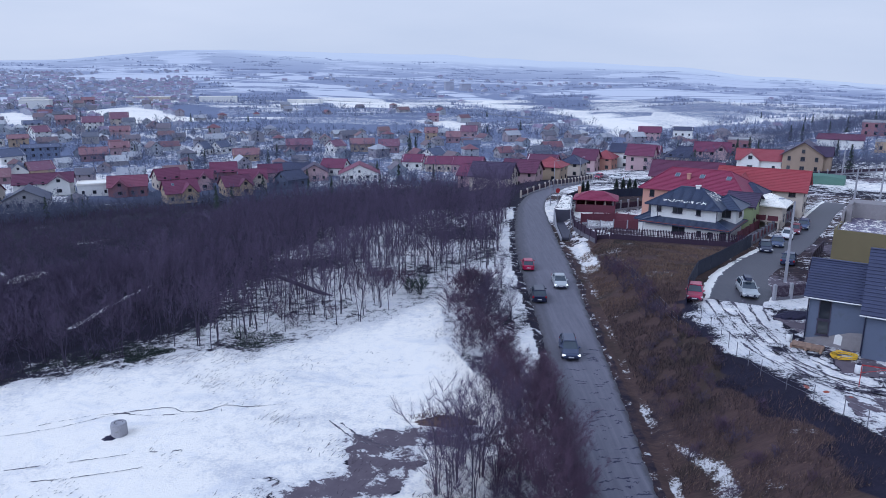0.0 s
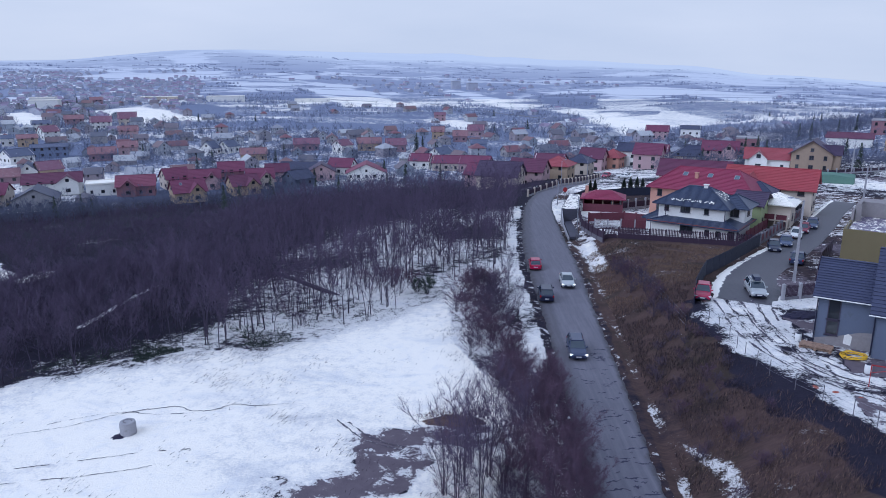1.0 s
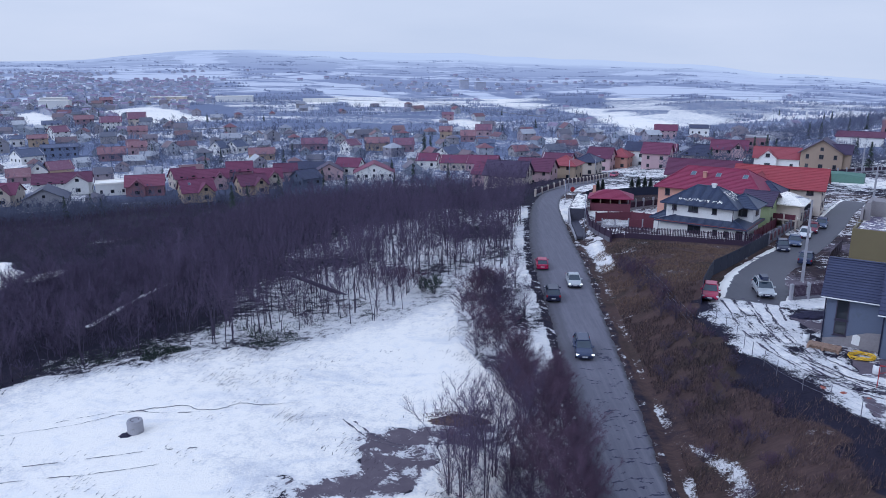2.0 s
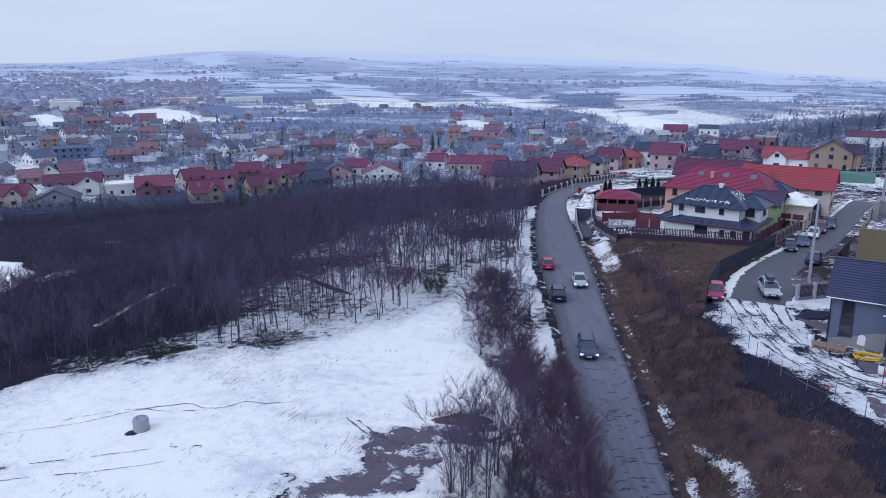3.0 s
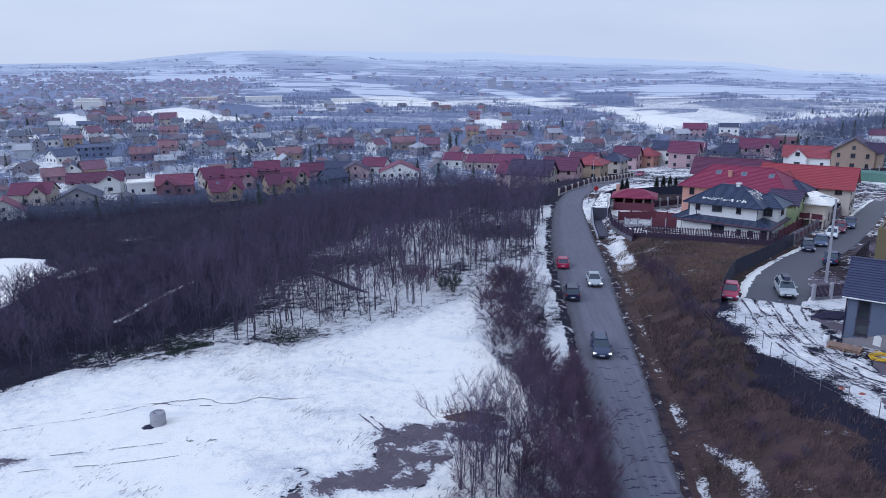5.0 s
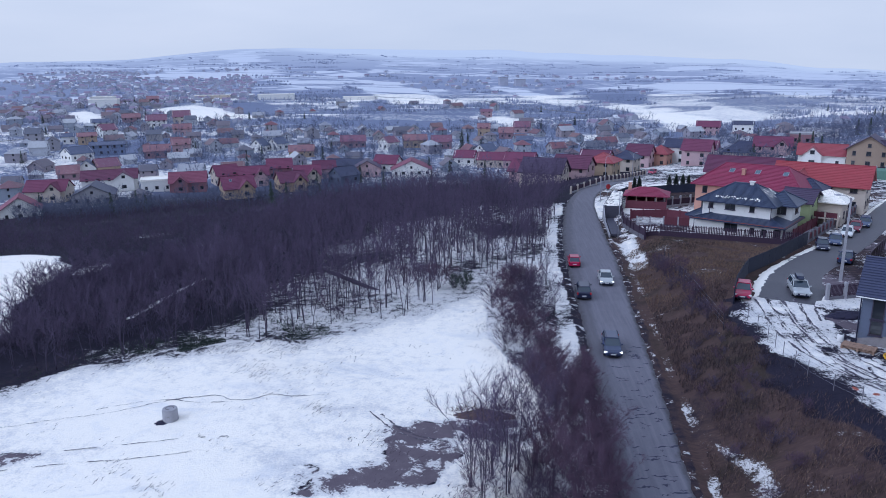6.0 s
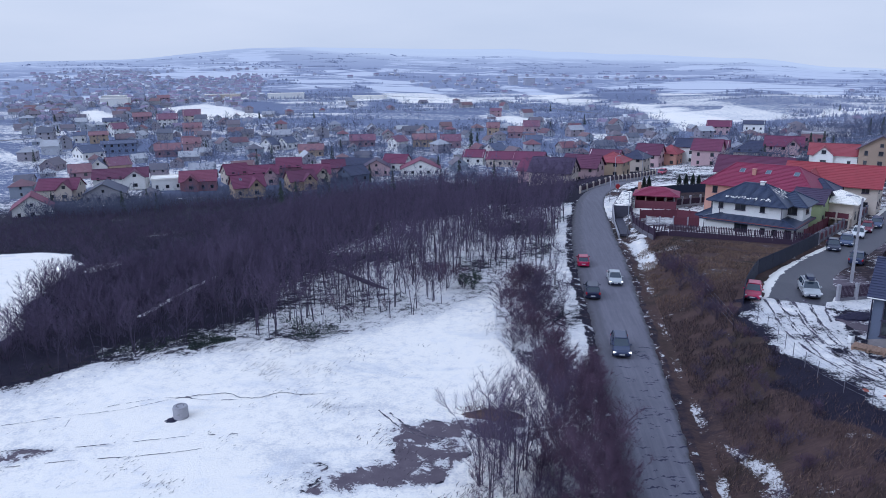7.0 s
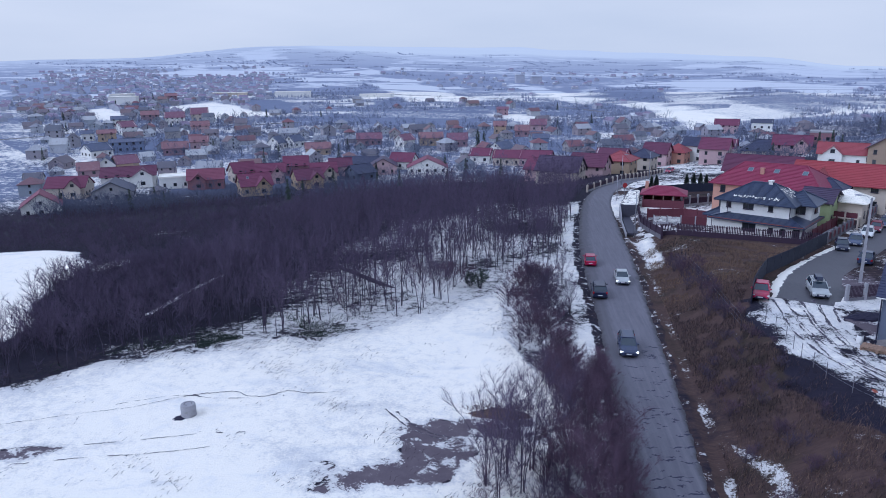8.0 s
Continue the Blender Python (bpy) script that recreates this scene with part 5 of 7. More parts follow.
house(109, 214, 58, 9, 11, 5.8, 3.6, False, "villa_wall", "brown_tile", 0.8, "large beige villa with a steep dark brown roof", None, 12, gable=(-1.5, 4.4, 2.2, 2.0), fine=True)
house(147, 264, -30, 15, 10, 4.8, 1.5, False, "white_wall", "maroon_tile", 0.4, "white apartment block with balconies at its end", None, 6, windows=[("E", -2.4, 0.8, 1.8, 1.5), ("E", 2.2, 0.8, 1.8, 1.5), ("E", -2.4, 3.2, 1.8, 1.5), ("E", 2.2, 3.2, 1.8, 1.5)])
house(114, 274, -24, 8, 8, 6.4, 0, False, "brick_wall", "concrete", 0.2, "bare brick house with a flat roof", None, 0)
house(172, 281, -34, 13, 9, 5.6, 0, False, "brick_wall", "concrete", 0.2, "unfinished red brick building", None, 0)
house(157, 248, -34, 11, 6, 3.6, 0, False, "yellow_wall", "concrete", 0.2, "low ochre building below the brick one", None, 0)
house(142, 424, -18, 11, 8, 7, 1.6, False, "white_wall", "slate_tile", 0.5, "pale block at the foot of the hill", None, 0)
house(126, 436, -18, 13, 9, 5, 3, False, "pink_wall", "old_red_tile", 0.5, "pink house at the foot of the hill", None, 0)
house(150, 342, -28, 15, 7, 3.4, 1.2, False, "white_wall", "concrete", 0.5, "long low white building on the slope", None, 0)
house(82, 285, -22, 10, 9, 4.6, 2.8, False, "cream_wall", "old_red_tile", 0.5, "cream house with a weathered red roof", None, 0)
house(38, 268, -22, 11, 9, 4.6, 2.8, False, "white_wall", "maroon_tile", 0.5, "white house with a dark red roof behind the street", None, 0)
house(26, 262, -20, 14, 9, 4.6, 2.8, False, "pink_wall", "old_red_tile", 0.5, "house with a long red roof behind the street", None, 0)

# ---- first row of the valley
house(-156, 235, 14, 13, 10, 4.2, 3, False, "cream_wall", "old_red_tile", 0.5, "cream house with a wide red roof", None, 8, gable=(3.0, 5.0, 2.6, 1.5))
house(-147, 206, 122, 10, 11, 3.6, 3.8, False, "white_wall", "old_orange_tile", 0.5, "white gabled house with an orange-red roof", None, 8)
house(-139, 234, 112, 12, 13, 3.4, 3.4, False, "concrete", "slate_tile", 0.5, "grey gabled house with a slate roof", None, 8)
house(-145, 256, 24, 19, 11, 4.6, 2.8, False, "white_wall", "maroon_tile", 0.5, "white guesthouse with a dark red roof", None, 8, gable=(5.0, 7.0, 2.4, 1.6))
house(-127.5, 257, 24, 11, 9, 4.2, 0, False, "white_wall", "snow", 0.2, "white flat-roofed house with snow on top", None, 0)
house(-116, 259, 20, 13, 10, 4, 3.2, False, "brick_wall", "old_orange_tile", 0.5, "orange brick house with a worn red roof", None, 8, gable=(-2.5, 5.0, 2.2, 1.4))
house(-93, 248, 32, 11, 10, 3.8, 3.6, False, "yellow_wall", "old_red_tile", 0.5, "ochre house with a steep red roof and a skylight", None, 10, gable=(2.0, 5.0, 2.8, 1.5), skylights=(-2.6,))
house(-107, 273, 40, 9, 9, 4.4, 3.4, False, "cream_wall", "old_red_tile", 0.5, "cream house with a steep red roof", None, 8)
house(-95, 272, 20, 11, 9, 4.4, 3, False, "pink_wall", "old_red_tile", 0.5, "pink house with a red roof and gable", None, 8, gable=(2.5, 4.4, 2.2, 1.5))
house(-90, 290, 18, 10, 9, 4.6, 3.2, False, "brick_wall", "old_red_tile", 0.5, "brick house with a bright red roof", None, 8)
house(-77, 261, 34, 10, 9, 3.8, 3.2, False, "yellow_wall", "maroon_tile", 0.5, "ochre house with a maroon roof", None, 8, gable=(2.0, 4.5, 2.4, 1.2))
house(-74, 274, 18, 10, 9, 4.2, 3.2, False, "cream_wall", "old_red_tile", 0.5, "cream house with a red roof and gable", None, 8, gable=(2.2, 4.6, 2.4, 1.2))
house(-71, 290, 16, 9, 8, 4.2, 2.8, False, "pink_wall", "maroon_tile", 0.5, "small pink house with a dark red roof", None, 8)
house(-64, 300, -6, 15, 9, 3.6, 2.4, False, "cream_wall", "slate_tile", 0.5, "long house with a grey-green roof", None, 8)
house(-60, 278, 46, 9, 9, 3.4, 2.8, False, "grey_wall", "slate_tile", 0.5, "small house with a blue-grey roof", None, 8)
house(-53, 291, 100, 10, 11, 3.8, 3, False, "pink_wall", "brown_tile", 0.5, "pink gabled house with a brown roof", None, 8)
house(-34.5, 292, 96, 12, 16, 3, 3.6, False, "white_wall", "old_orange_tile", 0.5, "white house with a wide orange-red gable roof", None, 10)
house(-46, 302, -12, 10, 9, 3.6, 3, False, "white_wall", "old_red_tile", 0.5, "white house with a red side wing", None, 8)
house(-13, 316, -10, 9, 8, 3.6, 2.6, False, "white_wall", "old_red_tile", 0.5, "small white house with a dusty red roof", None, 0)
house(-1, 309, -8, 12, 9, 3.6, 2.6, False, "cream_wall", "old_red_tile", 0.5, "house with a red roof beyond the wood", None, 0)
house(11, 304, -14, 13, 9, 3.6, 2.8, False, "pink_wall", "old_red_tile", 0.5, "house with a dull red roof beyond the wood", None, 0)

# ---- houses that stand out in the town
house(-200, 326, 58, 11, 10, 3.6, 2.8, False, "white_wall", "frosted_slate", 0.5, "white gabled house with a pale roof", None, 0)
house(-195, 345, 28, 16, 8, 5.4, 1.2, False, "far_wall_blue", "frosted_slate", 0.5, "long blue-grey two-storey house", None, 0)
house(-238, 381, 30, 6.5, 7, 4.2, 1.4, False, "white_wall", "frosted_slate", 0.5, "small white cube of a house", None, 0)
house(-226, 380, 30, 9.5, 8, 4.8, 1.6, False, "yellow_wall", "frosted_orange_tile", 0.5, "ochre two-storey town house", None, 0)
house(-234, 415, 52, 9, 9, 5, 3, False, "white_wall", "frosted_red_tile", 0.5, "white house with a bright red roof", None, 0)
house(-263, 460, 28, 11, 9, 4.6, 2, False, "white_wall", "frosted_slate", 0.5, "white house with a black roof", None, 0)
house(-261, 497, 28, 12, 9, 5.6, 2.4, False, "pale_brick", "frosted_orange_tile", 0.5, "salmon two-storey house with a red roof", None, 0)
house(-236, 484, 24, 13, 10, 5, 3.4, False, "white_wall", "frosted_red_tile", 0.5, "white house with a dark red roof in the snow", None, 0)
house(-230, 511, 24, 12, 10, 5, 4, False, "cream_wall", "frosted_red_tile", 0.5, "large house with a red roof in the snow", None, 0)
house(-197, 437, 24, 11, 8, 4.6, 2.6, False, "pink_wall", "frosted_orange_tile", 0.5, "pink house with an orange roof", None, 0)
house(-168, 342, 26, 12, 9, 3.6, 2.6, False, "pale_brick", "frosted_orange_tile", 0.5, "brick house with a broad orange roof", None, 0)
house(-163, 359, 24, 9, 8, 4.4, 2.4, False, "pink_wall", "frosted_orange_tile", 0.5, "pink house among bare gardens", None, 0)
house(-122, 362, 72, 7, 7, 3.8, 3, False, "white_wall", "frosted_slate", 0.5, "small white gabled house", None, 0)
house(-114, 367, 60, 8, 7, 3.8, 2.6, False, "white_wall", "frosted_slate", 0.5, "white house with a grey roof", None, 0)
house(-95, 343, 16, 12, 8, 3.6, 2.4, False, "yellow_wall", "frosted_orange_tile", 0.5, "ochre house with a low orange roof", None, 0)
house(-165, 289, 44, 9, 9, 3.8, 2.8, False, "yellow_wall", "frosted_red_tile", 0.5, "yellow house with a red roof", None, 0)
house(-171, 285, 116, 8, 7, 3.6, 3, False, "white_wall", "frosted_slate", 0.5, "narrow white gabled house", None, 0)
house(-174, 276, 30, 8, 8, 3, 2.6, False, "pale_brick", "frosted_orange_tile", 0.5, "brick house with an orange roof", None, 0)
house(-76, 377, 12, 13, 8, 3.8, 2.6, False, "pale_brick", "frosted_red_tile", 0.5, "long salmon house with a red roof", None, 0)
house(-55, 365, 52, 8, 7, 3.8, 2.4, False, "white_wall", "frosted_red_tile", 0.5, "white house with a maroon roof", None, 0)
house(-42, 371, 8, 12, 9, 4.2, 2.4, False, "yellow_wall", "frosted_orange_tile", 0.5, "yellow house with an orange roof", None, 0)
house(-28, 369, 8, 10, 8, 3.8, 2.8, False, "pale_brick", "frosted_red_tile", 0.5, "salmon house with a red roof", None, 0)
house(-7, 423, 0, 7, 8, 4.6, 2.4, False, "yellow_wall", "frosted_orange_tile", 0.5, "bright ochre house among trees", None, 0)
house(6, 411, -2, 8, 8, 3.6, 2.6, False, "pale_brick", "frosted_orange_tile", 0.5, "brick house with a haze-paled orange roof", None, 0)
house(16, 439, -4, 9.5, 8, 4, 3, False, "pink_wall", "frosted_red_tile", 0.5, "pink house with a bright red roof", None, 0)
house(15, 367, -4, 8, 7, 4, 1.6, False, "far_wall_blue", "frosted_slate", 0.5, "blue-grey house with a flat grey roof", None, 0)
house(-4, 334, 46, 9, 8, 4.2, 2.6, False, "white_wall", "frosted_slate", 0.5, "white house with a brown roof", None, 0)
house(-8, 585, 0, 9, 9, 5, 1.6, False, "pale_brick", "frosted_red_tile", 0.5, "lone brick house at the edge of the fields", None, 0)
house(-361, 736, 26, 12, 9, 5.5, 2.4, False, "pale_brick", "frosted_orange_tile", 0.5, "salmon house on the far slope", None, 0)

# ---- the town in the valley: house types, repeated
# haze mixed into the wall and roof colours; the palest roofs are snow-dusted
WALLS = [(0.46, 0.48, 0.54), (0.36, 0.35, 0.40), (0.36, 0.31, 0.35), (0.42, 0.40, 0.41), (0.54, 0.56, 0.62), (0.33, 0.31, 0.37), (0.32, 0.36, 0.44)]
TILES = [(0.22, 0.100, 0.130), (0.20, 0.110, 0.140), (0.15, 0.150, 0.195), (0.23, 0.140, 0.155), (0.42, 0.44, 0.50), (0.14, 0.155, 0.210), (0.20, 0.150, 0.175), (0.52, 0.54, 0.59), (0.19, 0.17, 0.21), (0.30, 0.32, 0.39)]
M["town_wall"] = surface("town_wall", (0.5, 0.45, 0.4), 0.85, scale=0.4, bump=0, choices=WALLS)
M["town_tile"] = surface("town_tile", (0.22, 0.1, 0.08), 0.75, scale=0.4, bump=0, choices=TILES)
KINDS = [(9, 8, 3.4, 2.8, False), (11, 9, 5.4, 2.8, False), (9, 9, 5.4, 2.4, True), (13, 8, 3.2, 3.0, False), (10, 8, 5.6, 3.2, False), (8, 7, 3.0, 2.4, True)]
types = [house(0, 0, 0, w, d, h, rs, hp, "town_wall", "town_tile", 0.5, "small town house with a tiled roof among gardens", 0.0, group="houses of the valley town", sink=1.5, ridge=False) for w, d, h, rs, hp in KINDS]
rnd = random.Random(11)
taken, first = [], set()
for o in list(scene.collection.objects):
    if o.parent is None and o.name.startswith("house") and o not in types:
        taken.append((o.location.x, o.location.y, 13))
count = 0
tries = 0
while count < 230 and tries < 14000:
    tries += 1
    az = rnd.uniform(-36, 22)
    r = 262 * (840 / 262) ** (rnd.random() ** 0.9)
    if az > 3 and (r < 300 or r > 470):
        continue
    if -2 < az <= 3 and r < 318 or az < -24 and r < 272 or -24 <= az < -8 and r < 292 or -8 <= az < -2 and r < 300:
        continue
    if r > 470 and (az > -21 and rnd.random() < 0.93) or az > 8 and r > 400 and rnd.random() < 0.6:
        continue
    x, y = r * math.sin(radians(az)), r * math.cos(radians(az))
    if any((x - a) ** 2 + (y - b) ** 2 < c * c for a, b, c in taken):
        continue
    if in_field(x, y):
        continue
    taken.append((x, y, 16))
    k = count if count < 6 else rnd.choice((0, 0, 1, 2, 3, 3, 4, 5, 5))
    m = pose(x, y, ground_z(x, y), 0, 0, 20 + 90 * rnd.randrange(4) + rnd.gauss(0, 8)) @ Matrix.Scale(rnd.uniform(0.58, 0.86), 4)
    if k in first:
        copy_thing(types[k], Matrix.Identity(4)).matrix_basis = m
    else:
        types[k].matrix_basis = m
        first.add(k)
    count += 1


# ---- suburbs on the far slopes, as one body of small roofs
rnd = random.Random(17)
v, f, sl = [], [], []
n_far = 0
while n_far < 560:
    az = rnd.gauss(*rnd.choice(((-31, 3), (-26, 3), (-21, 2), (-4, 9), (6, 8))))
    r = 470 * (1500 / 470) ** rnd.random()
    dens = 0.9 if az < -19 and r > 620 else 0.05 if r < 620 and az < 4 else 0.02 if r < 1000 else 0.16
    if rnd.random() > dens:
        continue
    x, y = r * math.sin(radians(az)), r * math.cos(radians(az))
    if float(cover(np.array([x]), np.array([y]))[0][0]) > 0.62 or in_field(x, y) and rnd.random() < 0.95:
        continue
    if any((x - a_) ** 2 + (y - b_) ** 2 < 120 for a_, b_, c_ in taken):
        continue
    taken.append((x, y, 8))
    z, w, d, h, rs_ = ground_z(x, y) - 1.0, rnd.uniform(2.6, 4.8), rnd.uniform(2.4, 3.8), rnd.uniform(2.8, 4.6), rnd.uniform(1.2, 2.2)
    a = radians(20 + 90 * rnd.randrange(2) + rnd.gauss(0, 10))
    c, s = math.cos(a), math.sin(a)
    q = [(-w, -d, 0), (w, -d, 0), (w, d, 0), (-w, d, 0), (-w, -d, h), (w, -d, h), (w, d, h), (-w, d, h), (-w, 0, h + rs_), (w, 0, h + rs_)]
    k = len(v)
    v += [(x + c * a_ - s * b_, y + s * a_ + c * b_, z + e_) for a_, b_, e_ in q]
    for face, slot in (((0, 1, 5, 4), 0), ((1, 2, 6, 9, 5), 0), ((2, 3, 7, 6), 0), ((3, 0, 4, 8, 7), 0), ((4, 5, 9, 8), 1), ((6, 7, 8, 9), 1)):
        f.append(tuple(k + t for t in face))
        sl.append(slot)
    n_far += 1
# small far houses coloured pale and bluish, in place of haze over them
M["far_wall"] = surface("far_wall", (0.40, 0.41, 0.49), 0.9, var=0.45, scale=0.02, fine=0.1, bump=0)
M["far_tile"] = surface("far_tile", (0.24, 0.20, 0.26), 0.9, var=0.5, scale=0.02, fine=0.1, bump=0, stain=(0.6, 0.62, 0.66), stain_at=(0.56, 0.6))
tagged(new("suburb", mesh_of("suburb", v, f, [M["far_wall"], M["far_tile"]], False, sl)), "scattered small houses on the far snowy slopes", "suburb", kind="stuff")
for x, y, w, d, h, wall, tile, lb in ((-257.0, 829.0, 41, 14, 6, "white_wall", "snow", "long white hall among the fields"), (-329.0, 818.0, 39, 8, 4, "cream_wall", "snow", "row of pale sheds among the fields"),
                                     (-380.0, 675.0, 26, 10, 8, "white_wall", "snow", "pale block of terraced flats"), (-395.0, 700.0, 22, 10, 9, "white_wall", "snow", "pale block of terraced flats on the slope"),
                                     (9.0, 1119.0, 13, 12, 12, "far_wall", "concrete", "grey block of flats in the distance"), (34.0, 1112.0, 15, 12, 11, "far_wall", "concrete", "grey block of flats in the distance"),
                                     (-160.0, 840.0, 40, 8, 3.5, "white_wall", "snow", "row of snow-covered greenhouses")):
    house(x, y, 12, w, d, h, 0.0 if tile in ("snow", "concrete") else 5.0, False, wall, tile, 0.4, lb, None, 0, windows=[], category="building")


# ---- cars
car(11.95, 84.6, -3, "car_black", "black compact van parked on the road's edge", "suv")
car(12.25, 98.8, -3, "car_red", "red hatchback parked on the road's edge", "hatch")
car(12.75, 67.0, 176, "car_grey", "dark grey estate car with lit headlights on the road", "estate", lit=True)
car(15.5, 90.4, 177, "car_silver", "silver sedan with lit headlights on the road", "sedan", lit=True)
car(27.4, 73.6, 160, "car_red", "red hatchback parked against the screened fence", "hatch")
car(33.6, 74.8, 168, "car_silver", "silver estate car with a roof box", "estate", True)
car(47.0, 100.2, 160, "car_black", "black car parked in the side street", "hatch")
car(50.6, 104.2, 155, "car_blue", "dark blue car parked in the side street", "sedan")
car(55.0, 110.2, 152, "car_white", "white car parked in the side street", "hatch")
car(58.3, 114.6, 150, "car_maroon", "maroon car parked in the side street", "hatch")
car(61.8, 118.8, 150, "car_blue", "dark estate car parked in the side street", "estate")
car(46.4, 91.8, -30, "car_grey", "grey car parked by the lamp post", "sedan")

car(51.0, 206.5, 60, "car_white", "white car parked along the far street", "sedan")
car(47.4, 214.5, 150, "car_red", "small red car on the far street", "hatch")


# ---------------- fences, poles and yards ----------------
def along(line, step):
    """Points and headings at even steps along a polyline."""
    out = []
    for (ax, ay), (bx, by) in zip(line, line[1:]):
        ln = math.hypot(bx - ax, by - ay)
        n = max(1, round(ln / step))
        for k in range(n):
            out.append((ax + (bx - ax) * k / n, ay + (by - ay) * k / n, math.degrees(math.atan2(by - ay, bx - ax)), ln / n))
    out.append((*line[-1], out[-1][2], 0))
    return out


def panel_fence(line, step, post, panel, base, label, slat_w=0.0, gap=0.06, post_mat="concrete", panel_mat="dark_wood", base_mat="concrete_dark", drop=0.0, pointed=False):
    """Posts, a low base wall and panels or slats between. post: (width, height); panel: (from, to); base: (width, height)."""
    x0, y0 = line[0]
    f = thing("fence", x0, y0, ground_z(x0, y0) - drop, 0, label, "fence")
    fz = f.location.z
    pm = Build().box(-post[0] / 2, -post[0] / 2, -0.6, post[0] / 2, post[0] / 2, post[1])
    if post[0] > 0.2:
        pm.loft([[(-post[0] * 0.6, -post[0] * 0.6, post[1]), (post[0] * 0.6, -post[0] * 0.6, post[1]), (post[0] * 0.6, post[0] * 0.6, post[1]), (-post[0] * 0.6, post[0] * 0.6, post[1])],
                 [(-0.03, -0.03, post[1] + 0.12), (0.03, -0.03, post[1] + 0.12), (0.03, 0.03, post[1] + 0.12), (-0.03, 0.03, post[1] + 0.12)]])
    pm = pm.mesh("post", M[post_mat])
    sl = None
    pts = along(line, step)
    for (x, y, a, ln), nx in zip(pts, pts[1:] + [None]):
        z = ground_z(x, y) - drop - fz
        child("post", pm, f, pose(x - x0, y - y0, z, 0, 0, a))
        if nx is None or ln == 0:
            continue
        dz = ground_z(nx[0], nx[1]) - drop - fz - z
        tilt = -math.degrees(math.atan2(dz, ln))
        m = pose(x - x0, y - y0, z, 0, 0, a) @ pose(0, 0, 0, 0, tilt, 0)
        c = post[0] / 2
        if base:
            part("base_wall", Build().box(c, -base[0] / 2, -0.6, ln - c, base[0] / 2, base[1]), M[base_mat], f).matrix_basis = m
        if slat_w:
            n = int((ln - 2 * c) / (slat_w + gap))
            if sl is None:
                h0, h1 = panel
                b = Build()
                if pointed:
                    b.loft([[(0, -0.012, h0), (slat_w, -0.012, h0), (slat_w, 0.012, h0), (0, 0.012, h0)], [(0, -0.012, h1 - 0.08), (slat_w, -0.012, h1 - 0.08), (slat_w, 0.012, h1 - 0.08), (0, 0.012, h1 - 0.08)],
                            [(slat_w * 0.4, -0.012, h1), (slat_w * 0.6, -0.012, h1), (slat_w * 0.6, 0.012, h1), (slat_w * 0.4, 0.012, h1)]])
                else:
                    b.box(0, -0.012, h0, slat_w, 0.012, h1)
                sl = b.mesh("slat", M[panel_mat])
            for k in range(n):
                child("slat", sl, f, m @ pose(c + gap / 2 + k * (slat_w + gap), -0.03, 0))
            part("rail", Build().box(c, -0.015, panel[0] + 0.15, ln - c, 0.03, panel[0] + 0.22), M[panel_mat], f).matrix_basis = m
            part("rail", Build().box(c, -0.015, panel[1] - 0.3, ln - c, 0.03, panel[1] - 0.23), M[panel_mat], f).matrix_basis = m
        elif panel:
            part("panel", Build().box(c, -0.03, panel[0], ln - c, 0.03, panel[1]), M[panel_mat], f).matrix_basis = m
    return f


panel_fence([(24.4, 110.5), (35.5, 106.3), (45.2, 102.4)], 2.4, (0.14, 1.8), (0.80, 1.95), (0.18, 0.80), "dark brown pointed picket fence on a boarded base", 0.13, 0.10, "dark_wood", "dark_wood", "dark_wood", pointed=True)
panel_fence([(24.9, 119.5), (29.0, 117.9)], 2.1, (0.2, 1.5), (0.35, 1.4), (0.2, 0.3), "white slatted garden fence", 0.08, 0.10, "concrete", "trim_white", "concrete")
panel_fence([(29.0, 117.9), (33.3, 116.2)], 2.1, (0.2, 1.7), (0.2, 1.6), (0.2, 0.2), "dark red panel fence in the garden", 0, 0, "concrete", "red_wood", "concrete")
panel_fence([(24.6, 123.5), (31.0, 124.0), (34.5, 121.5)], 2.2, (0.22, 1.9), (0.3, 1.8), (0.24, 0.3), "dark red wooden panel wall across the garden", 0, 0, "red_wood", "red_wood", "concrete")
panel_fence([(24.2, 109.0), (23.5, 114.5), (23.0, 121.0), (24.0, 129.5)], 2.6, (0.26, 2.0), (0.8, 1.9), (0.26, 0.8), "dark wooden fence on a concrete wall along the drive", 0, 0, "dark_wood", "dark_wood", "concrete_dark", drop=0.2)
panel_fence([(24.6, 147.0), (29.5, 157.0), (35.0, 168.0)], 2.6, (0.16, 1.4), (0.2, 1.3), (0.16, 0.2), "dark wooden fence beside the bend", 0, 0, "dark_metal", "dark_wood", "concrete")
panel_fence([(27.5, 150.0), (39.0, 157.0), (52.0, 160.0)], 3.2, (0.14, 1.9), (0.1, 1.9), None, "black screened fence of the big yard", 0, 0, "dark_metal", "screen_cloth")
panel_fence([(31.5, 136.0), (37.0, 139.5), (41.5, 142.0)], 2.6, (0.3, 2.0), (0.4, 1.5), (0.25, 0.4), "dark panel fence with pale stone posts", 0, 0, "concrete", "dark_wood", "concrete")
panel_fence([(18.2, 163.6), (25.2, 173.6), (35.0, 191.0), (44.0, 208.0)], 2.9, (0.38, 1.7), (0.5, 1.45), (0.25, 0.5), "garden fence with pale stone posts along the road", 0, 0, "cream_wall", "dark_wood", "concrete")
panel_fence([(25.7, 71.2), (26.9, 74.4), (31.0, 83.0), (38.7, 93.2), (46.2, 103.2)], 2.5, (0.07, 2.0), (0.05, 1.95), None, "fence screened with dark green cloth", 0, 0, "dark_metal", "screen_cloth")
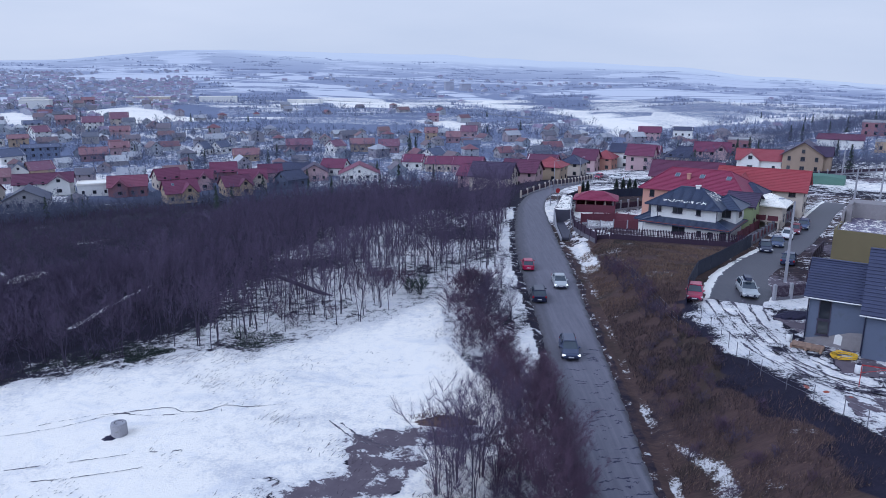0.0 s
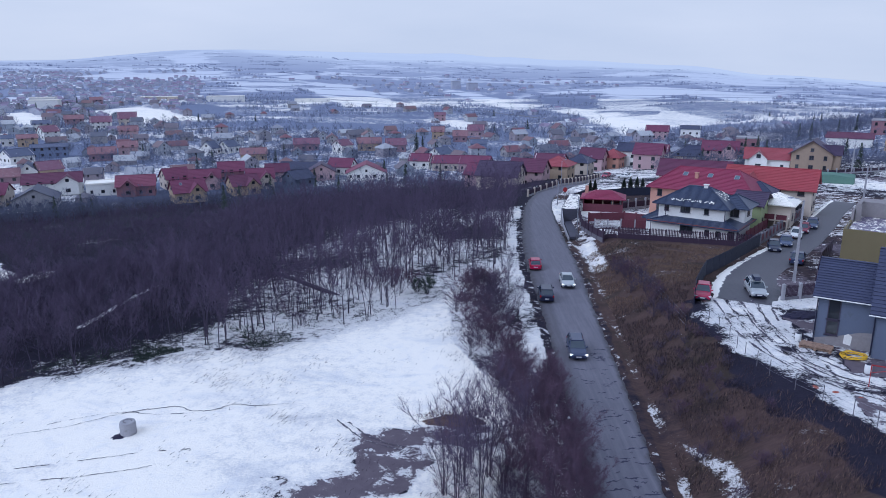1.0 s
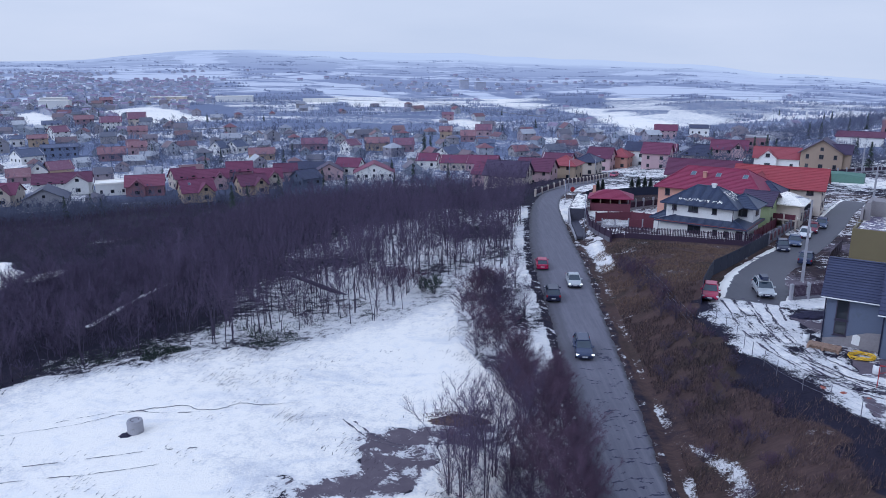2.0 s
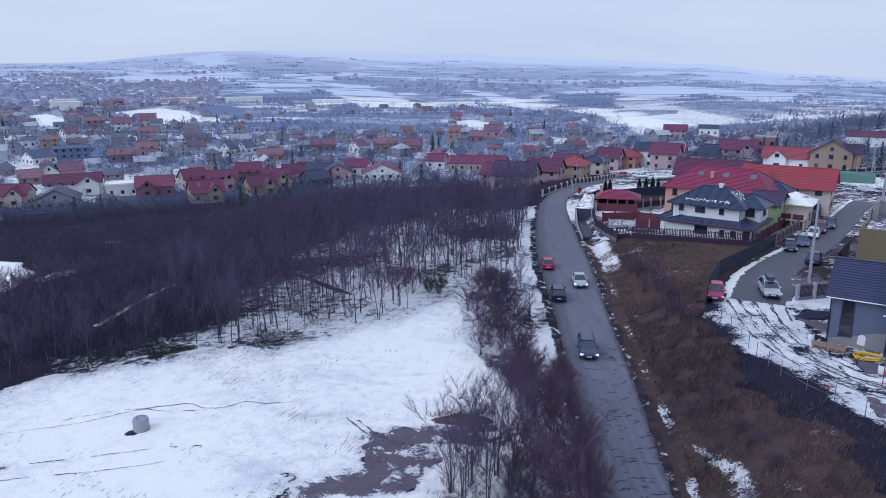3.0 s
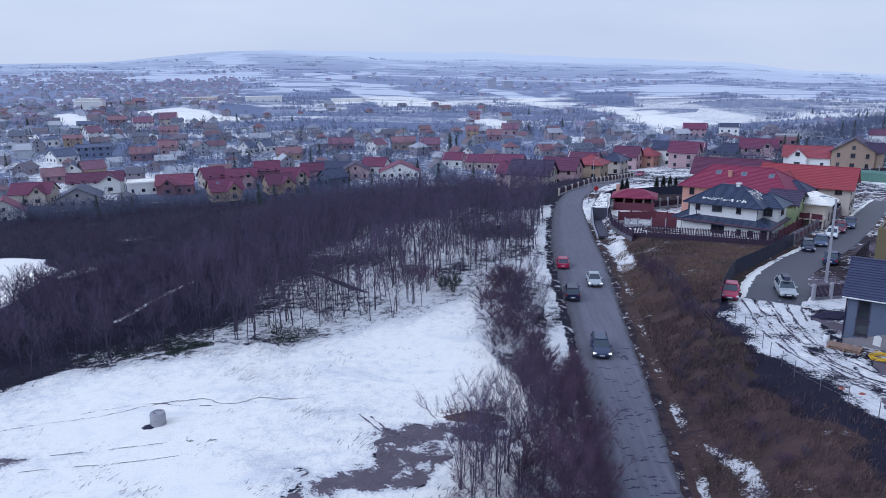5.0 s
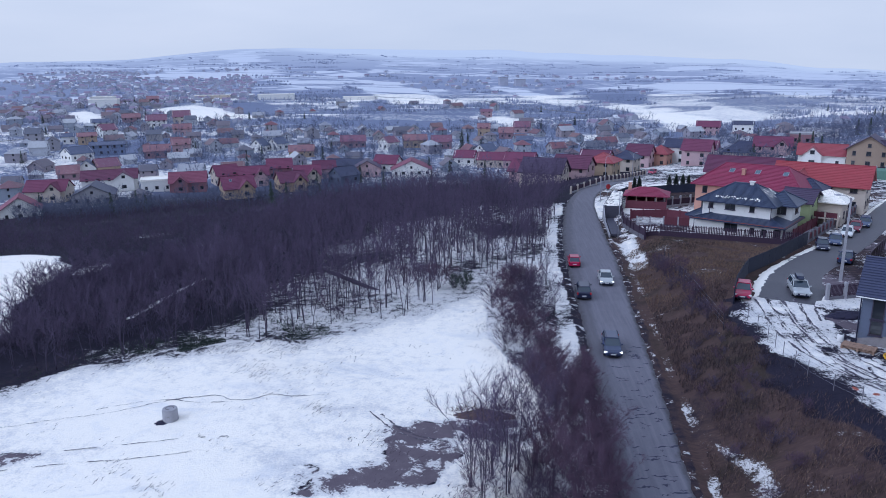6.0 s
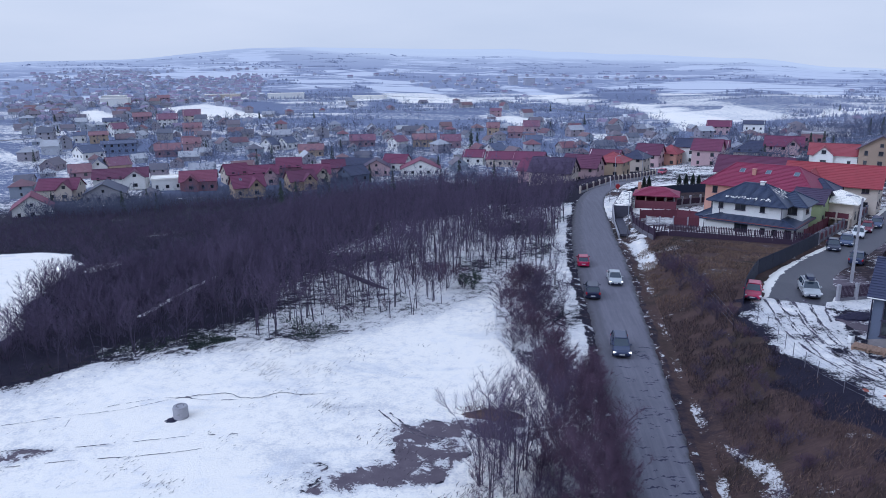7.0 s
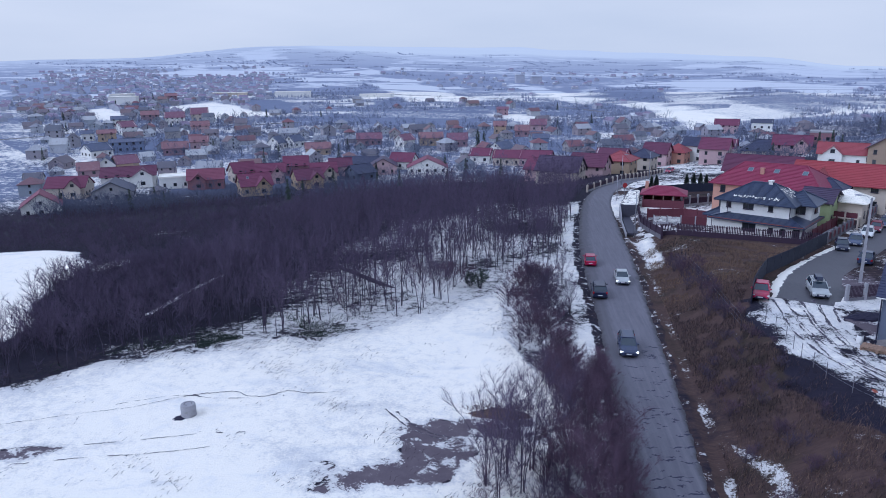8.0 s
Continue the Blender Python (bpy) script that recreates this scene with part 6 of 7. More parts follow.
panel_fence([(46.8, 104.6), (52.3, 112.0), (61.0, 123.8), (70.0, 136.5)], 2.6, (0.42, 1.7), (0.4, 1.4), (0.25, 0.4), "street fence with stone posts and brown panels", 0, 0, "concrete_dark", "red_wood", "concrete_dark")
panel_fence([(45.5, 106.5), (50.0, 112.8), (53.5, 117.5)], 2.4, (0.2, 1.8), (0.2, 1.7), (0.2, 0.2), "dark red yard fence behind the street", 0, 0, "red_wood", "red_wood", "concrete")
panel_fence([(35.6, 72.6), (39.6, 73.6)], 2.0, (0.3, 1.7), (0.3, 1.6), (0.3, 0.3), "dark slatted fence with pale posts", 0.1, 0.05, "concrete", "dark_wood", "concrete_dark")
panel_fence([(39.8, 74.0), (42.6, 79.5), (48.5, 90.0), (55.0, 99.5)], 2.2, (0.14, 1.7), (0.1, 1.7), None, "dark board fence along the side street", 0, 0, "dark_wood", "dark_wood")
panel_fence([(104.0, 200.0), (122.0, 206.0), (142.0, 214.0), (162.0, 224.0)], 3.0, (0.35, 1.6), (0.4, 1.2), (0.25, 0.4), "pale walled fence on the hillside", 0, 0, "concrete", "dark_wood", "concrete")


def wire_fence(line, step, h, label, mat="dark_metal"):
    x0, y0 = line[0]
    f = thing("wire_fence", x0, y0, ground_z(x0, y0), 0, label, "fence")
    fz = f.location.z
    pm = Build().box(-0.022, -0.022, -0.4, 0.022, 0.022, h).mesh("post", M[mat])
    pts = along(line, step)
    tops = [(x - x0, y - y0, ground_z(x, y) - fz) for x, y, *_ in pts]
    for p in tops:
        child("post", pm, f, pose(*p))
    for k in (0.35, 0.65, 0.95):
        part("wire", Build().tube([(a, b, c + h * k) for a, b, c in tops], 0.008, 3), M["galvanised"], f)
    return f


wire_fence([(25.4, 66.0), (25.5, 61.0), (25.4, 57.2), (25.9, 53.5), (26.7, 50.8), (27.7, 48.6), (28.7, 46.3), (30.2, 43.0), (31.5, 39.5)], 2.4, 1.4, "thin wire fence at the edge of the snowy terrace", "concrete_dark")
wire_fence([(24.2, 95.7), (23.9, 86.0), (23.6, 77.7), (23.2, 66.0)], 2.6, 1.6, "wire fence overgrown with brush on the bank")


def lamp_post(x, y, h, rz, label, arm=1.2, mat="galvanised", r=0.09, square=False):
    p = thing("lamp_post", x, y, ground_z(x, y), rz, label, "lamp post")
    if square:
        part("pole", Build().loft([[(-r, -r, -0.3), (r, -r, -0.3), (r, r, -0.3), (-r, r, -0.3)], [(-r * 0.55, -r * 0.55, h), (r * 0.55, -r * 0.55, h), (r * 0.55, r * 0.55, h), (-r * 0.55, r * 0.55, h)]]), M[mat], p)
    else:
        part("pole", Build().tube([(0, 0, -0.3), (0, 0, h * 0.5), (0, 0, h)], [r, r * 0.8, r * 0.6], 8), M[mat], p, smooth=True)
    if arm:
        part("arm", Build().tube([(0, 0, h - 0.3), (-arm * 0.4, 0, h + 0.15), (-arm, 0, h + 0.25)], 0.035, 6), M["galvanised"], p)
        part("lamp_head", Build().loft([[(-arm - 0.6, -0.1, h + 0.2), (-arm - 0.6, 0.1, h + 0.2), (-arm - 0.6, 0.08, h + 0.28), (-arm - 0.6, -0.08, h + 0.28)], [(-arm - 0.25, -0.16, h + 0.16), (-arm - 0.25, 0.16, h + 0.16), (-arm - 0.25, 0.12, h + 0.34), (-arm - 0.25, -0.12, h + 0.34)],
                                        [(-arm + 0.05, -0.08, h + 0.2), (-arm + 0.05, 0.08, h + 0.2), (-arm + 0.05, 0.06, h + 0.3), (-arm + 0.05, -0.06, h + 0.3)]]), M["galvanised"], p)
    return p


lamp_post(21.2, 115.6, 7.6, 20, "slim grey street lamp beside the road", 0.5)
lamp_post(40.3, 80.0, 9.6, -20, "tall concrete street lamp pole", 1.1, "concrete", 0.17, True)
lamp_post(22.6, 147.0, 5.0, 0, "slim grey pole at the bend", 0)
lamp_post(83.5, 142.0, 8.5, 0, "concrete power pole on open ground", 0, "concrete", 0.16, True)
lamp_post(72.0, 122.5, 8.5, 0, "concrete power pole beside the side street", 0, "concrete", 0.16, True)
lamp_post(27.0, 171.0, 7.0, 200, "grey street lamp along the far road", 0.8)
lamp_post(37.5, 193.0, 7.0, 200, "grey street lamp along the far road", 0.8)
lamp_post(112.0, 198.0, 8.5, 0, "concrete power pole on the hillside", 0, "concrete", 0.16, True)
lamp_post(95.0, 152.0, 8.0, 0, "concrete power pole near the yard", 0, "concrete", 0.16, True)

s = thing("road_sign", 24.4, 149.0, ground_z(24.4, 149.0), 20, "red round road sign on a thin post", "road sign")
part("post", Build().tube([(0, 0, -0.2), (0, 0, 3.1)], 0.04, 6), M["galvanised"], s)
part("sign_plate", Build().loft([[(0.55 * math.cos(a * math.pi / 4 + 0.39), yy, 2.7 + 0.55 * math.sin(a * math.pi / 4 + 0.39)) for a in range(8)] for yy in (-0.06, -0.03)]), M["red_paint"], s, "red plate")

# summer house in the garden
g = thing("garden_pavilion", 30.2, 138.0, ground_z(30.2, 138.0), -14, "dark red wooden garden pavilion with a red roof", "pavilion")
faces, lines = roof_faces(7.6, 5.0, 2.9, 1.1, 0.5, True)
b = Build()
for f in faces:
    slope(b, *f, 8)
weld(part("roof", b, M["red_tile"], g).data)
part("wall", Build().box(-3.8, -2.5, -0.4, 3.8, -2.35, 1.6), M["red_wood"], g)
part("wall", Build().box(-3.8, 2.35, -0.4, 3.8, 2.5, 2.8), M["red_wood"], g)
part("wall", Build().box(-3.8, -2.35, -0.4, -3.65, 2.35, 2.8), M["red_wood"], g)
part("floor", Build().box(-3.65, -2.35, -0.4, 3.65, 2.35, 0.1), M["concrete"], g)
for u in (-3.7, -1.85, 0, 1.85, 3.7):
    part("post", Build().box(u - 0.09, -2.5, 1.6, u + 0.09, -2.32, 2.85), M["pale_wood" if abs(u) < 3 else "red_wood"], g)
part("chimney", Build().box(-3.6, 0.4, 2.6, -3.0, 1.0, 4.6), M["salmon_wall"], g)

# sunken drive by the bend, below a raised snowy plot
d = thing("retaining_wall", 22.4, 129.8, ground_z(22.4, 129.8), -4, "dark concrete retaining wall of a sunken drive", "wall")
part("back_wall", Build().box(-1.5, 0, -0.6, 1.7, 0.3, 2.35), M["wet_concrete"], d)
part("wing_wall", Build().loft([[(-1.72, 0.3, -0.6), (-1.5, 0.3, -0.6), (-1.5, 0.3, 2.45), (-1.72, 0.3, 2.45)], [(-1.5, -2.2, -0.6), (-1.3, -2.2, -0.6), (-1.3, -2.2, 0.1), (-1.5, -2.2, 0.1)]]), M["concrete"], d)
part("side_wall", Build().loft([[(-1.72, 0.31, -0.6), (1.7, 0.31, -0.6), (1.7, 0.31, 2.3), (-1.72, 0.31, 2.3)], [(1.3, 17.0, -0.6), (3.6, 17.0, -0.6), (3.6, 17.0, 2.1), (1.3, 17.0, 2.1)]]), M["wet_concrete"], d)
part("snow_slab", Build().loft([[(-1.6, 0.4, 2.31), (1.65, 0.4, 2.31), (1.5, 0.45, 2.42), (-1.4, 0.5, 2.44)], [(-0.2, 8.0, 2.2), (2.5, 8.0, 2.2), (2.3, 8.0, 2.36), (0.0, 8.0, 2.38)], [(1.4, 16.8, 2.1), (3.5, 16.8, 2.1), (3.3, 16.7, 2.22), (1.7, 16.7, 2.24)]]), M["patchy_snow"], d, "snow lying behind the wall")
part("drive", Build().box(-1.2, -13.0, -0.3, 1.7, -0.05, 0.12), M["wet_concrete"], d)
part("kerb", Build().box(-1.6, -14.0, -0.3, -1.4, -2.3, 0.22), M["concrete"], d)

# roof terrace of the olive building
t = thing("roof_terrace", 56.5, 84.4, 2.6 + 6.45, -35, "flat roof terrace with stone pillars and snow", "terrace")
part("deck", Build().box(-6.6, -6.6, 0, 6.6, 3.6, 0.06), M["wet_deck"], t, "wet tiled deck with patches of snow")
for u, v in ((-6.3, 0.4), (-1.5, 2.2), (4.0, 2.2)):
    part("pillar", Build().box(u - 0.32, v - 0.32, 0.06, u + 0.32, v + 0.32, 2.1), M["stone_clad"], t)
part("upper_wall", Build().box(-6.7, 3.6, 0, 6.7, 6.7, 2.0), M["stone_clad"], t)
part("side_wall", Build().box(-6.95, -1.0, 0, -6.68, 6.7, 1.5), M["stone_clad"], t)
part("beam", Build().box(-6.5, 0.15, 2.1, -6.1, 3.6, 2.3), M["stone_clad"], t)
for k in range(7):
    part("railing_post", Build().box(-6.6 + k * 2.2 - 0.02, -6.72, 0, -6.6 + k * 2.2 + 0.02, -6.68, 1.0), M["galvanised"], t)
part("railing", Build().tube([(-6.65, -6.7, 1.0), (6.65, -6.7, 1.0)], 0.025, 5), M["galvanised"], t)

# building site by the grey house
front = -3.55
plinth = [(-2.98, 0.45), (-1.0, 1.0), (0.4, 1.55), (1.5, 1.7)]
part("plinth", Build().loft([[(-2.98, front - k, -0.3), (1.5, front - k, -0.3)] + [(u, front - k, v) for u, v in reversed(plinth)] for k in (0.05, -0.05)]), M["stone_clad"], g1, "unpainted concrete plinth with plaster patches")
part("plaster_patch", Build().add([(-0.7, front - 0.072, 0.35), (-0.1, front - 0.072, 0.25), (-0.05, front - 0.072, 1.1), (-0.35, front - 0.072, 1.3), (-0.65, front - 0.072, 1.15), (-0.4, front - 0.052, 0.7)],
                                   [(0, 1, 2, 3, 4), (0, 5, 1), (1, 5, 2), (2, 5, 3), (3, 5, 4), (4, 5, 0)]), M["white_wall"], g1, "white plaster patch")
for u, v, top in ((-3.06, front, 4.5), (1.47, front - 1.5, 4.2)):
    part("downpipe", Build().tube([(u, v - 0.12, top), (u, v - 0.1, 0.2)], 0.06, 6), M["dark_metal"], g1)
part("gutter", Build().tube([(-3.45, front - 0.6, 4.40), (1.2, front - 0.6, 4.40)], 0.06, 6), M["trim_white"], g1)
part("gutter", Build().tube([(1.0, front - 2.1, 3.92), (10.4, front - 2.1, 3.92)], 0.06, 6), M["trim_white"], g1)
p = thing("pallet_stack", 32.4, 59.0, 3.8, -38, "stack of weathered wooden pallets", "pallet")
for lv in range(2):
    for k in range(5):
        part("board", Build().box(-1.3, -0.62 + k * 0.27, 0.12 + lv * 0.2, 1.3, -0.45 + k * 0.27, 0.15 + lv * 0.2), M["pale_wood"], p)
    for u in (-1.2, 0, 1.2):
        part("bearer", Build().box(u - 0.08, -0.62, 0.0 + lv * 0.17 + (0.02 if lv else 0), u + 0.08, 0.74, 0.12 + lv * 0.2), M["pale_wood"], p)
c = thing("hose_coil", 34.6, 57.0, 3.82, 0, "coil of yellow corrugated hose on the ground", "hose")
pts = [((0.78 + 0.16 * math.sin(a * 2.3)) * math.cos(a) * 1.15, (0.78 + 0.16 * math.sin(a * 2.3)) * math.sin(a), 0.05 + 0.045 * (a / 6.28)) for a in np.arange(0, 6.28 * 5.3, 0.22)]
part("hose", Build().tube(pts, 0.042, 6), M["hose_yellow"], c, smooth=True)
for x, y, h, mt, lb in ((34.0, 53.8, 0.75, "trim_white", "white plastic drum on the mud"), (31.7, 60.9, 0.7, "trim_white", "pale bucket beside the house corner")):
    q = thing("drum", x, y, 3.8, 0, lb, "drum")
    part("body", Build().tube([(0, 0, 0), (0, 0, 0.05), (0, 0, h * 0.5), (0, 0, h - 0.06), (0, 0, h)], [0.24, 0.27, 0.28, 0.27, 0.22], 14), M[mt], q, smooth=True)
    part("lid", Build().tube([(0, 0, h), (0, 0, h + 0.05)], 0.2, 12), M["dark_metal"], q)
q = thing("gate_frame", 32.6, 51.2, 3.8, -25, "red painted steel gate frame", "gate")
for u in (0.0, 2.6, 4.6):
    part("post", Build().box(u - 0.03, -0.03, -0.3, u + 0.03, 0.03, 1.9), M["red_paint"], q)
part("beam", Build().box(0.03, -0.03, 1.8, 4.57, 0.03, 1.88), M["red_paint"], q)
part("brace", Build().tube([(0, 0, 1.2), (2.6, 0, 2.0)], 0.03, 5), M["red_paint"], q)


def heap(name, x, y, rx, ry, h, mat, label, seed, n=26, turn=None):
    rn = random.Random(seed)
    e = thing(name, x, y, ground_z(x, y) - 0.08, rn.uniform(0, 90) if turn is None else turn, label, "heap")
    rings = []
    for k in range(7):
        f = k / 6
        rings.append([((1 - f ** 1.3) * rx * math.cos(a * 6.2832 / n) * (1 + 0.22 * math.sin(a * 2.1 + k) * rn.uniform(0.3, 1)), (1 - f ** 1.3) * ry * math.sin(a * 6.2832 / n) * (1 + 0.2 * rn.uniform(-1, 1)), h * f ** 0.8 + rn.uniform(-0.04, 0.04) * h) for a in range(n)])
    part("mound", Build().loft(rings), M[mat], e)
    return e


heap("soil_heap", 35.6, 67.6, 2.4, 1.3, 0.6, "black_soil", "heap of dark soil beside the house", 1)
heap("clay_heap", 28.5, 51.2, 0.5, 0.3, 0.16, "rust", "small clods of orange clay on snow", 2)
heap("clay_heap", 29.6, 50.3, 0.45, 0.3, 0.16, "rust", "small clods of orange clay on snow", 3)
heap("clay_heap", 31.0, 49.4, 0.35, 0.25, 0.12, "rust", "small clods of orange clay on snow", 4)
t = thing("tent", 98.4, 182.4, ground_z(98.4, 182.4), -34, "long green tarpaulin shelter in a yard", "tent")
part("cover", Build().loft([[(-5.0, 0, 0), (-5.0, 3.2, 0), (-5.0, 3.2, 1.9), (-5.0, 1.6, 2.6), (-5.0, 0, 1.9)], [(0, -0.1, 0), (0, 3.3, 0), (0, 3.2, 2.2), (0, 1.6, 2.7), (0, 0, 2.25)], [(5.0, 0, 0), (5.0, 3.2, 0), (5.0, 3.2, 1.8), (5.0, 1.6, 2.5), (5.0, 0, 1.8)]]), M["green_sheet"], t)

# concrete manhole ring on the snowy field
q = thing("manhole_ring", -25.0, 49.6, ground_z(-25.0, 49.6) - 0.1, 0, "round concrete manhole shaft standing in the snow", "manhole")
part("shaft", Build().tube([(0, 0, 0), (0, 0, 0.5), (0, 0, 0.97), (0, 0, 1.0)], [0.62, 0.60, 0.60, 0.57], 24), M["concrete"], q, smooth=False)
part("cover", Build().tube([(0, 0, 1.0), (0, 0, 1.1), (0, 0, 1.12)], [0.56, 0.56, 0.52], 24), M["concrete"], q)
part("rim", Build().tube([(0.3 * math.cos(a), 0.3 * math.sin(a), 1.13) for a in np.arange(0, 5.2, 0.35)], 0.03, 5), M["concrete_dark"], q)
heap("soil_heap", -25.4, 49.2, 1.0, 0.7, 0.16, "black_soil", "ring of bare soil round the manhole shaft", 9)


# ---- snow left on the blue roof
def roof_snow(parent, name, u0, u1, v0, v1, n, w, d, h, rise, seed):
    rn = random.Random(seed)
    b = Build()
    tilt = math.atan2(rise, d / 2)
    for _ in range(n):
        u, v = rn.uniform(u0, u1), rn.uniform(v0, v1)
        y0 = -d / 2 + v * math.cos(tilt)
        z0 = h + v * math.sin(tilt) + 0.10
        lx, ly = rn.uniform(0.04, 0.10), rn.uniform(0.10, 0.34)
        c, s = math.cos(tilt) * ly, math.sin(tilt) * ly
        b.add([(u - lx, y0, z0), (u + lx, y0, z0), (u + lx * 0.4, y0 + c, z0 + s), (u - lx * 0.5, y0 + c, z0 + s), (u, y0 + c * 0.4, z0 + s * 0.4 + 0.05)], [(0, 1, 4), (1, 2, 4), (2, 3, 4), (3, 0, 4)])
    o = part(name, b, M["snow"], parent, "patches of melting snow")
    return tagged(o, kind="stuff")


roof_snow(blue, "snow_patch", -3.4, 3.6, -0.15, 0.35, 64, 10.4, 7.2, 5.75, 2.1, 4).matrix_basis = pose(-0.9, 0.95, 0)
roof_snow(blue, "snow_patch", -1.6, 1.8, 0.2, 2.6, 60, 10.4, 10.4, 5.75, 3.03, 8).matrix_basis = pose(-0.93, 0.95, 0, 0, 0, 90)
roof_snow(g1, "snow_patch", -3.4, 3.5, 0.8, 2.6, 60, 9, 8.8, 4.55, 4.2, 6).matrix_basis = g1.matrix_basis.inverted() @ pose(42.18, 58.28, 3.8, 0, 0, -32.3)


# ---------------- shrubs, grass and tracks ----------------
M["bramble"] = surface("bramble", (0.088, 0.064, 0.078), 0.9, var=0.35, scale=0.8, bump=0)
SHRUBS = [tree_arrays(100 + k, 2.1 + 0.3 * k, 26, 760, 0.97, 1.4, 8, 0.022, 1 if k == 3 else 0, 0.009, -0.2, 0.16, 0.75) for k in range(4)]
shrub_types = [tree_template(a, "tangled leafless shrub at the roadside", "shrub", "dry_leaf" if k > 1 else "bramble", "roadside shrubs") for k, a in enumerate(SHRUBS)]
SAPS = [tree_arrays(120 + k, 6.6 + 0.5 * k, 60, 1900, 0.92, 1.5, 5, 0.034, 0, 0.0065, 0.5, 0.16, 0.42) for k in range(4)]
LEAFY = [tree_arrays(130 + k, 5.8 + 0.5 * k, 60, 1500, 0.97, 1.5, 6, 0.030, 3, 0.008, 0.3, 0.16, 0.5) for k in range(4)]
sap_types = [tree_template(a, "tall bare multi-stemmed sapling beside the road", group="saplings beside the road") for a in SAPS]
leafy_types = [tree_template(a, "multi-stemmed tree with withered reddish leaves", fine="dry_leaf", group="saplings beside the road") for a in LEAFY]
placed = set()


def put(kinds, x, y, s, rn):
    fresh = [q for q in kinds if q.name not in placed]
    k = fresh[0] if fresh else kinds[rn.randrange(len(kinds))]
    if k.name in placed:
        return plant(k, x, y, rn.uniform(0, 360), s)
    placed.add(k.name)
    k.matrix_basis = pose(x, y, ground_z(x, y) - 0.05, 0, 0, rn.uniform(0, 360)) @ Matrix.Scale(s, 4)
    return k


rnd = random.Random(21)
for x, y, s in ((-0.4, 42.5, 1.05), (0.9, 44.2, 1.15), (2.0, 42.0, 1.15), (2.7, 45.0, 1.1), (3.6, 43.0, 1.0), (0.4, 40.5, 1.0), (4.2, 46.5, 0.9), (5.2, 50.0, 0.85), (1.6, 46.8, 0.95), (7.6, 88.0, 0.7), (5.5, 79.0, 0.75), (7.8, 77.0, 0.7), (3.0, 86.0, 0.75)):
    put(sap_types, x, y, s, rnd)
for x, y, s in ((5.2, 42.0, 1.0), (7.0, 43.2, 0.95), (5.8, 46.2, 0.9), (7.8, 47.0, 0.9), (8.8, 43.4, 0.55), (7.4, 51.0, 0.85), (8.3, 55.0, 0.7), (9.1, 40.5, 0.55), (6.3, 57.6, 0.7), (8.6, 59.0, 0.62), (8.9, 51.2, 0.65), (8.9, 46.8, 0.65), (6.2, 53.0, 0.75), (6.4, 40.2, 0.9), (7.9, 38.8, 0.8)):
    put(leafy_types, x, y, s, rnd)
for _ in range(74):
    y = rnd.uniform(64, 90) if rnd.random() < 0.88 else rnd.uniform(57, 64)
    lo, hi = np.interp(y, [56, 62, 70, 80, 92], [4.2, 3.6, 0.6, 0.2, 2.5]), np.interp(y, [56, 62, 70, 80, 92], [7.6, 7.0, 6.6, 6.4, 6.6])
    put(shrub_types, rnd.uniform(lo, hi), y, rnd.uniform(0.65, 1.1), rnd)
for _ in range(30):
    put(shrub_types, rnd.uniform(4.2, 8.8), rnd.uniform(38.5, 60), rnd.uniform(0.55, 1.05), rnd)
for _ in range(16):
    put(shrub_types, rnd.uniform(-0.5, 5.0), rnd.uniform(38.5, 48), rnd.uniform(0.4, 0.8), rnd)
for _ in range(6):
    y = rnd.uniform(38.5, 56)
    put(leafy_types, rnd.uniform(5.2, 8.6), y, rnd.uniform(0.5, 0.8), rnd)
for _ in range(26):
    y = rnd.uniform(64, 98)
    put(shrub_types, np.interp(y, [64, 98], [22.8, 23.8]) + rnd.uniform(-1.3, 0.9), y, rnd.uniform(0.35, 0.75), rnd)
for _ in range(40):
    y = rnd.uniform(39, 66)
    put(shrub_types, rnd.uniform(road_x(y) + 5.5, 25.0), y, rnd.uniform(0.22, 0.5), rnd)
for x, y, s in ((-9.2, 89.0, 1.0), (-6.3, 87.6, 1.1), (-7.6, 90.5, 1.0), (-4.6, 88.8, 0.9), (-11.5, 92.0, 0.8), (-17.0, 76.0, 0.6), (-19.5, 80.0, 0.7), (-13.0, 79.0, 0.6)):
    put(shrub_types, x, y, s, rnd)
EVERGREEN = [tree_arrays(150, 1.9, 26, 900, 1.0, 1.2, 6, 0.03, 2, 0.012, 0.1)]
ever = tree_template(EVERGREEN[0], "low evergreen bush at the wood's edge", "shrub", "evergreen", "evergreen bushes", "foliage")
ever.matrix_basis = pose(-2.9, 86.4, ground_z(-2.9, 86.4) - 0.05)
plant(ever, -4.2, 87.6, 80, 0.8)

# clipped thujas in the yard by the bend
rn = random.Random(19)
v, f = [], []
for _ in range(420):
    hgt, a = rn.random() ** 0.8, rn.uniform(0, 6.28)
    rad = 0.75 * (1 - hgt ** 2.2) * rn.uniform(0.75, 1.1) + 0.06
    p = Vector((math.cos(a) * rad * 0.5, math.sin(a) * rad * 0.5, 0.1 + 3.0 * hgt))
    q = Vector((math.cos(a) * rad, math.sin(a) * rad, 0.35 + 3.0 * hgt))
    sd = Vector((-math.sin(a), math.cos(a), 0.1)) * 0.13
    n = len(v)
    v += [tuple(p - sd), tuple(p + sd), tuple(q)]
    f.append((n, n + 1, n + 2))
tb = Build().tube([(0, 0, -0.3), (0, 0, 2.6)], [0.08, 0.03], 5)
thuja = tree_template([(np.array(tb.v), np.array([(q[0], q[i], q[i + 1]) for q in tb.f for i in range(1, len(q) - 1)])), (np.array(v), np.array(f))], "dark conical thuja in the yard by the bend", "tree", "evergreen", "thujas in the yard", "foliage")
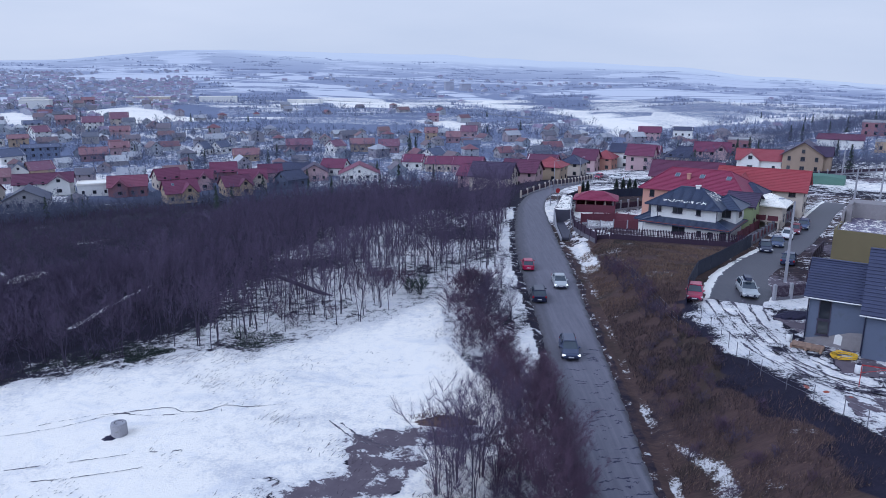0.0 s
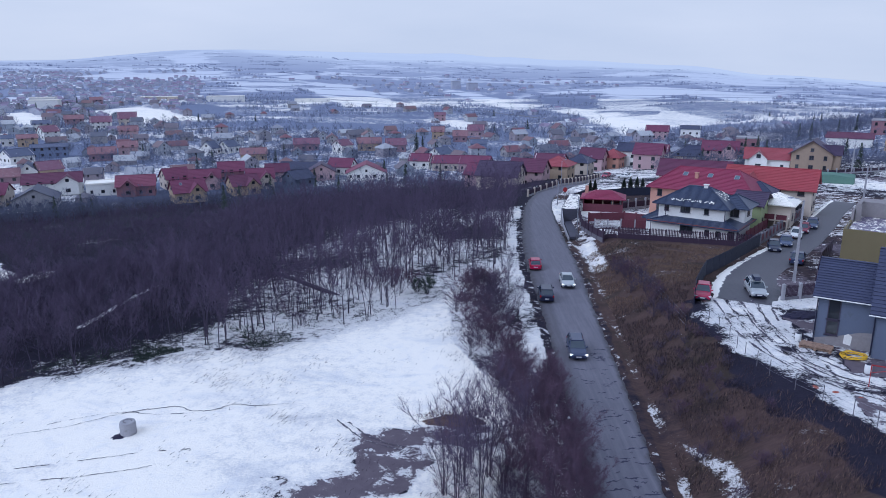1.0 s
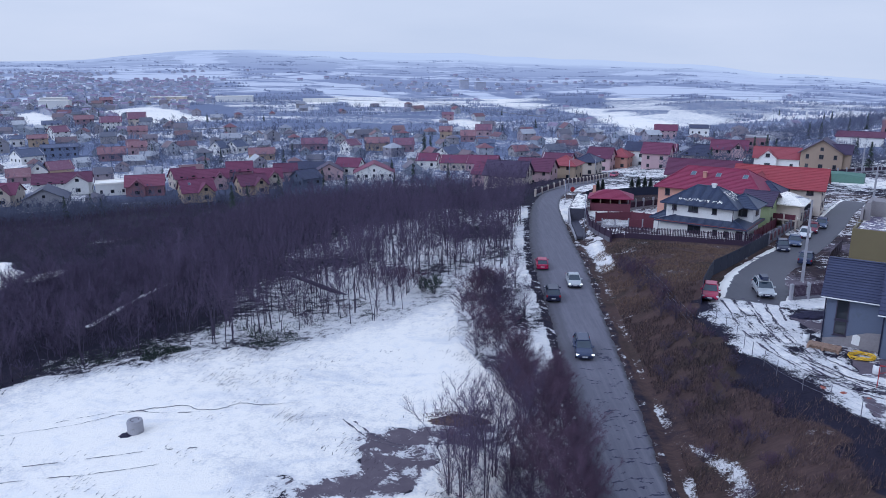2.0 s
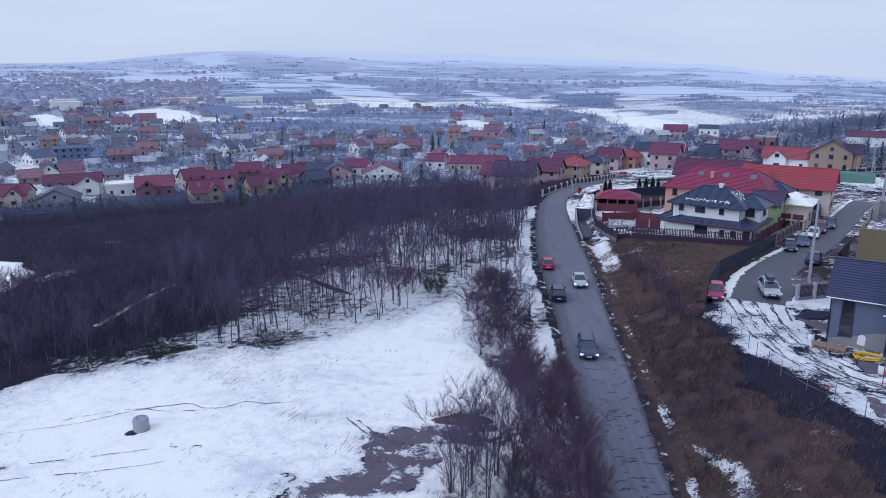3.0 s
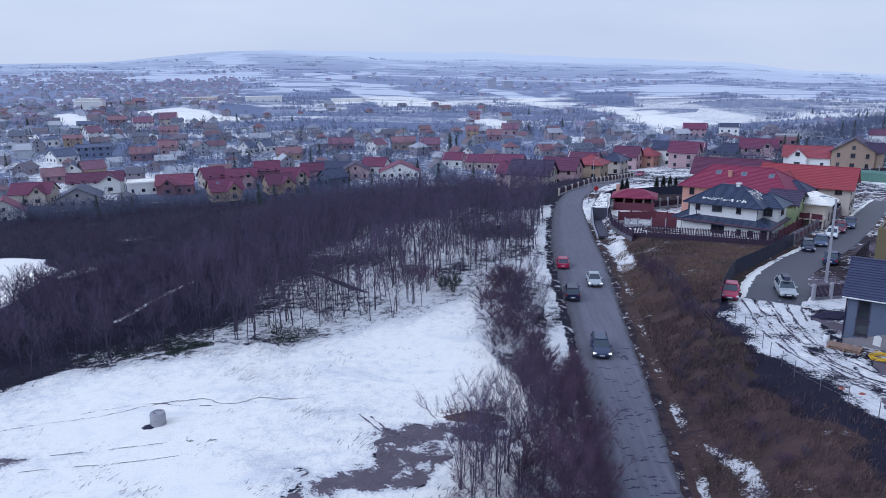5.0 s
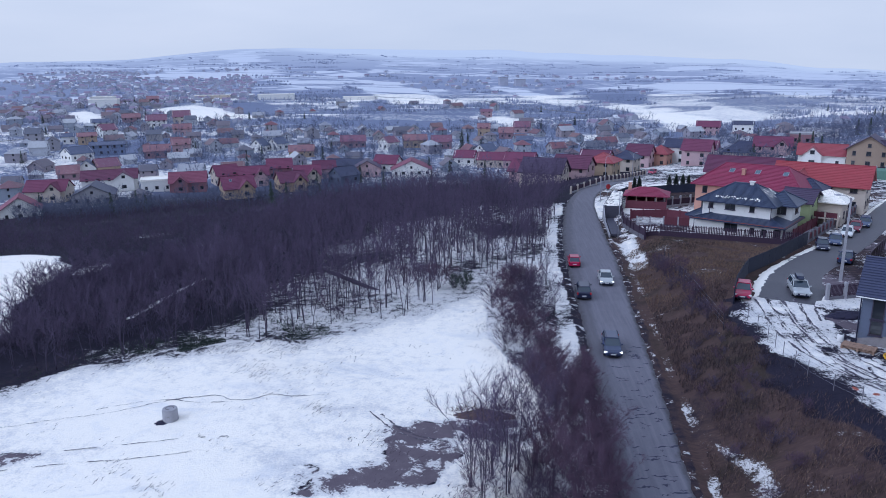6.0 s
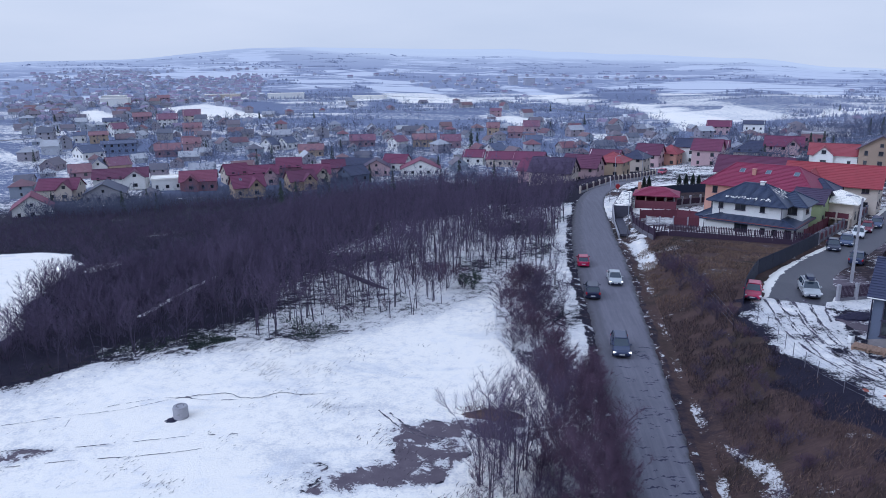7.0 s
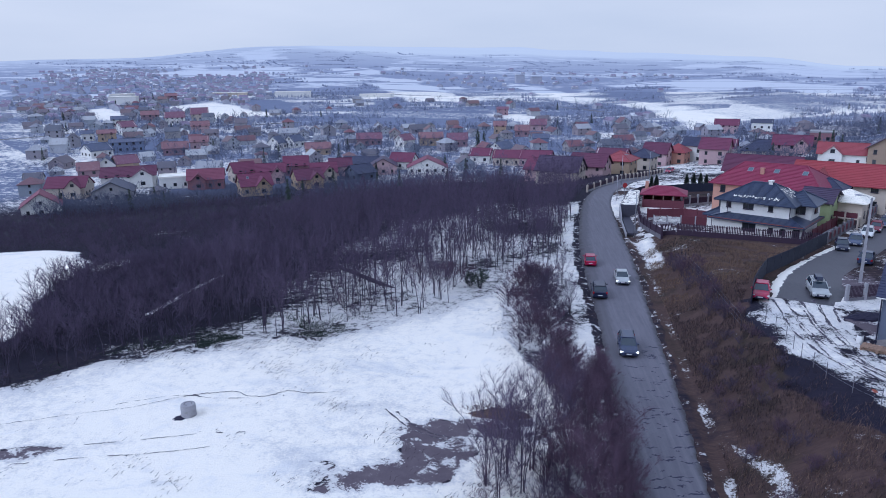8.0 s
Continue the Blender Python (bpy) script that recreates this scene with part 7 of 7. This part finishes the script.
thuja.matrix_basis = pose(32.0, 160.5, ground_z(32.0, 160.5))
for x, y, k in ((33.2, 161.2, 1.05), (40.0, 162.0, 1.1), (41.6, 162.4, 1.15), (43.2, 162.8, 1.15), (44.6, 163.2, 1.05)):
    plant(thuja, x, y, 40 * k, k)

# low growth under the trees and on the far slope
M["low_twig"] = surface("low_twig", (0.082, 0.060, 0.078), 0.9, var=0.35, scale=0.8, bump=0)
TUFT = [tree_arrays(160 + k, 1.0 + 0.3 * k, 10, 90, 1.0, 0.9, 5, 0.014, 0, 0.018, 0.1) for k in range(4)]
rnd = random.Random(31)
under = []
for _ in range(9000):
    x, y = rnd.uniform(-150, 12), rnd.uniform(45, 228)
    r = math.hypot(x, y)
    e = float(wood_edge(x))
    if y < e or x > road_x(y) - road_half(y) - 1.2 or x < -0.85 * y - 14 or r > 236 or r > 186 and (x > -20 or rnd.random() < 0.35):
        continue
    if float(open_glade(x, y)) > 0.4 or y < e + 9 and rnd.random() < 0.75:
        continue
    dense = 0.95 if x < -32 or r > 155 else 0.62 if y > e + 15 else 0.40
    if rnd.random() > dense:
        continue
    under.append((x, y, ground_z(x, y) - 0.05, rnd.uniform(0, 6.28), rnd.uniform(0.6, 1.7) * (0.75 if r > 125 or x > -32 else 1.2), rnd.randrange(4)))
for _ in range(200):
    y = rnd.uniform(158, 192)
    x = float(road_x(y)) - float(road_half(y)) - rnd.uniform(4.0, 16.0)
    if all((x - a) ** 2 + (y - b) ** 2 > 42 for a, b, c in taken):
        under.append((x, y, ground_z(x, y) - 0.05, rnd.uniform(0, 6.28), rnd.uniform(0.5, 1.2), rnd.randrange(4)))
scatter("undergrowth", TUFT, under, [M["low_twig"], M["low_twig"]], "brown bramble undergrowth below the trees", "undergrowth")


def blades(name, spots, mat, label, h0, h1, w, lean=0.6, seed=1, heading=None):
    """Loose blades of grass as one sheet of stuff."""
    rs = np.random.RandomState(seed)
    n = len(spots)
    p = np.asarray(spots, float)
    a, ln = rs.uniform(0, 6.28, n) if heading is None else rs.normal(heading, 0.35, n), rs.uniform(h0, h1, n)
    le = rs.uniform(0.2 if heading is None else 0.9, lean, n)
    d = np.stack([np.cos(a) * le, np.sin(a) * le - (0.25 if heading is None else 0.0), np.sqrt(np.maximum(0.05, 1 - le ** 2))], -1) * ln[:, None]
    side = np.stack([-np.sin(a), np.cos(a), np.zeros(n)], -1) * w
    v = np.stack([p - side, p + side, p + d], 1).reshape(-1, 3)
    ob = new(name, tri_mesh(name, v, np.arange(3 * n).reshape(-1, 3), [mat]))
    return tagged(ob, label, "grass", kind="stuff")


rs = np.random.RandomState(41)
gx, gy = rs.uniform(15, 44, 190000), rs.uniform(38, 111, 190000)
top_edge = np.interp(gy, [38, 44, 50, 54, 60, 68, 73, 82, 92, 104], [31.5, 29.4, 27.1, 26.0, 24.7, 24.4, 25.4, 29.5, 36.5, 44])
low_edge = road_x(gy) + road_half(gy) + 1.6
clump = bumps(gx, gy, 0.9, 3) + 0.6 * bumps(gx, gy, 0.35, 6)
band = np.exp(-((gx - 18.0 - 0.12 * (50 - gy) - 0.5 * np.sin(gy * 0.6)) / 1.2) ** 2) * (gy < 56)
ok = (gx < top_edge) & (gx > low_edge) & (clump > -0.35) & ~((gx > top_edge - np.interp(gy, [38, 44, 50, 56, 62], [5.2, 3.8, 2.4, 1.4, 0.0]) - 0.7 * bumps(gx, gy, 1.4, 6)) & (rs.uniform(0, 1, len(gx)) > 0.25)) & (gy < np.interp(gx, [20, 24, 36, 44], [104, 108, 104, 100])) & (rs.uniform(0, 1, len(gx)) > band * 0.9)
gx, gy = gx[ok], gy[ok]
spots = np.stack([gx, gy, land(gx, gy) - 0.03], -1)
pick = rs.uniform(0, 1, len(gx)) < 0.5 + 0.4 * bumps(gx, gy, 4.0, 2) + 0.5 * smooth01(74, 84, gy)
M["dark_grass"] = surface("dark_grass", (0.032, 0.023, 0.016), 0.9, var=0.4, scale=0.35, bump=0)
M["pale_straw"] = surface("pale_straw", (0.215, 0.145, 0.090), 0.9, var=0.4, scale=0.5, bump=0)
pale = pick & (rs.uniform(0, 1, len(gx)) < 0.16 + 0.62 * smooth01(72, 84, gy) + 0.25 * np.maximum(0, bumps(gx, gy, 3.1, 5)))
blades("pale_grass", spots[pale], M["pale_straw"], "bleached straw among the grass of the bank", 0.2, 0.6, 0.02, 0.8, seed=8)
pick_dry = pick & ~pale
blades("dry_grass", spots[pick_dry], M["dry_grass"], "dry straw-coloured grass on the bank", 0.25, 0.75, 0.016, seed=2)
blades("old_grass", spots[~pick], M["dark_grass"], "matted dark winter grass on the bank", 0.2, 0.6, 0.02, seed=3)
# weeds that poke through the snow of the field
wx, wy = rs.uniform(-60, 8, 60000), rs.uniform(38, 90, 60000)
ok = (wy < wood_edge(wx) - 0.5) & (bumps(wx, wy, 3.7, 4) * 0.55 + 0.65 * bumps(wx, wy, 1.1, 1) + rs.normal(0, 0.26, len(wx)) > 0.74 - 0.12 * smooth01(-14, -40, wx) - 0.75 * np.exp(-((wy - wood_edge(wx)) / 3) ** 2) - 0.3 * np.exp(-((wx - 3) / 4) ** 2))
wx, wy = wx[ok], wy[ok]
blades("weed", np.stack([wx, wy, land(wx, wy) - 0.02], -1), M["dark_grass"], "withered weeds poking through the snow", 0.14, 0.55, 0.030, 0.985, seed=5, heading=0.75)
# green growth at the wood's edge
qx = rs.normal(-28, 7.0, 15000)
qy = wood_edge(qx) + 0.6 + np.abs(rs.normal(0, 4.5, 15000))
ok = (bumps(qx, qy, 1.8, 3) + 0.6 * bumps(qx, qy, 0.7, 5) > 0.05)
M["green_grass"] = surface("green_grass", (0.032, 0.048, 0.022), 0.9, var=0.4, scale=0.5, bump=0)
blades("green_grass", np.stack([qx[ok], qy[ok], land(qx[ok], qy[ok]) - 0.02], -1), M["green_grass"], "dull green grass at the wood's edge", 0.12, 0.35, 0.03, seed=6)


def broken_track(name, line, width, gap, mat, label, seed, lift=0.012, waver=0.16):
    """A rut or footpath: uneven dark strips with gaps, draped on the ground."""
    rs = np.random.RandomState(seed)
    pts = np.array(line, float)
    s = np.concatenate([[0], np.cumsum(np.hypot(*np.diff(pts, axis=0).T))])
    t = np.arange(0, s[-1], 0.18)
    ker = np.hanning(15)
    ker /= ker.sum()

    def ease(v):
        return np.convolve(np.pad(v, 7, "edge"), ker, "valid")
    cx, cy = ease(np.interp(t, s, pts[:, 0])), ease(np.interp(t, s, pts[:, 1]))
    tx, ty = np.gradient(cx), np.gradient(cy)
    ln = np.hypot(tx, ty) + 1e-9
    nx, ny = -ty / ln, tx / ln
    wob = ease(rs.normal(0, 1, len(t))) * (width * 0.6 + waver) + rs.normal(0, 0.035, len(t))
    w = width * np.clip(0.5 + 0.9 * ease(rs.normal(0, 1, len(t))) + rs.uniform(-0.35, 0.35, len(t)), 0.06, 1.3)
    on = ease(rs.normal(0, 1, len(t))) > gap
    v, f = [], []
    x1, y1, x2, y2 = cx + nx * (wob + w), cy + ny * (wob + w), cx + nx * (wob - w), cy + ny * (wob - w)
    z1, z2, zc = cut(x1, y1), cut(x2, y2), cut(cx, cy)
    zz = np.maximum(np.maximum(z1, z2), zc) + lift + 0.02
    for k in range(len(t)):
        v += [(x1[k], y1[k], zz[k]), (x2[k], y2[k], zz[k])]
        if k and on[k] and on[k - 1]:
            f.append((2 * k - 2, 2 * k - 1, 2 * k + 1, 2 * k))
    ob = new(name, mesh_of(name, v, f, mat))
    return tagged(ob, label, "track", kind="stuff")


M["rut"] = surface("rut", (0.062, 0.050, 0.054), 0.7, var=0.35, scale=1.5, fine=9, bump=0.2, stain=(0.40, 0.39, 0.40), stain_at=(0.55, 0.62))
for k, (line, w, gap) in enumerate((
        ([(-48, 45.0), (-36.4, 48.9), (-34.5, 49.6), (-32.5, 50.1), (-30.5, 50.7), (-28.7, 51.8), (-26.8, 52.9), (-24.7, 53.6), (-22.8, 54.2), (-21.6, 53.2), (-19.8, 53.3), (-18.3, 54.7), (-16.7, 54.3), (-13.4, 55.0)], 0.05, -0.7),
        ([(-32.5, 51.0), (-30.7, 51.9), (-29.1, 52.6), (-26.9, 53.1), (-24.0, 52.6), (-20.0, 53.0)], 0.06, -0.2),
        ([(-42, 42.0), (-36.2, 44.1), (-30.3, 44.9), (-26.0, 45.8), (-22.5, 46.9), (-18.9, 47.3)], 0.06, -0.3),
        ([(-36, 41.6), (-30.0, 43.0), (-26.0, 43.6), (-21.0, 45.0)], 0.05, -0.15),
        ([(-9.4, 52.6), (-7.6, 50.4), (-6.0, 49.0), (-3.2, 48.0)], 0.10, -0.4),
        ([(-8.4, 52.3), (-6.6, 50.2), (-5.0, 49.0), (-2.4, 48.4)], 0.09, -0.4),
        ([(-2.0, 50.2), (1.5, 51.0), (4.0, 52.4), (6.5, 53.0)], 0.16, -0.6),
        ([(-2.4, 49.0), (1.5, 49.6), (4.4, 51.0), (7.0, 51.8)], 0.16, -0.6))):
    broken_track("footpath" if k < 4 else "tyre_track", line, w, gap, M["rut"], "dark trodden line across the snowy field" if k < 4 else "muddy tyre tracks in the snow", 70 + k, waver=0.06)
ends = [((29.0, 73.0), (27.6, 64.3), (27.9, 58.7), (29.5, 53.9), (31.4, 50.7), (35.0, 47.5)), ((31.6, 73.0), (30.3, 64.3), (29.8, 56.2), (31.1, 51.7), (34.1, 49.6), (39.0, 47.0)),
        ((33.0, 71.5), (31.2, 64.0), (30.8, 57.0), (32.2, 53.0), (36.0, 51.0), (41.0, 49.0)), ((30.2, 73.0), (28.9, 65.0), (28.6, 58.0), (30.2, 53.4), (33.0, 50.4), (38.0, 47.8))]
for k, line in enumerate(ends):
    for off in (-0.72, 0.72):
        pts = [(x + off * 0.92 + 0.1 * math.sin(j + k), y + off * 0.35) for j, (x, y) in enumerate(line)]
        broken_track("tyre_track", pts, 0.15, -0.45, M["rut"], "muddy tyre tracks curving over the snowy terrace", 90 + 2 * k + int(off > 0), waver=0.03)

# cracks and patches in the road
M["crack"] = surface("crack", (0.036, 0.035, 0.046), 0.9, var=0.3, scale=3, bump=0.2)
rnd = random.Random(51)


def road_z(x, y):
    return float(land(road_x(y), y)) + 0.02 - 0.05 * abs((x - float(road_x(y))) / float(road_half(y))) ** 3


for _ in range(105):
    y = 38.5 + 30 * rnd.random() ** 1.3
    c = float(road_x(y)) + rnd.uniform(-0.9, 2.4)
    ln = rnd.uniform(0.2, 1.0) * rnd.uniform(0.4, 1.9)
    tilt = rnd.uniform(-0.5, 0.5)
    v, f, n = [], [], 9
    for k in range(n):
        u = c - ln / 2 + ln * k / (n - 1)
        yy = y + tilt * (u - c) + rnd.uniform(-0.10, 0.10)
        w = (0.02 + 0.13 * rnd.random() ** 1.5) * math.sin(math.pi * (k + 0.3) / n)
        v += [(u, yy - w, road_z(u, yy) + 0.006), (u, yy + w, road_z(u, yy) + 0.006)]
        if k:
            f.append((2 * k - 2, 2 * k, 2 * k + 1, 2 * k - 1))
    tagged(child("crack", mesh_of("crack", v, f, M["crack"]), scene.objects["road"]))

# ---- brush pile and fallen trunk
M["brush"] = surface("brush", (0.105, 0.062, 0.030), 0.9, var=0.5, scale=2.5, bump=0)
M["brush_earth"] = surface("brush_earth", (0.150, 0.098, 0.070), 0.9, var=0.5, scale=3.0, fine=14, bump=0.6, stain=(0.03, 0.024, 0.03), stain_at=(0.5, 0.62))
q = thing("brush_pile", 0.4, 52.6, ground_z(0.4, 52.6), 6, "long pile of cut brush and snow beside the track", "brush pile")
child("branches", tri_mesh("branches", *[np.concatenate(z) for z in zip(*[(TUFT[k % 4][1][0] * np.array([1.1, 0.7, 0.7]) + np.array([-2.4 + 0.4 * k, 0.1 * math.sin(k), 0.1]), TUFT[k % 4][1][1] + sum(len(TUFT[j % 4][1][0]) for j in range(k))) for k in range(13)])], [M["brush"]]), q)
heap("earth_mound", 0.2, 52.8, 2.6, 0.7, 0.8, "brush_earth", "low mound of stony earth and brush beside the track", 12, turn=2)
q = thing("fallen_tree", -21.8, 95.6, ground_z(-21.8, 95.6) + 0.4, math.degrees(math.atan2(-14.3, 15)), "long fallen trunk lying in the wood", "fallen tree")
part("trunk", Build().tube([(-10.0, 0, -0.2), (-4, 0.15, 0.25), (3, -0.1, 0.3), (10.2, 0, 0.0)], [0.14, 0.24, 0.30, 0.34], 7), M["bark"], q)

# ---- trees of the valley
GARDEN = [tree_arrays(200 + k, 4.6 + 0.9 * k, 7, 84, 0.9, 2.4, 1, 0.065, 0, 0.05) for k in range(4)]
CONE = []
rn = random.Random(9)
for k in range(2):
    v, f = [], []
    for _ in range(170):
        hgt = rn.uniform(0.08, 1.0)
        a = rn.uniform(0, 6.28)
        rad = (1 - hgt) * 2.0 + 0.15
        b = Vector((0, 0, 9 * hgt + 0.3))
        q = Vector((math.cos(a) * rad, math.sin(a) * rad, 9 * hgt - 0.4 * rad))
        sd = Vector((-math.sin(a), math.cos(a), 0)) * 0.28
        n = len(v)
        v += [tuple(b), tuple(q + sd), tuple(q - sd)]
        f.append((n, n + 1, n + 2))
    tb = Build().tube([(0, 0, -0.5), (0, 0, 8)], [0.15, 0.04], 4)
    CONE.append([(np.array(tb.v), np.array([(q[0], q[i], q[i + 1]) for q in tb.f for i in range(1, len(q) - 1)])), (np.array(v), np.array(f))])
rnd = random.Random(61)
gard, cones = [], []
rs = np.random.RandomState(61)
ta, tr = np.radians(rs.uniform(-36, 33, 24000)), 215 * (900 / 215) ** rs.uniform(0, 1, 24000)
tx_, ty_ = tr * np.sin(ta), tr * np.cos(ta)
keep_p = np.where(cover(tx_, ty_)[0] < 0.42, 1.0, np.where(cover(tx_, ty_)[0] < 0.66, 0.5, 0.0)) * (0.35 + 0.65 * (bumps(tx_, ty_, 35, 3) > -0.15))
heights = land(tx_, ty_)
for corners, amount in FIELDS:
    keep_p = np.where(inside(tx_, ty_, corners) > -2, keep_p * (0.0 if amount > 0.5 else 0.12), keep_p)
keep_p = keep_p * np.where((tr > 480) & (np.degrees(ta) > -20), 0.35, 1.0)
houses_xy = np.array([(q[0], q[1]) for q in taken])
for x, y, r, az, kp, z in zip(tx_.tolist(), ty_.tolist(), tr.tolist(), np.degrees(ta).tolist(), keep_p.tolist(), heights.tolist()):
    if len(gard) >= 5000 or rnd.random() > kp:
        continue
    if x > -5 and r < 275 and not (az > 16 and r > 240) or -2 < az < 8 and r < 275:
        continue
    if ((houses_xy[:, 0] - x) ** 2 + (houses_xy[:, 1] - y) ** 2).min() < 36:
        continue
    if rnd.random() < 0.012:
        cones.append((x, y, z, rnd.uniform(0, 6), rnd.uniform(0.5, 0.9), rnd.randrange(2)))
    else:
        gard.append((x, y, z - 0.1, rnd.uniform(0, 6.28), rnd.uniform(0.5, 1.15) * (1.0 if r > 300 else 0.8), rnd.randrange(4)))
for _ in range(240):
    az, r = rnd.uniform(17, 34), rnd.uniform(300, 470)
    x, y = r * math.sin(radians(az)), r * math.cos(radians(az))
    if all((x - a) ** 2 + (y - b) ** 2 > 100 for a, b, c in taken):
        gard.append((x, y, ground_z(x, y) - 0.1, rnd.uniform(0, 6.28), rnd.uniform(0.6, 1.3), rnd.randrange(4)))
cones += [(-17.0, 362.0, ground_z(-17.0, 362), 0, 1.1, 0), (-14.0, 364.0, ground_z(-14, 364), 1, 0.9, 1)]
# haze of the valley put into the twig colour, a grey-blue
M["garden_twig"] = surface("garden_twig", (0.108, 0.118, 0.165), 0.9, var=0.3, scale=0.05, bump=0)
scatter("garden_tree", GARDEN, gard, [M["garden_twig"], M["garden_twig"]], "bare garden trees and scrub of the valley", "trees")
scatter("conifer", CONE, cones, [M["bark"], M["evergreen"]], "dark conifers between the houses", "trees")

# ---- hedgerows and tree lines of the far fields
rnd = random.Random(77)
CLUMP = []
for k in range(4):
    rn = random.Random(300 + k)
    v, f = [], []
    for _ in range(9):
        a = rn.uniform(0, 6.28)
        h, w = rn.uniform(3, 7), rn.uniform(0.5, 1.3)
        o = Vector((rn.gauss(0, 2.2), rn.gauss(0, 2.2), 0))
        n = len(v)
        v += [tuple(o + Vector((-w * math.cos(a), -w * math.sin(a), -0.5))), tuple(o + Vector((w * math.cos(a), w * math.sin(a), 0.2))), tuple(o + Vector((rn.gauss(0, 0.8), rn.gauss(0, 0.8), h)))]
        f.append((n, n + 1, n + 2))
    CLUMP.append([(np.zeros((0, 3)), np.zeros((0, 3), int)), (np.array(v), np.array(f))])
lines_ = []
while len(lines_) < 7000:
    az, r = radians(rnd.uniform(-35, 33)), 430 * (2300 / 430) ** rnd.random()
    x, y, a = r * math.sin(az), r * math.cos(az), rnd.choice((0.5, 0.5, 2.07, 0.3)) + rnd.gauss(0, 0.12)
    n = rnd.randrange(4, 22)
    if float(cover(np.array([x]), np.array([y]))[0][0]) > 0.7 or r < 900 and in_field(x, y):
        continue
    for k in range(n):
        d = (k + rnd.uniform(-0.4, 0.4)) * 4.6
        lines_.append((x + d * math.cos(a), y + d * math.sin(a), 0, rnd.uniform(0, 6.28), rnd.uniform(0.25, 0.62), rnd.randrange(4)))
zz = land(np.array([q[0] for q in lines_]), np.array([q[1] for q in lines_]))
white_ = cover(np.array([q[0] for q in lines_]), np.array([q[1] for q in lines_]))[0]
lines_ = [(q[0], q[1], float(z), *q[3:]) for q, z, w in zip(lines_, zz, white_) if w < 0.58]
# far trees carry the distance haze in their own pale colour
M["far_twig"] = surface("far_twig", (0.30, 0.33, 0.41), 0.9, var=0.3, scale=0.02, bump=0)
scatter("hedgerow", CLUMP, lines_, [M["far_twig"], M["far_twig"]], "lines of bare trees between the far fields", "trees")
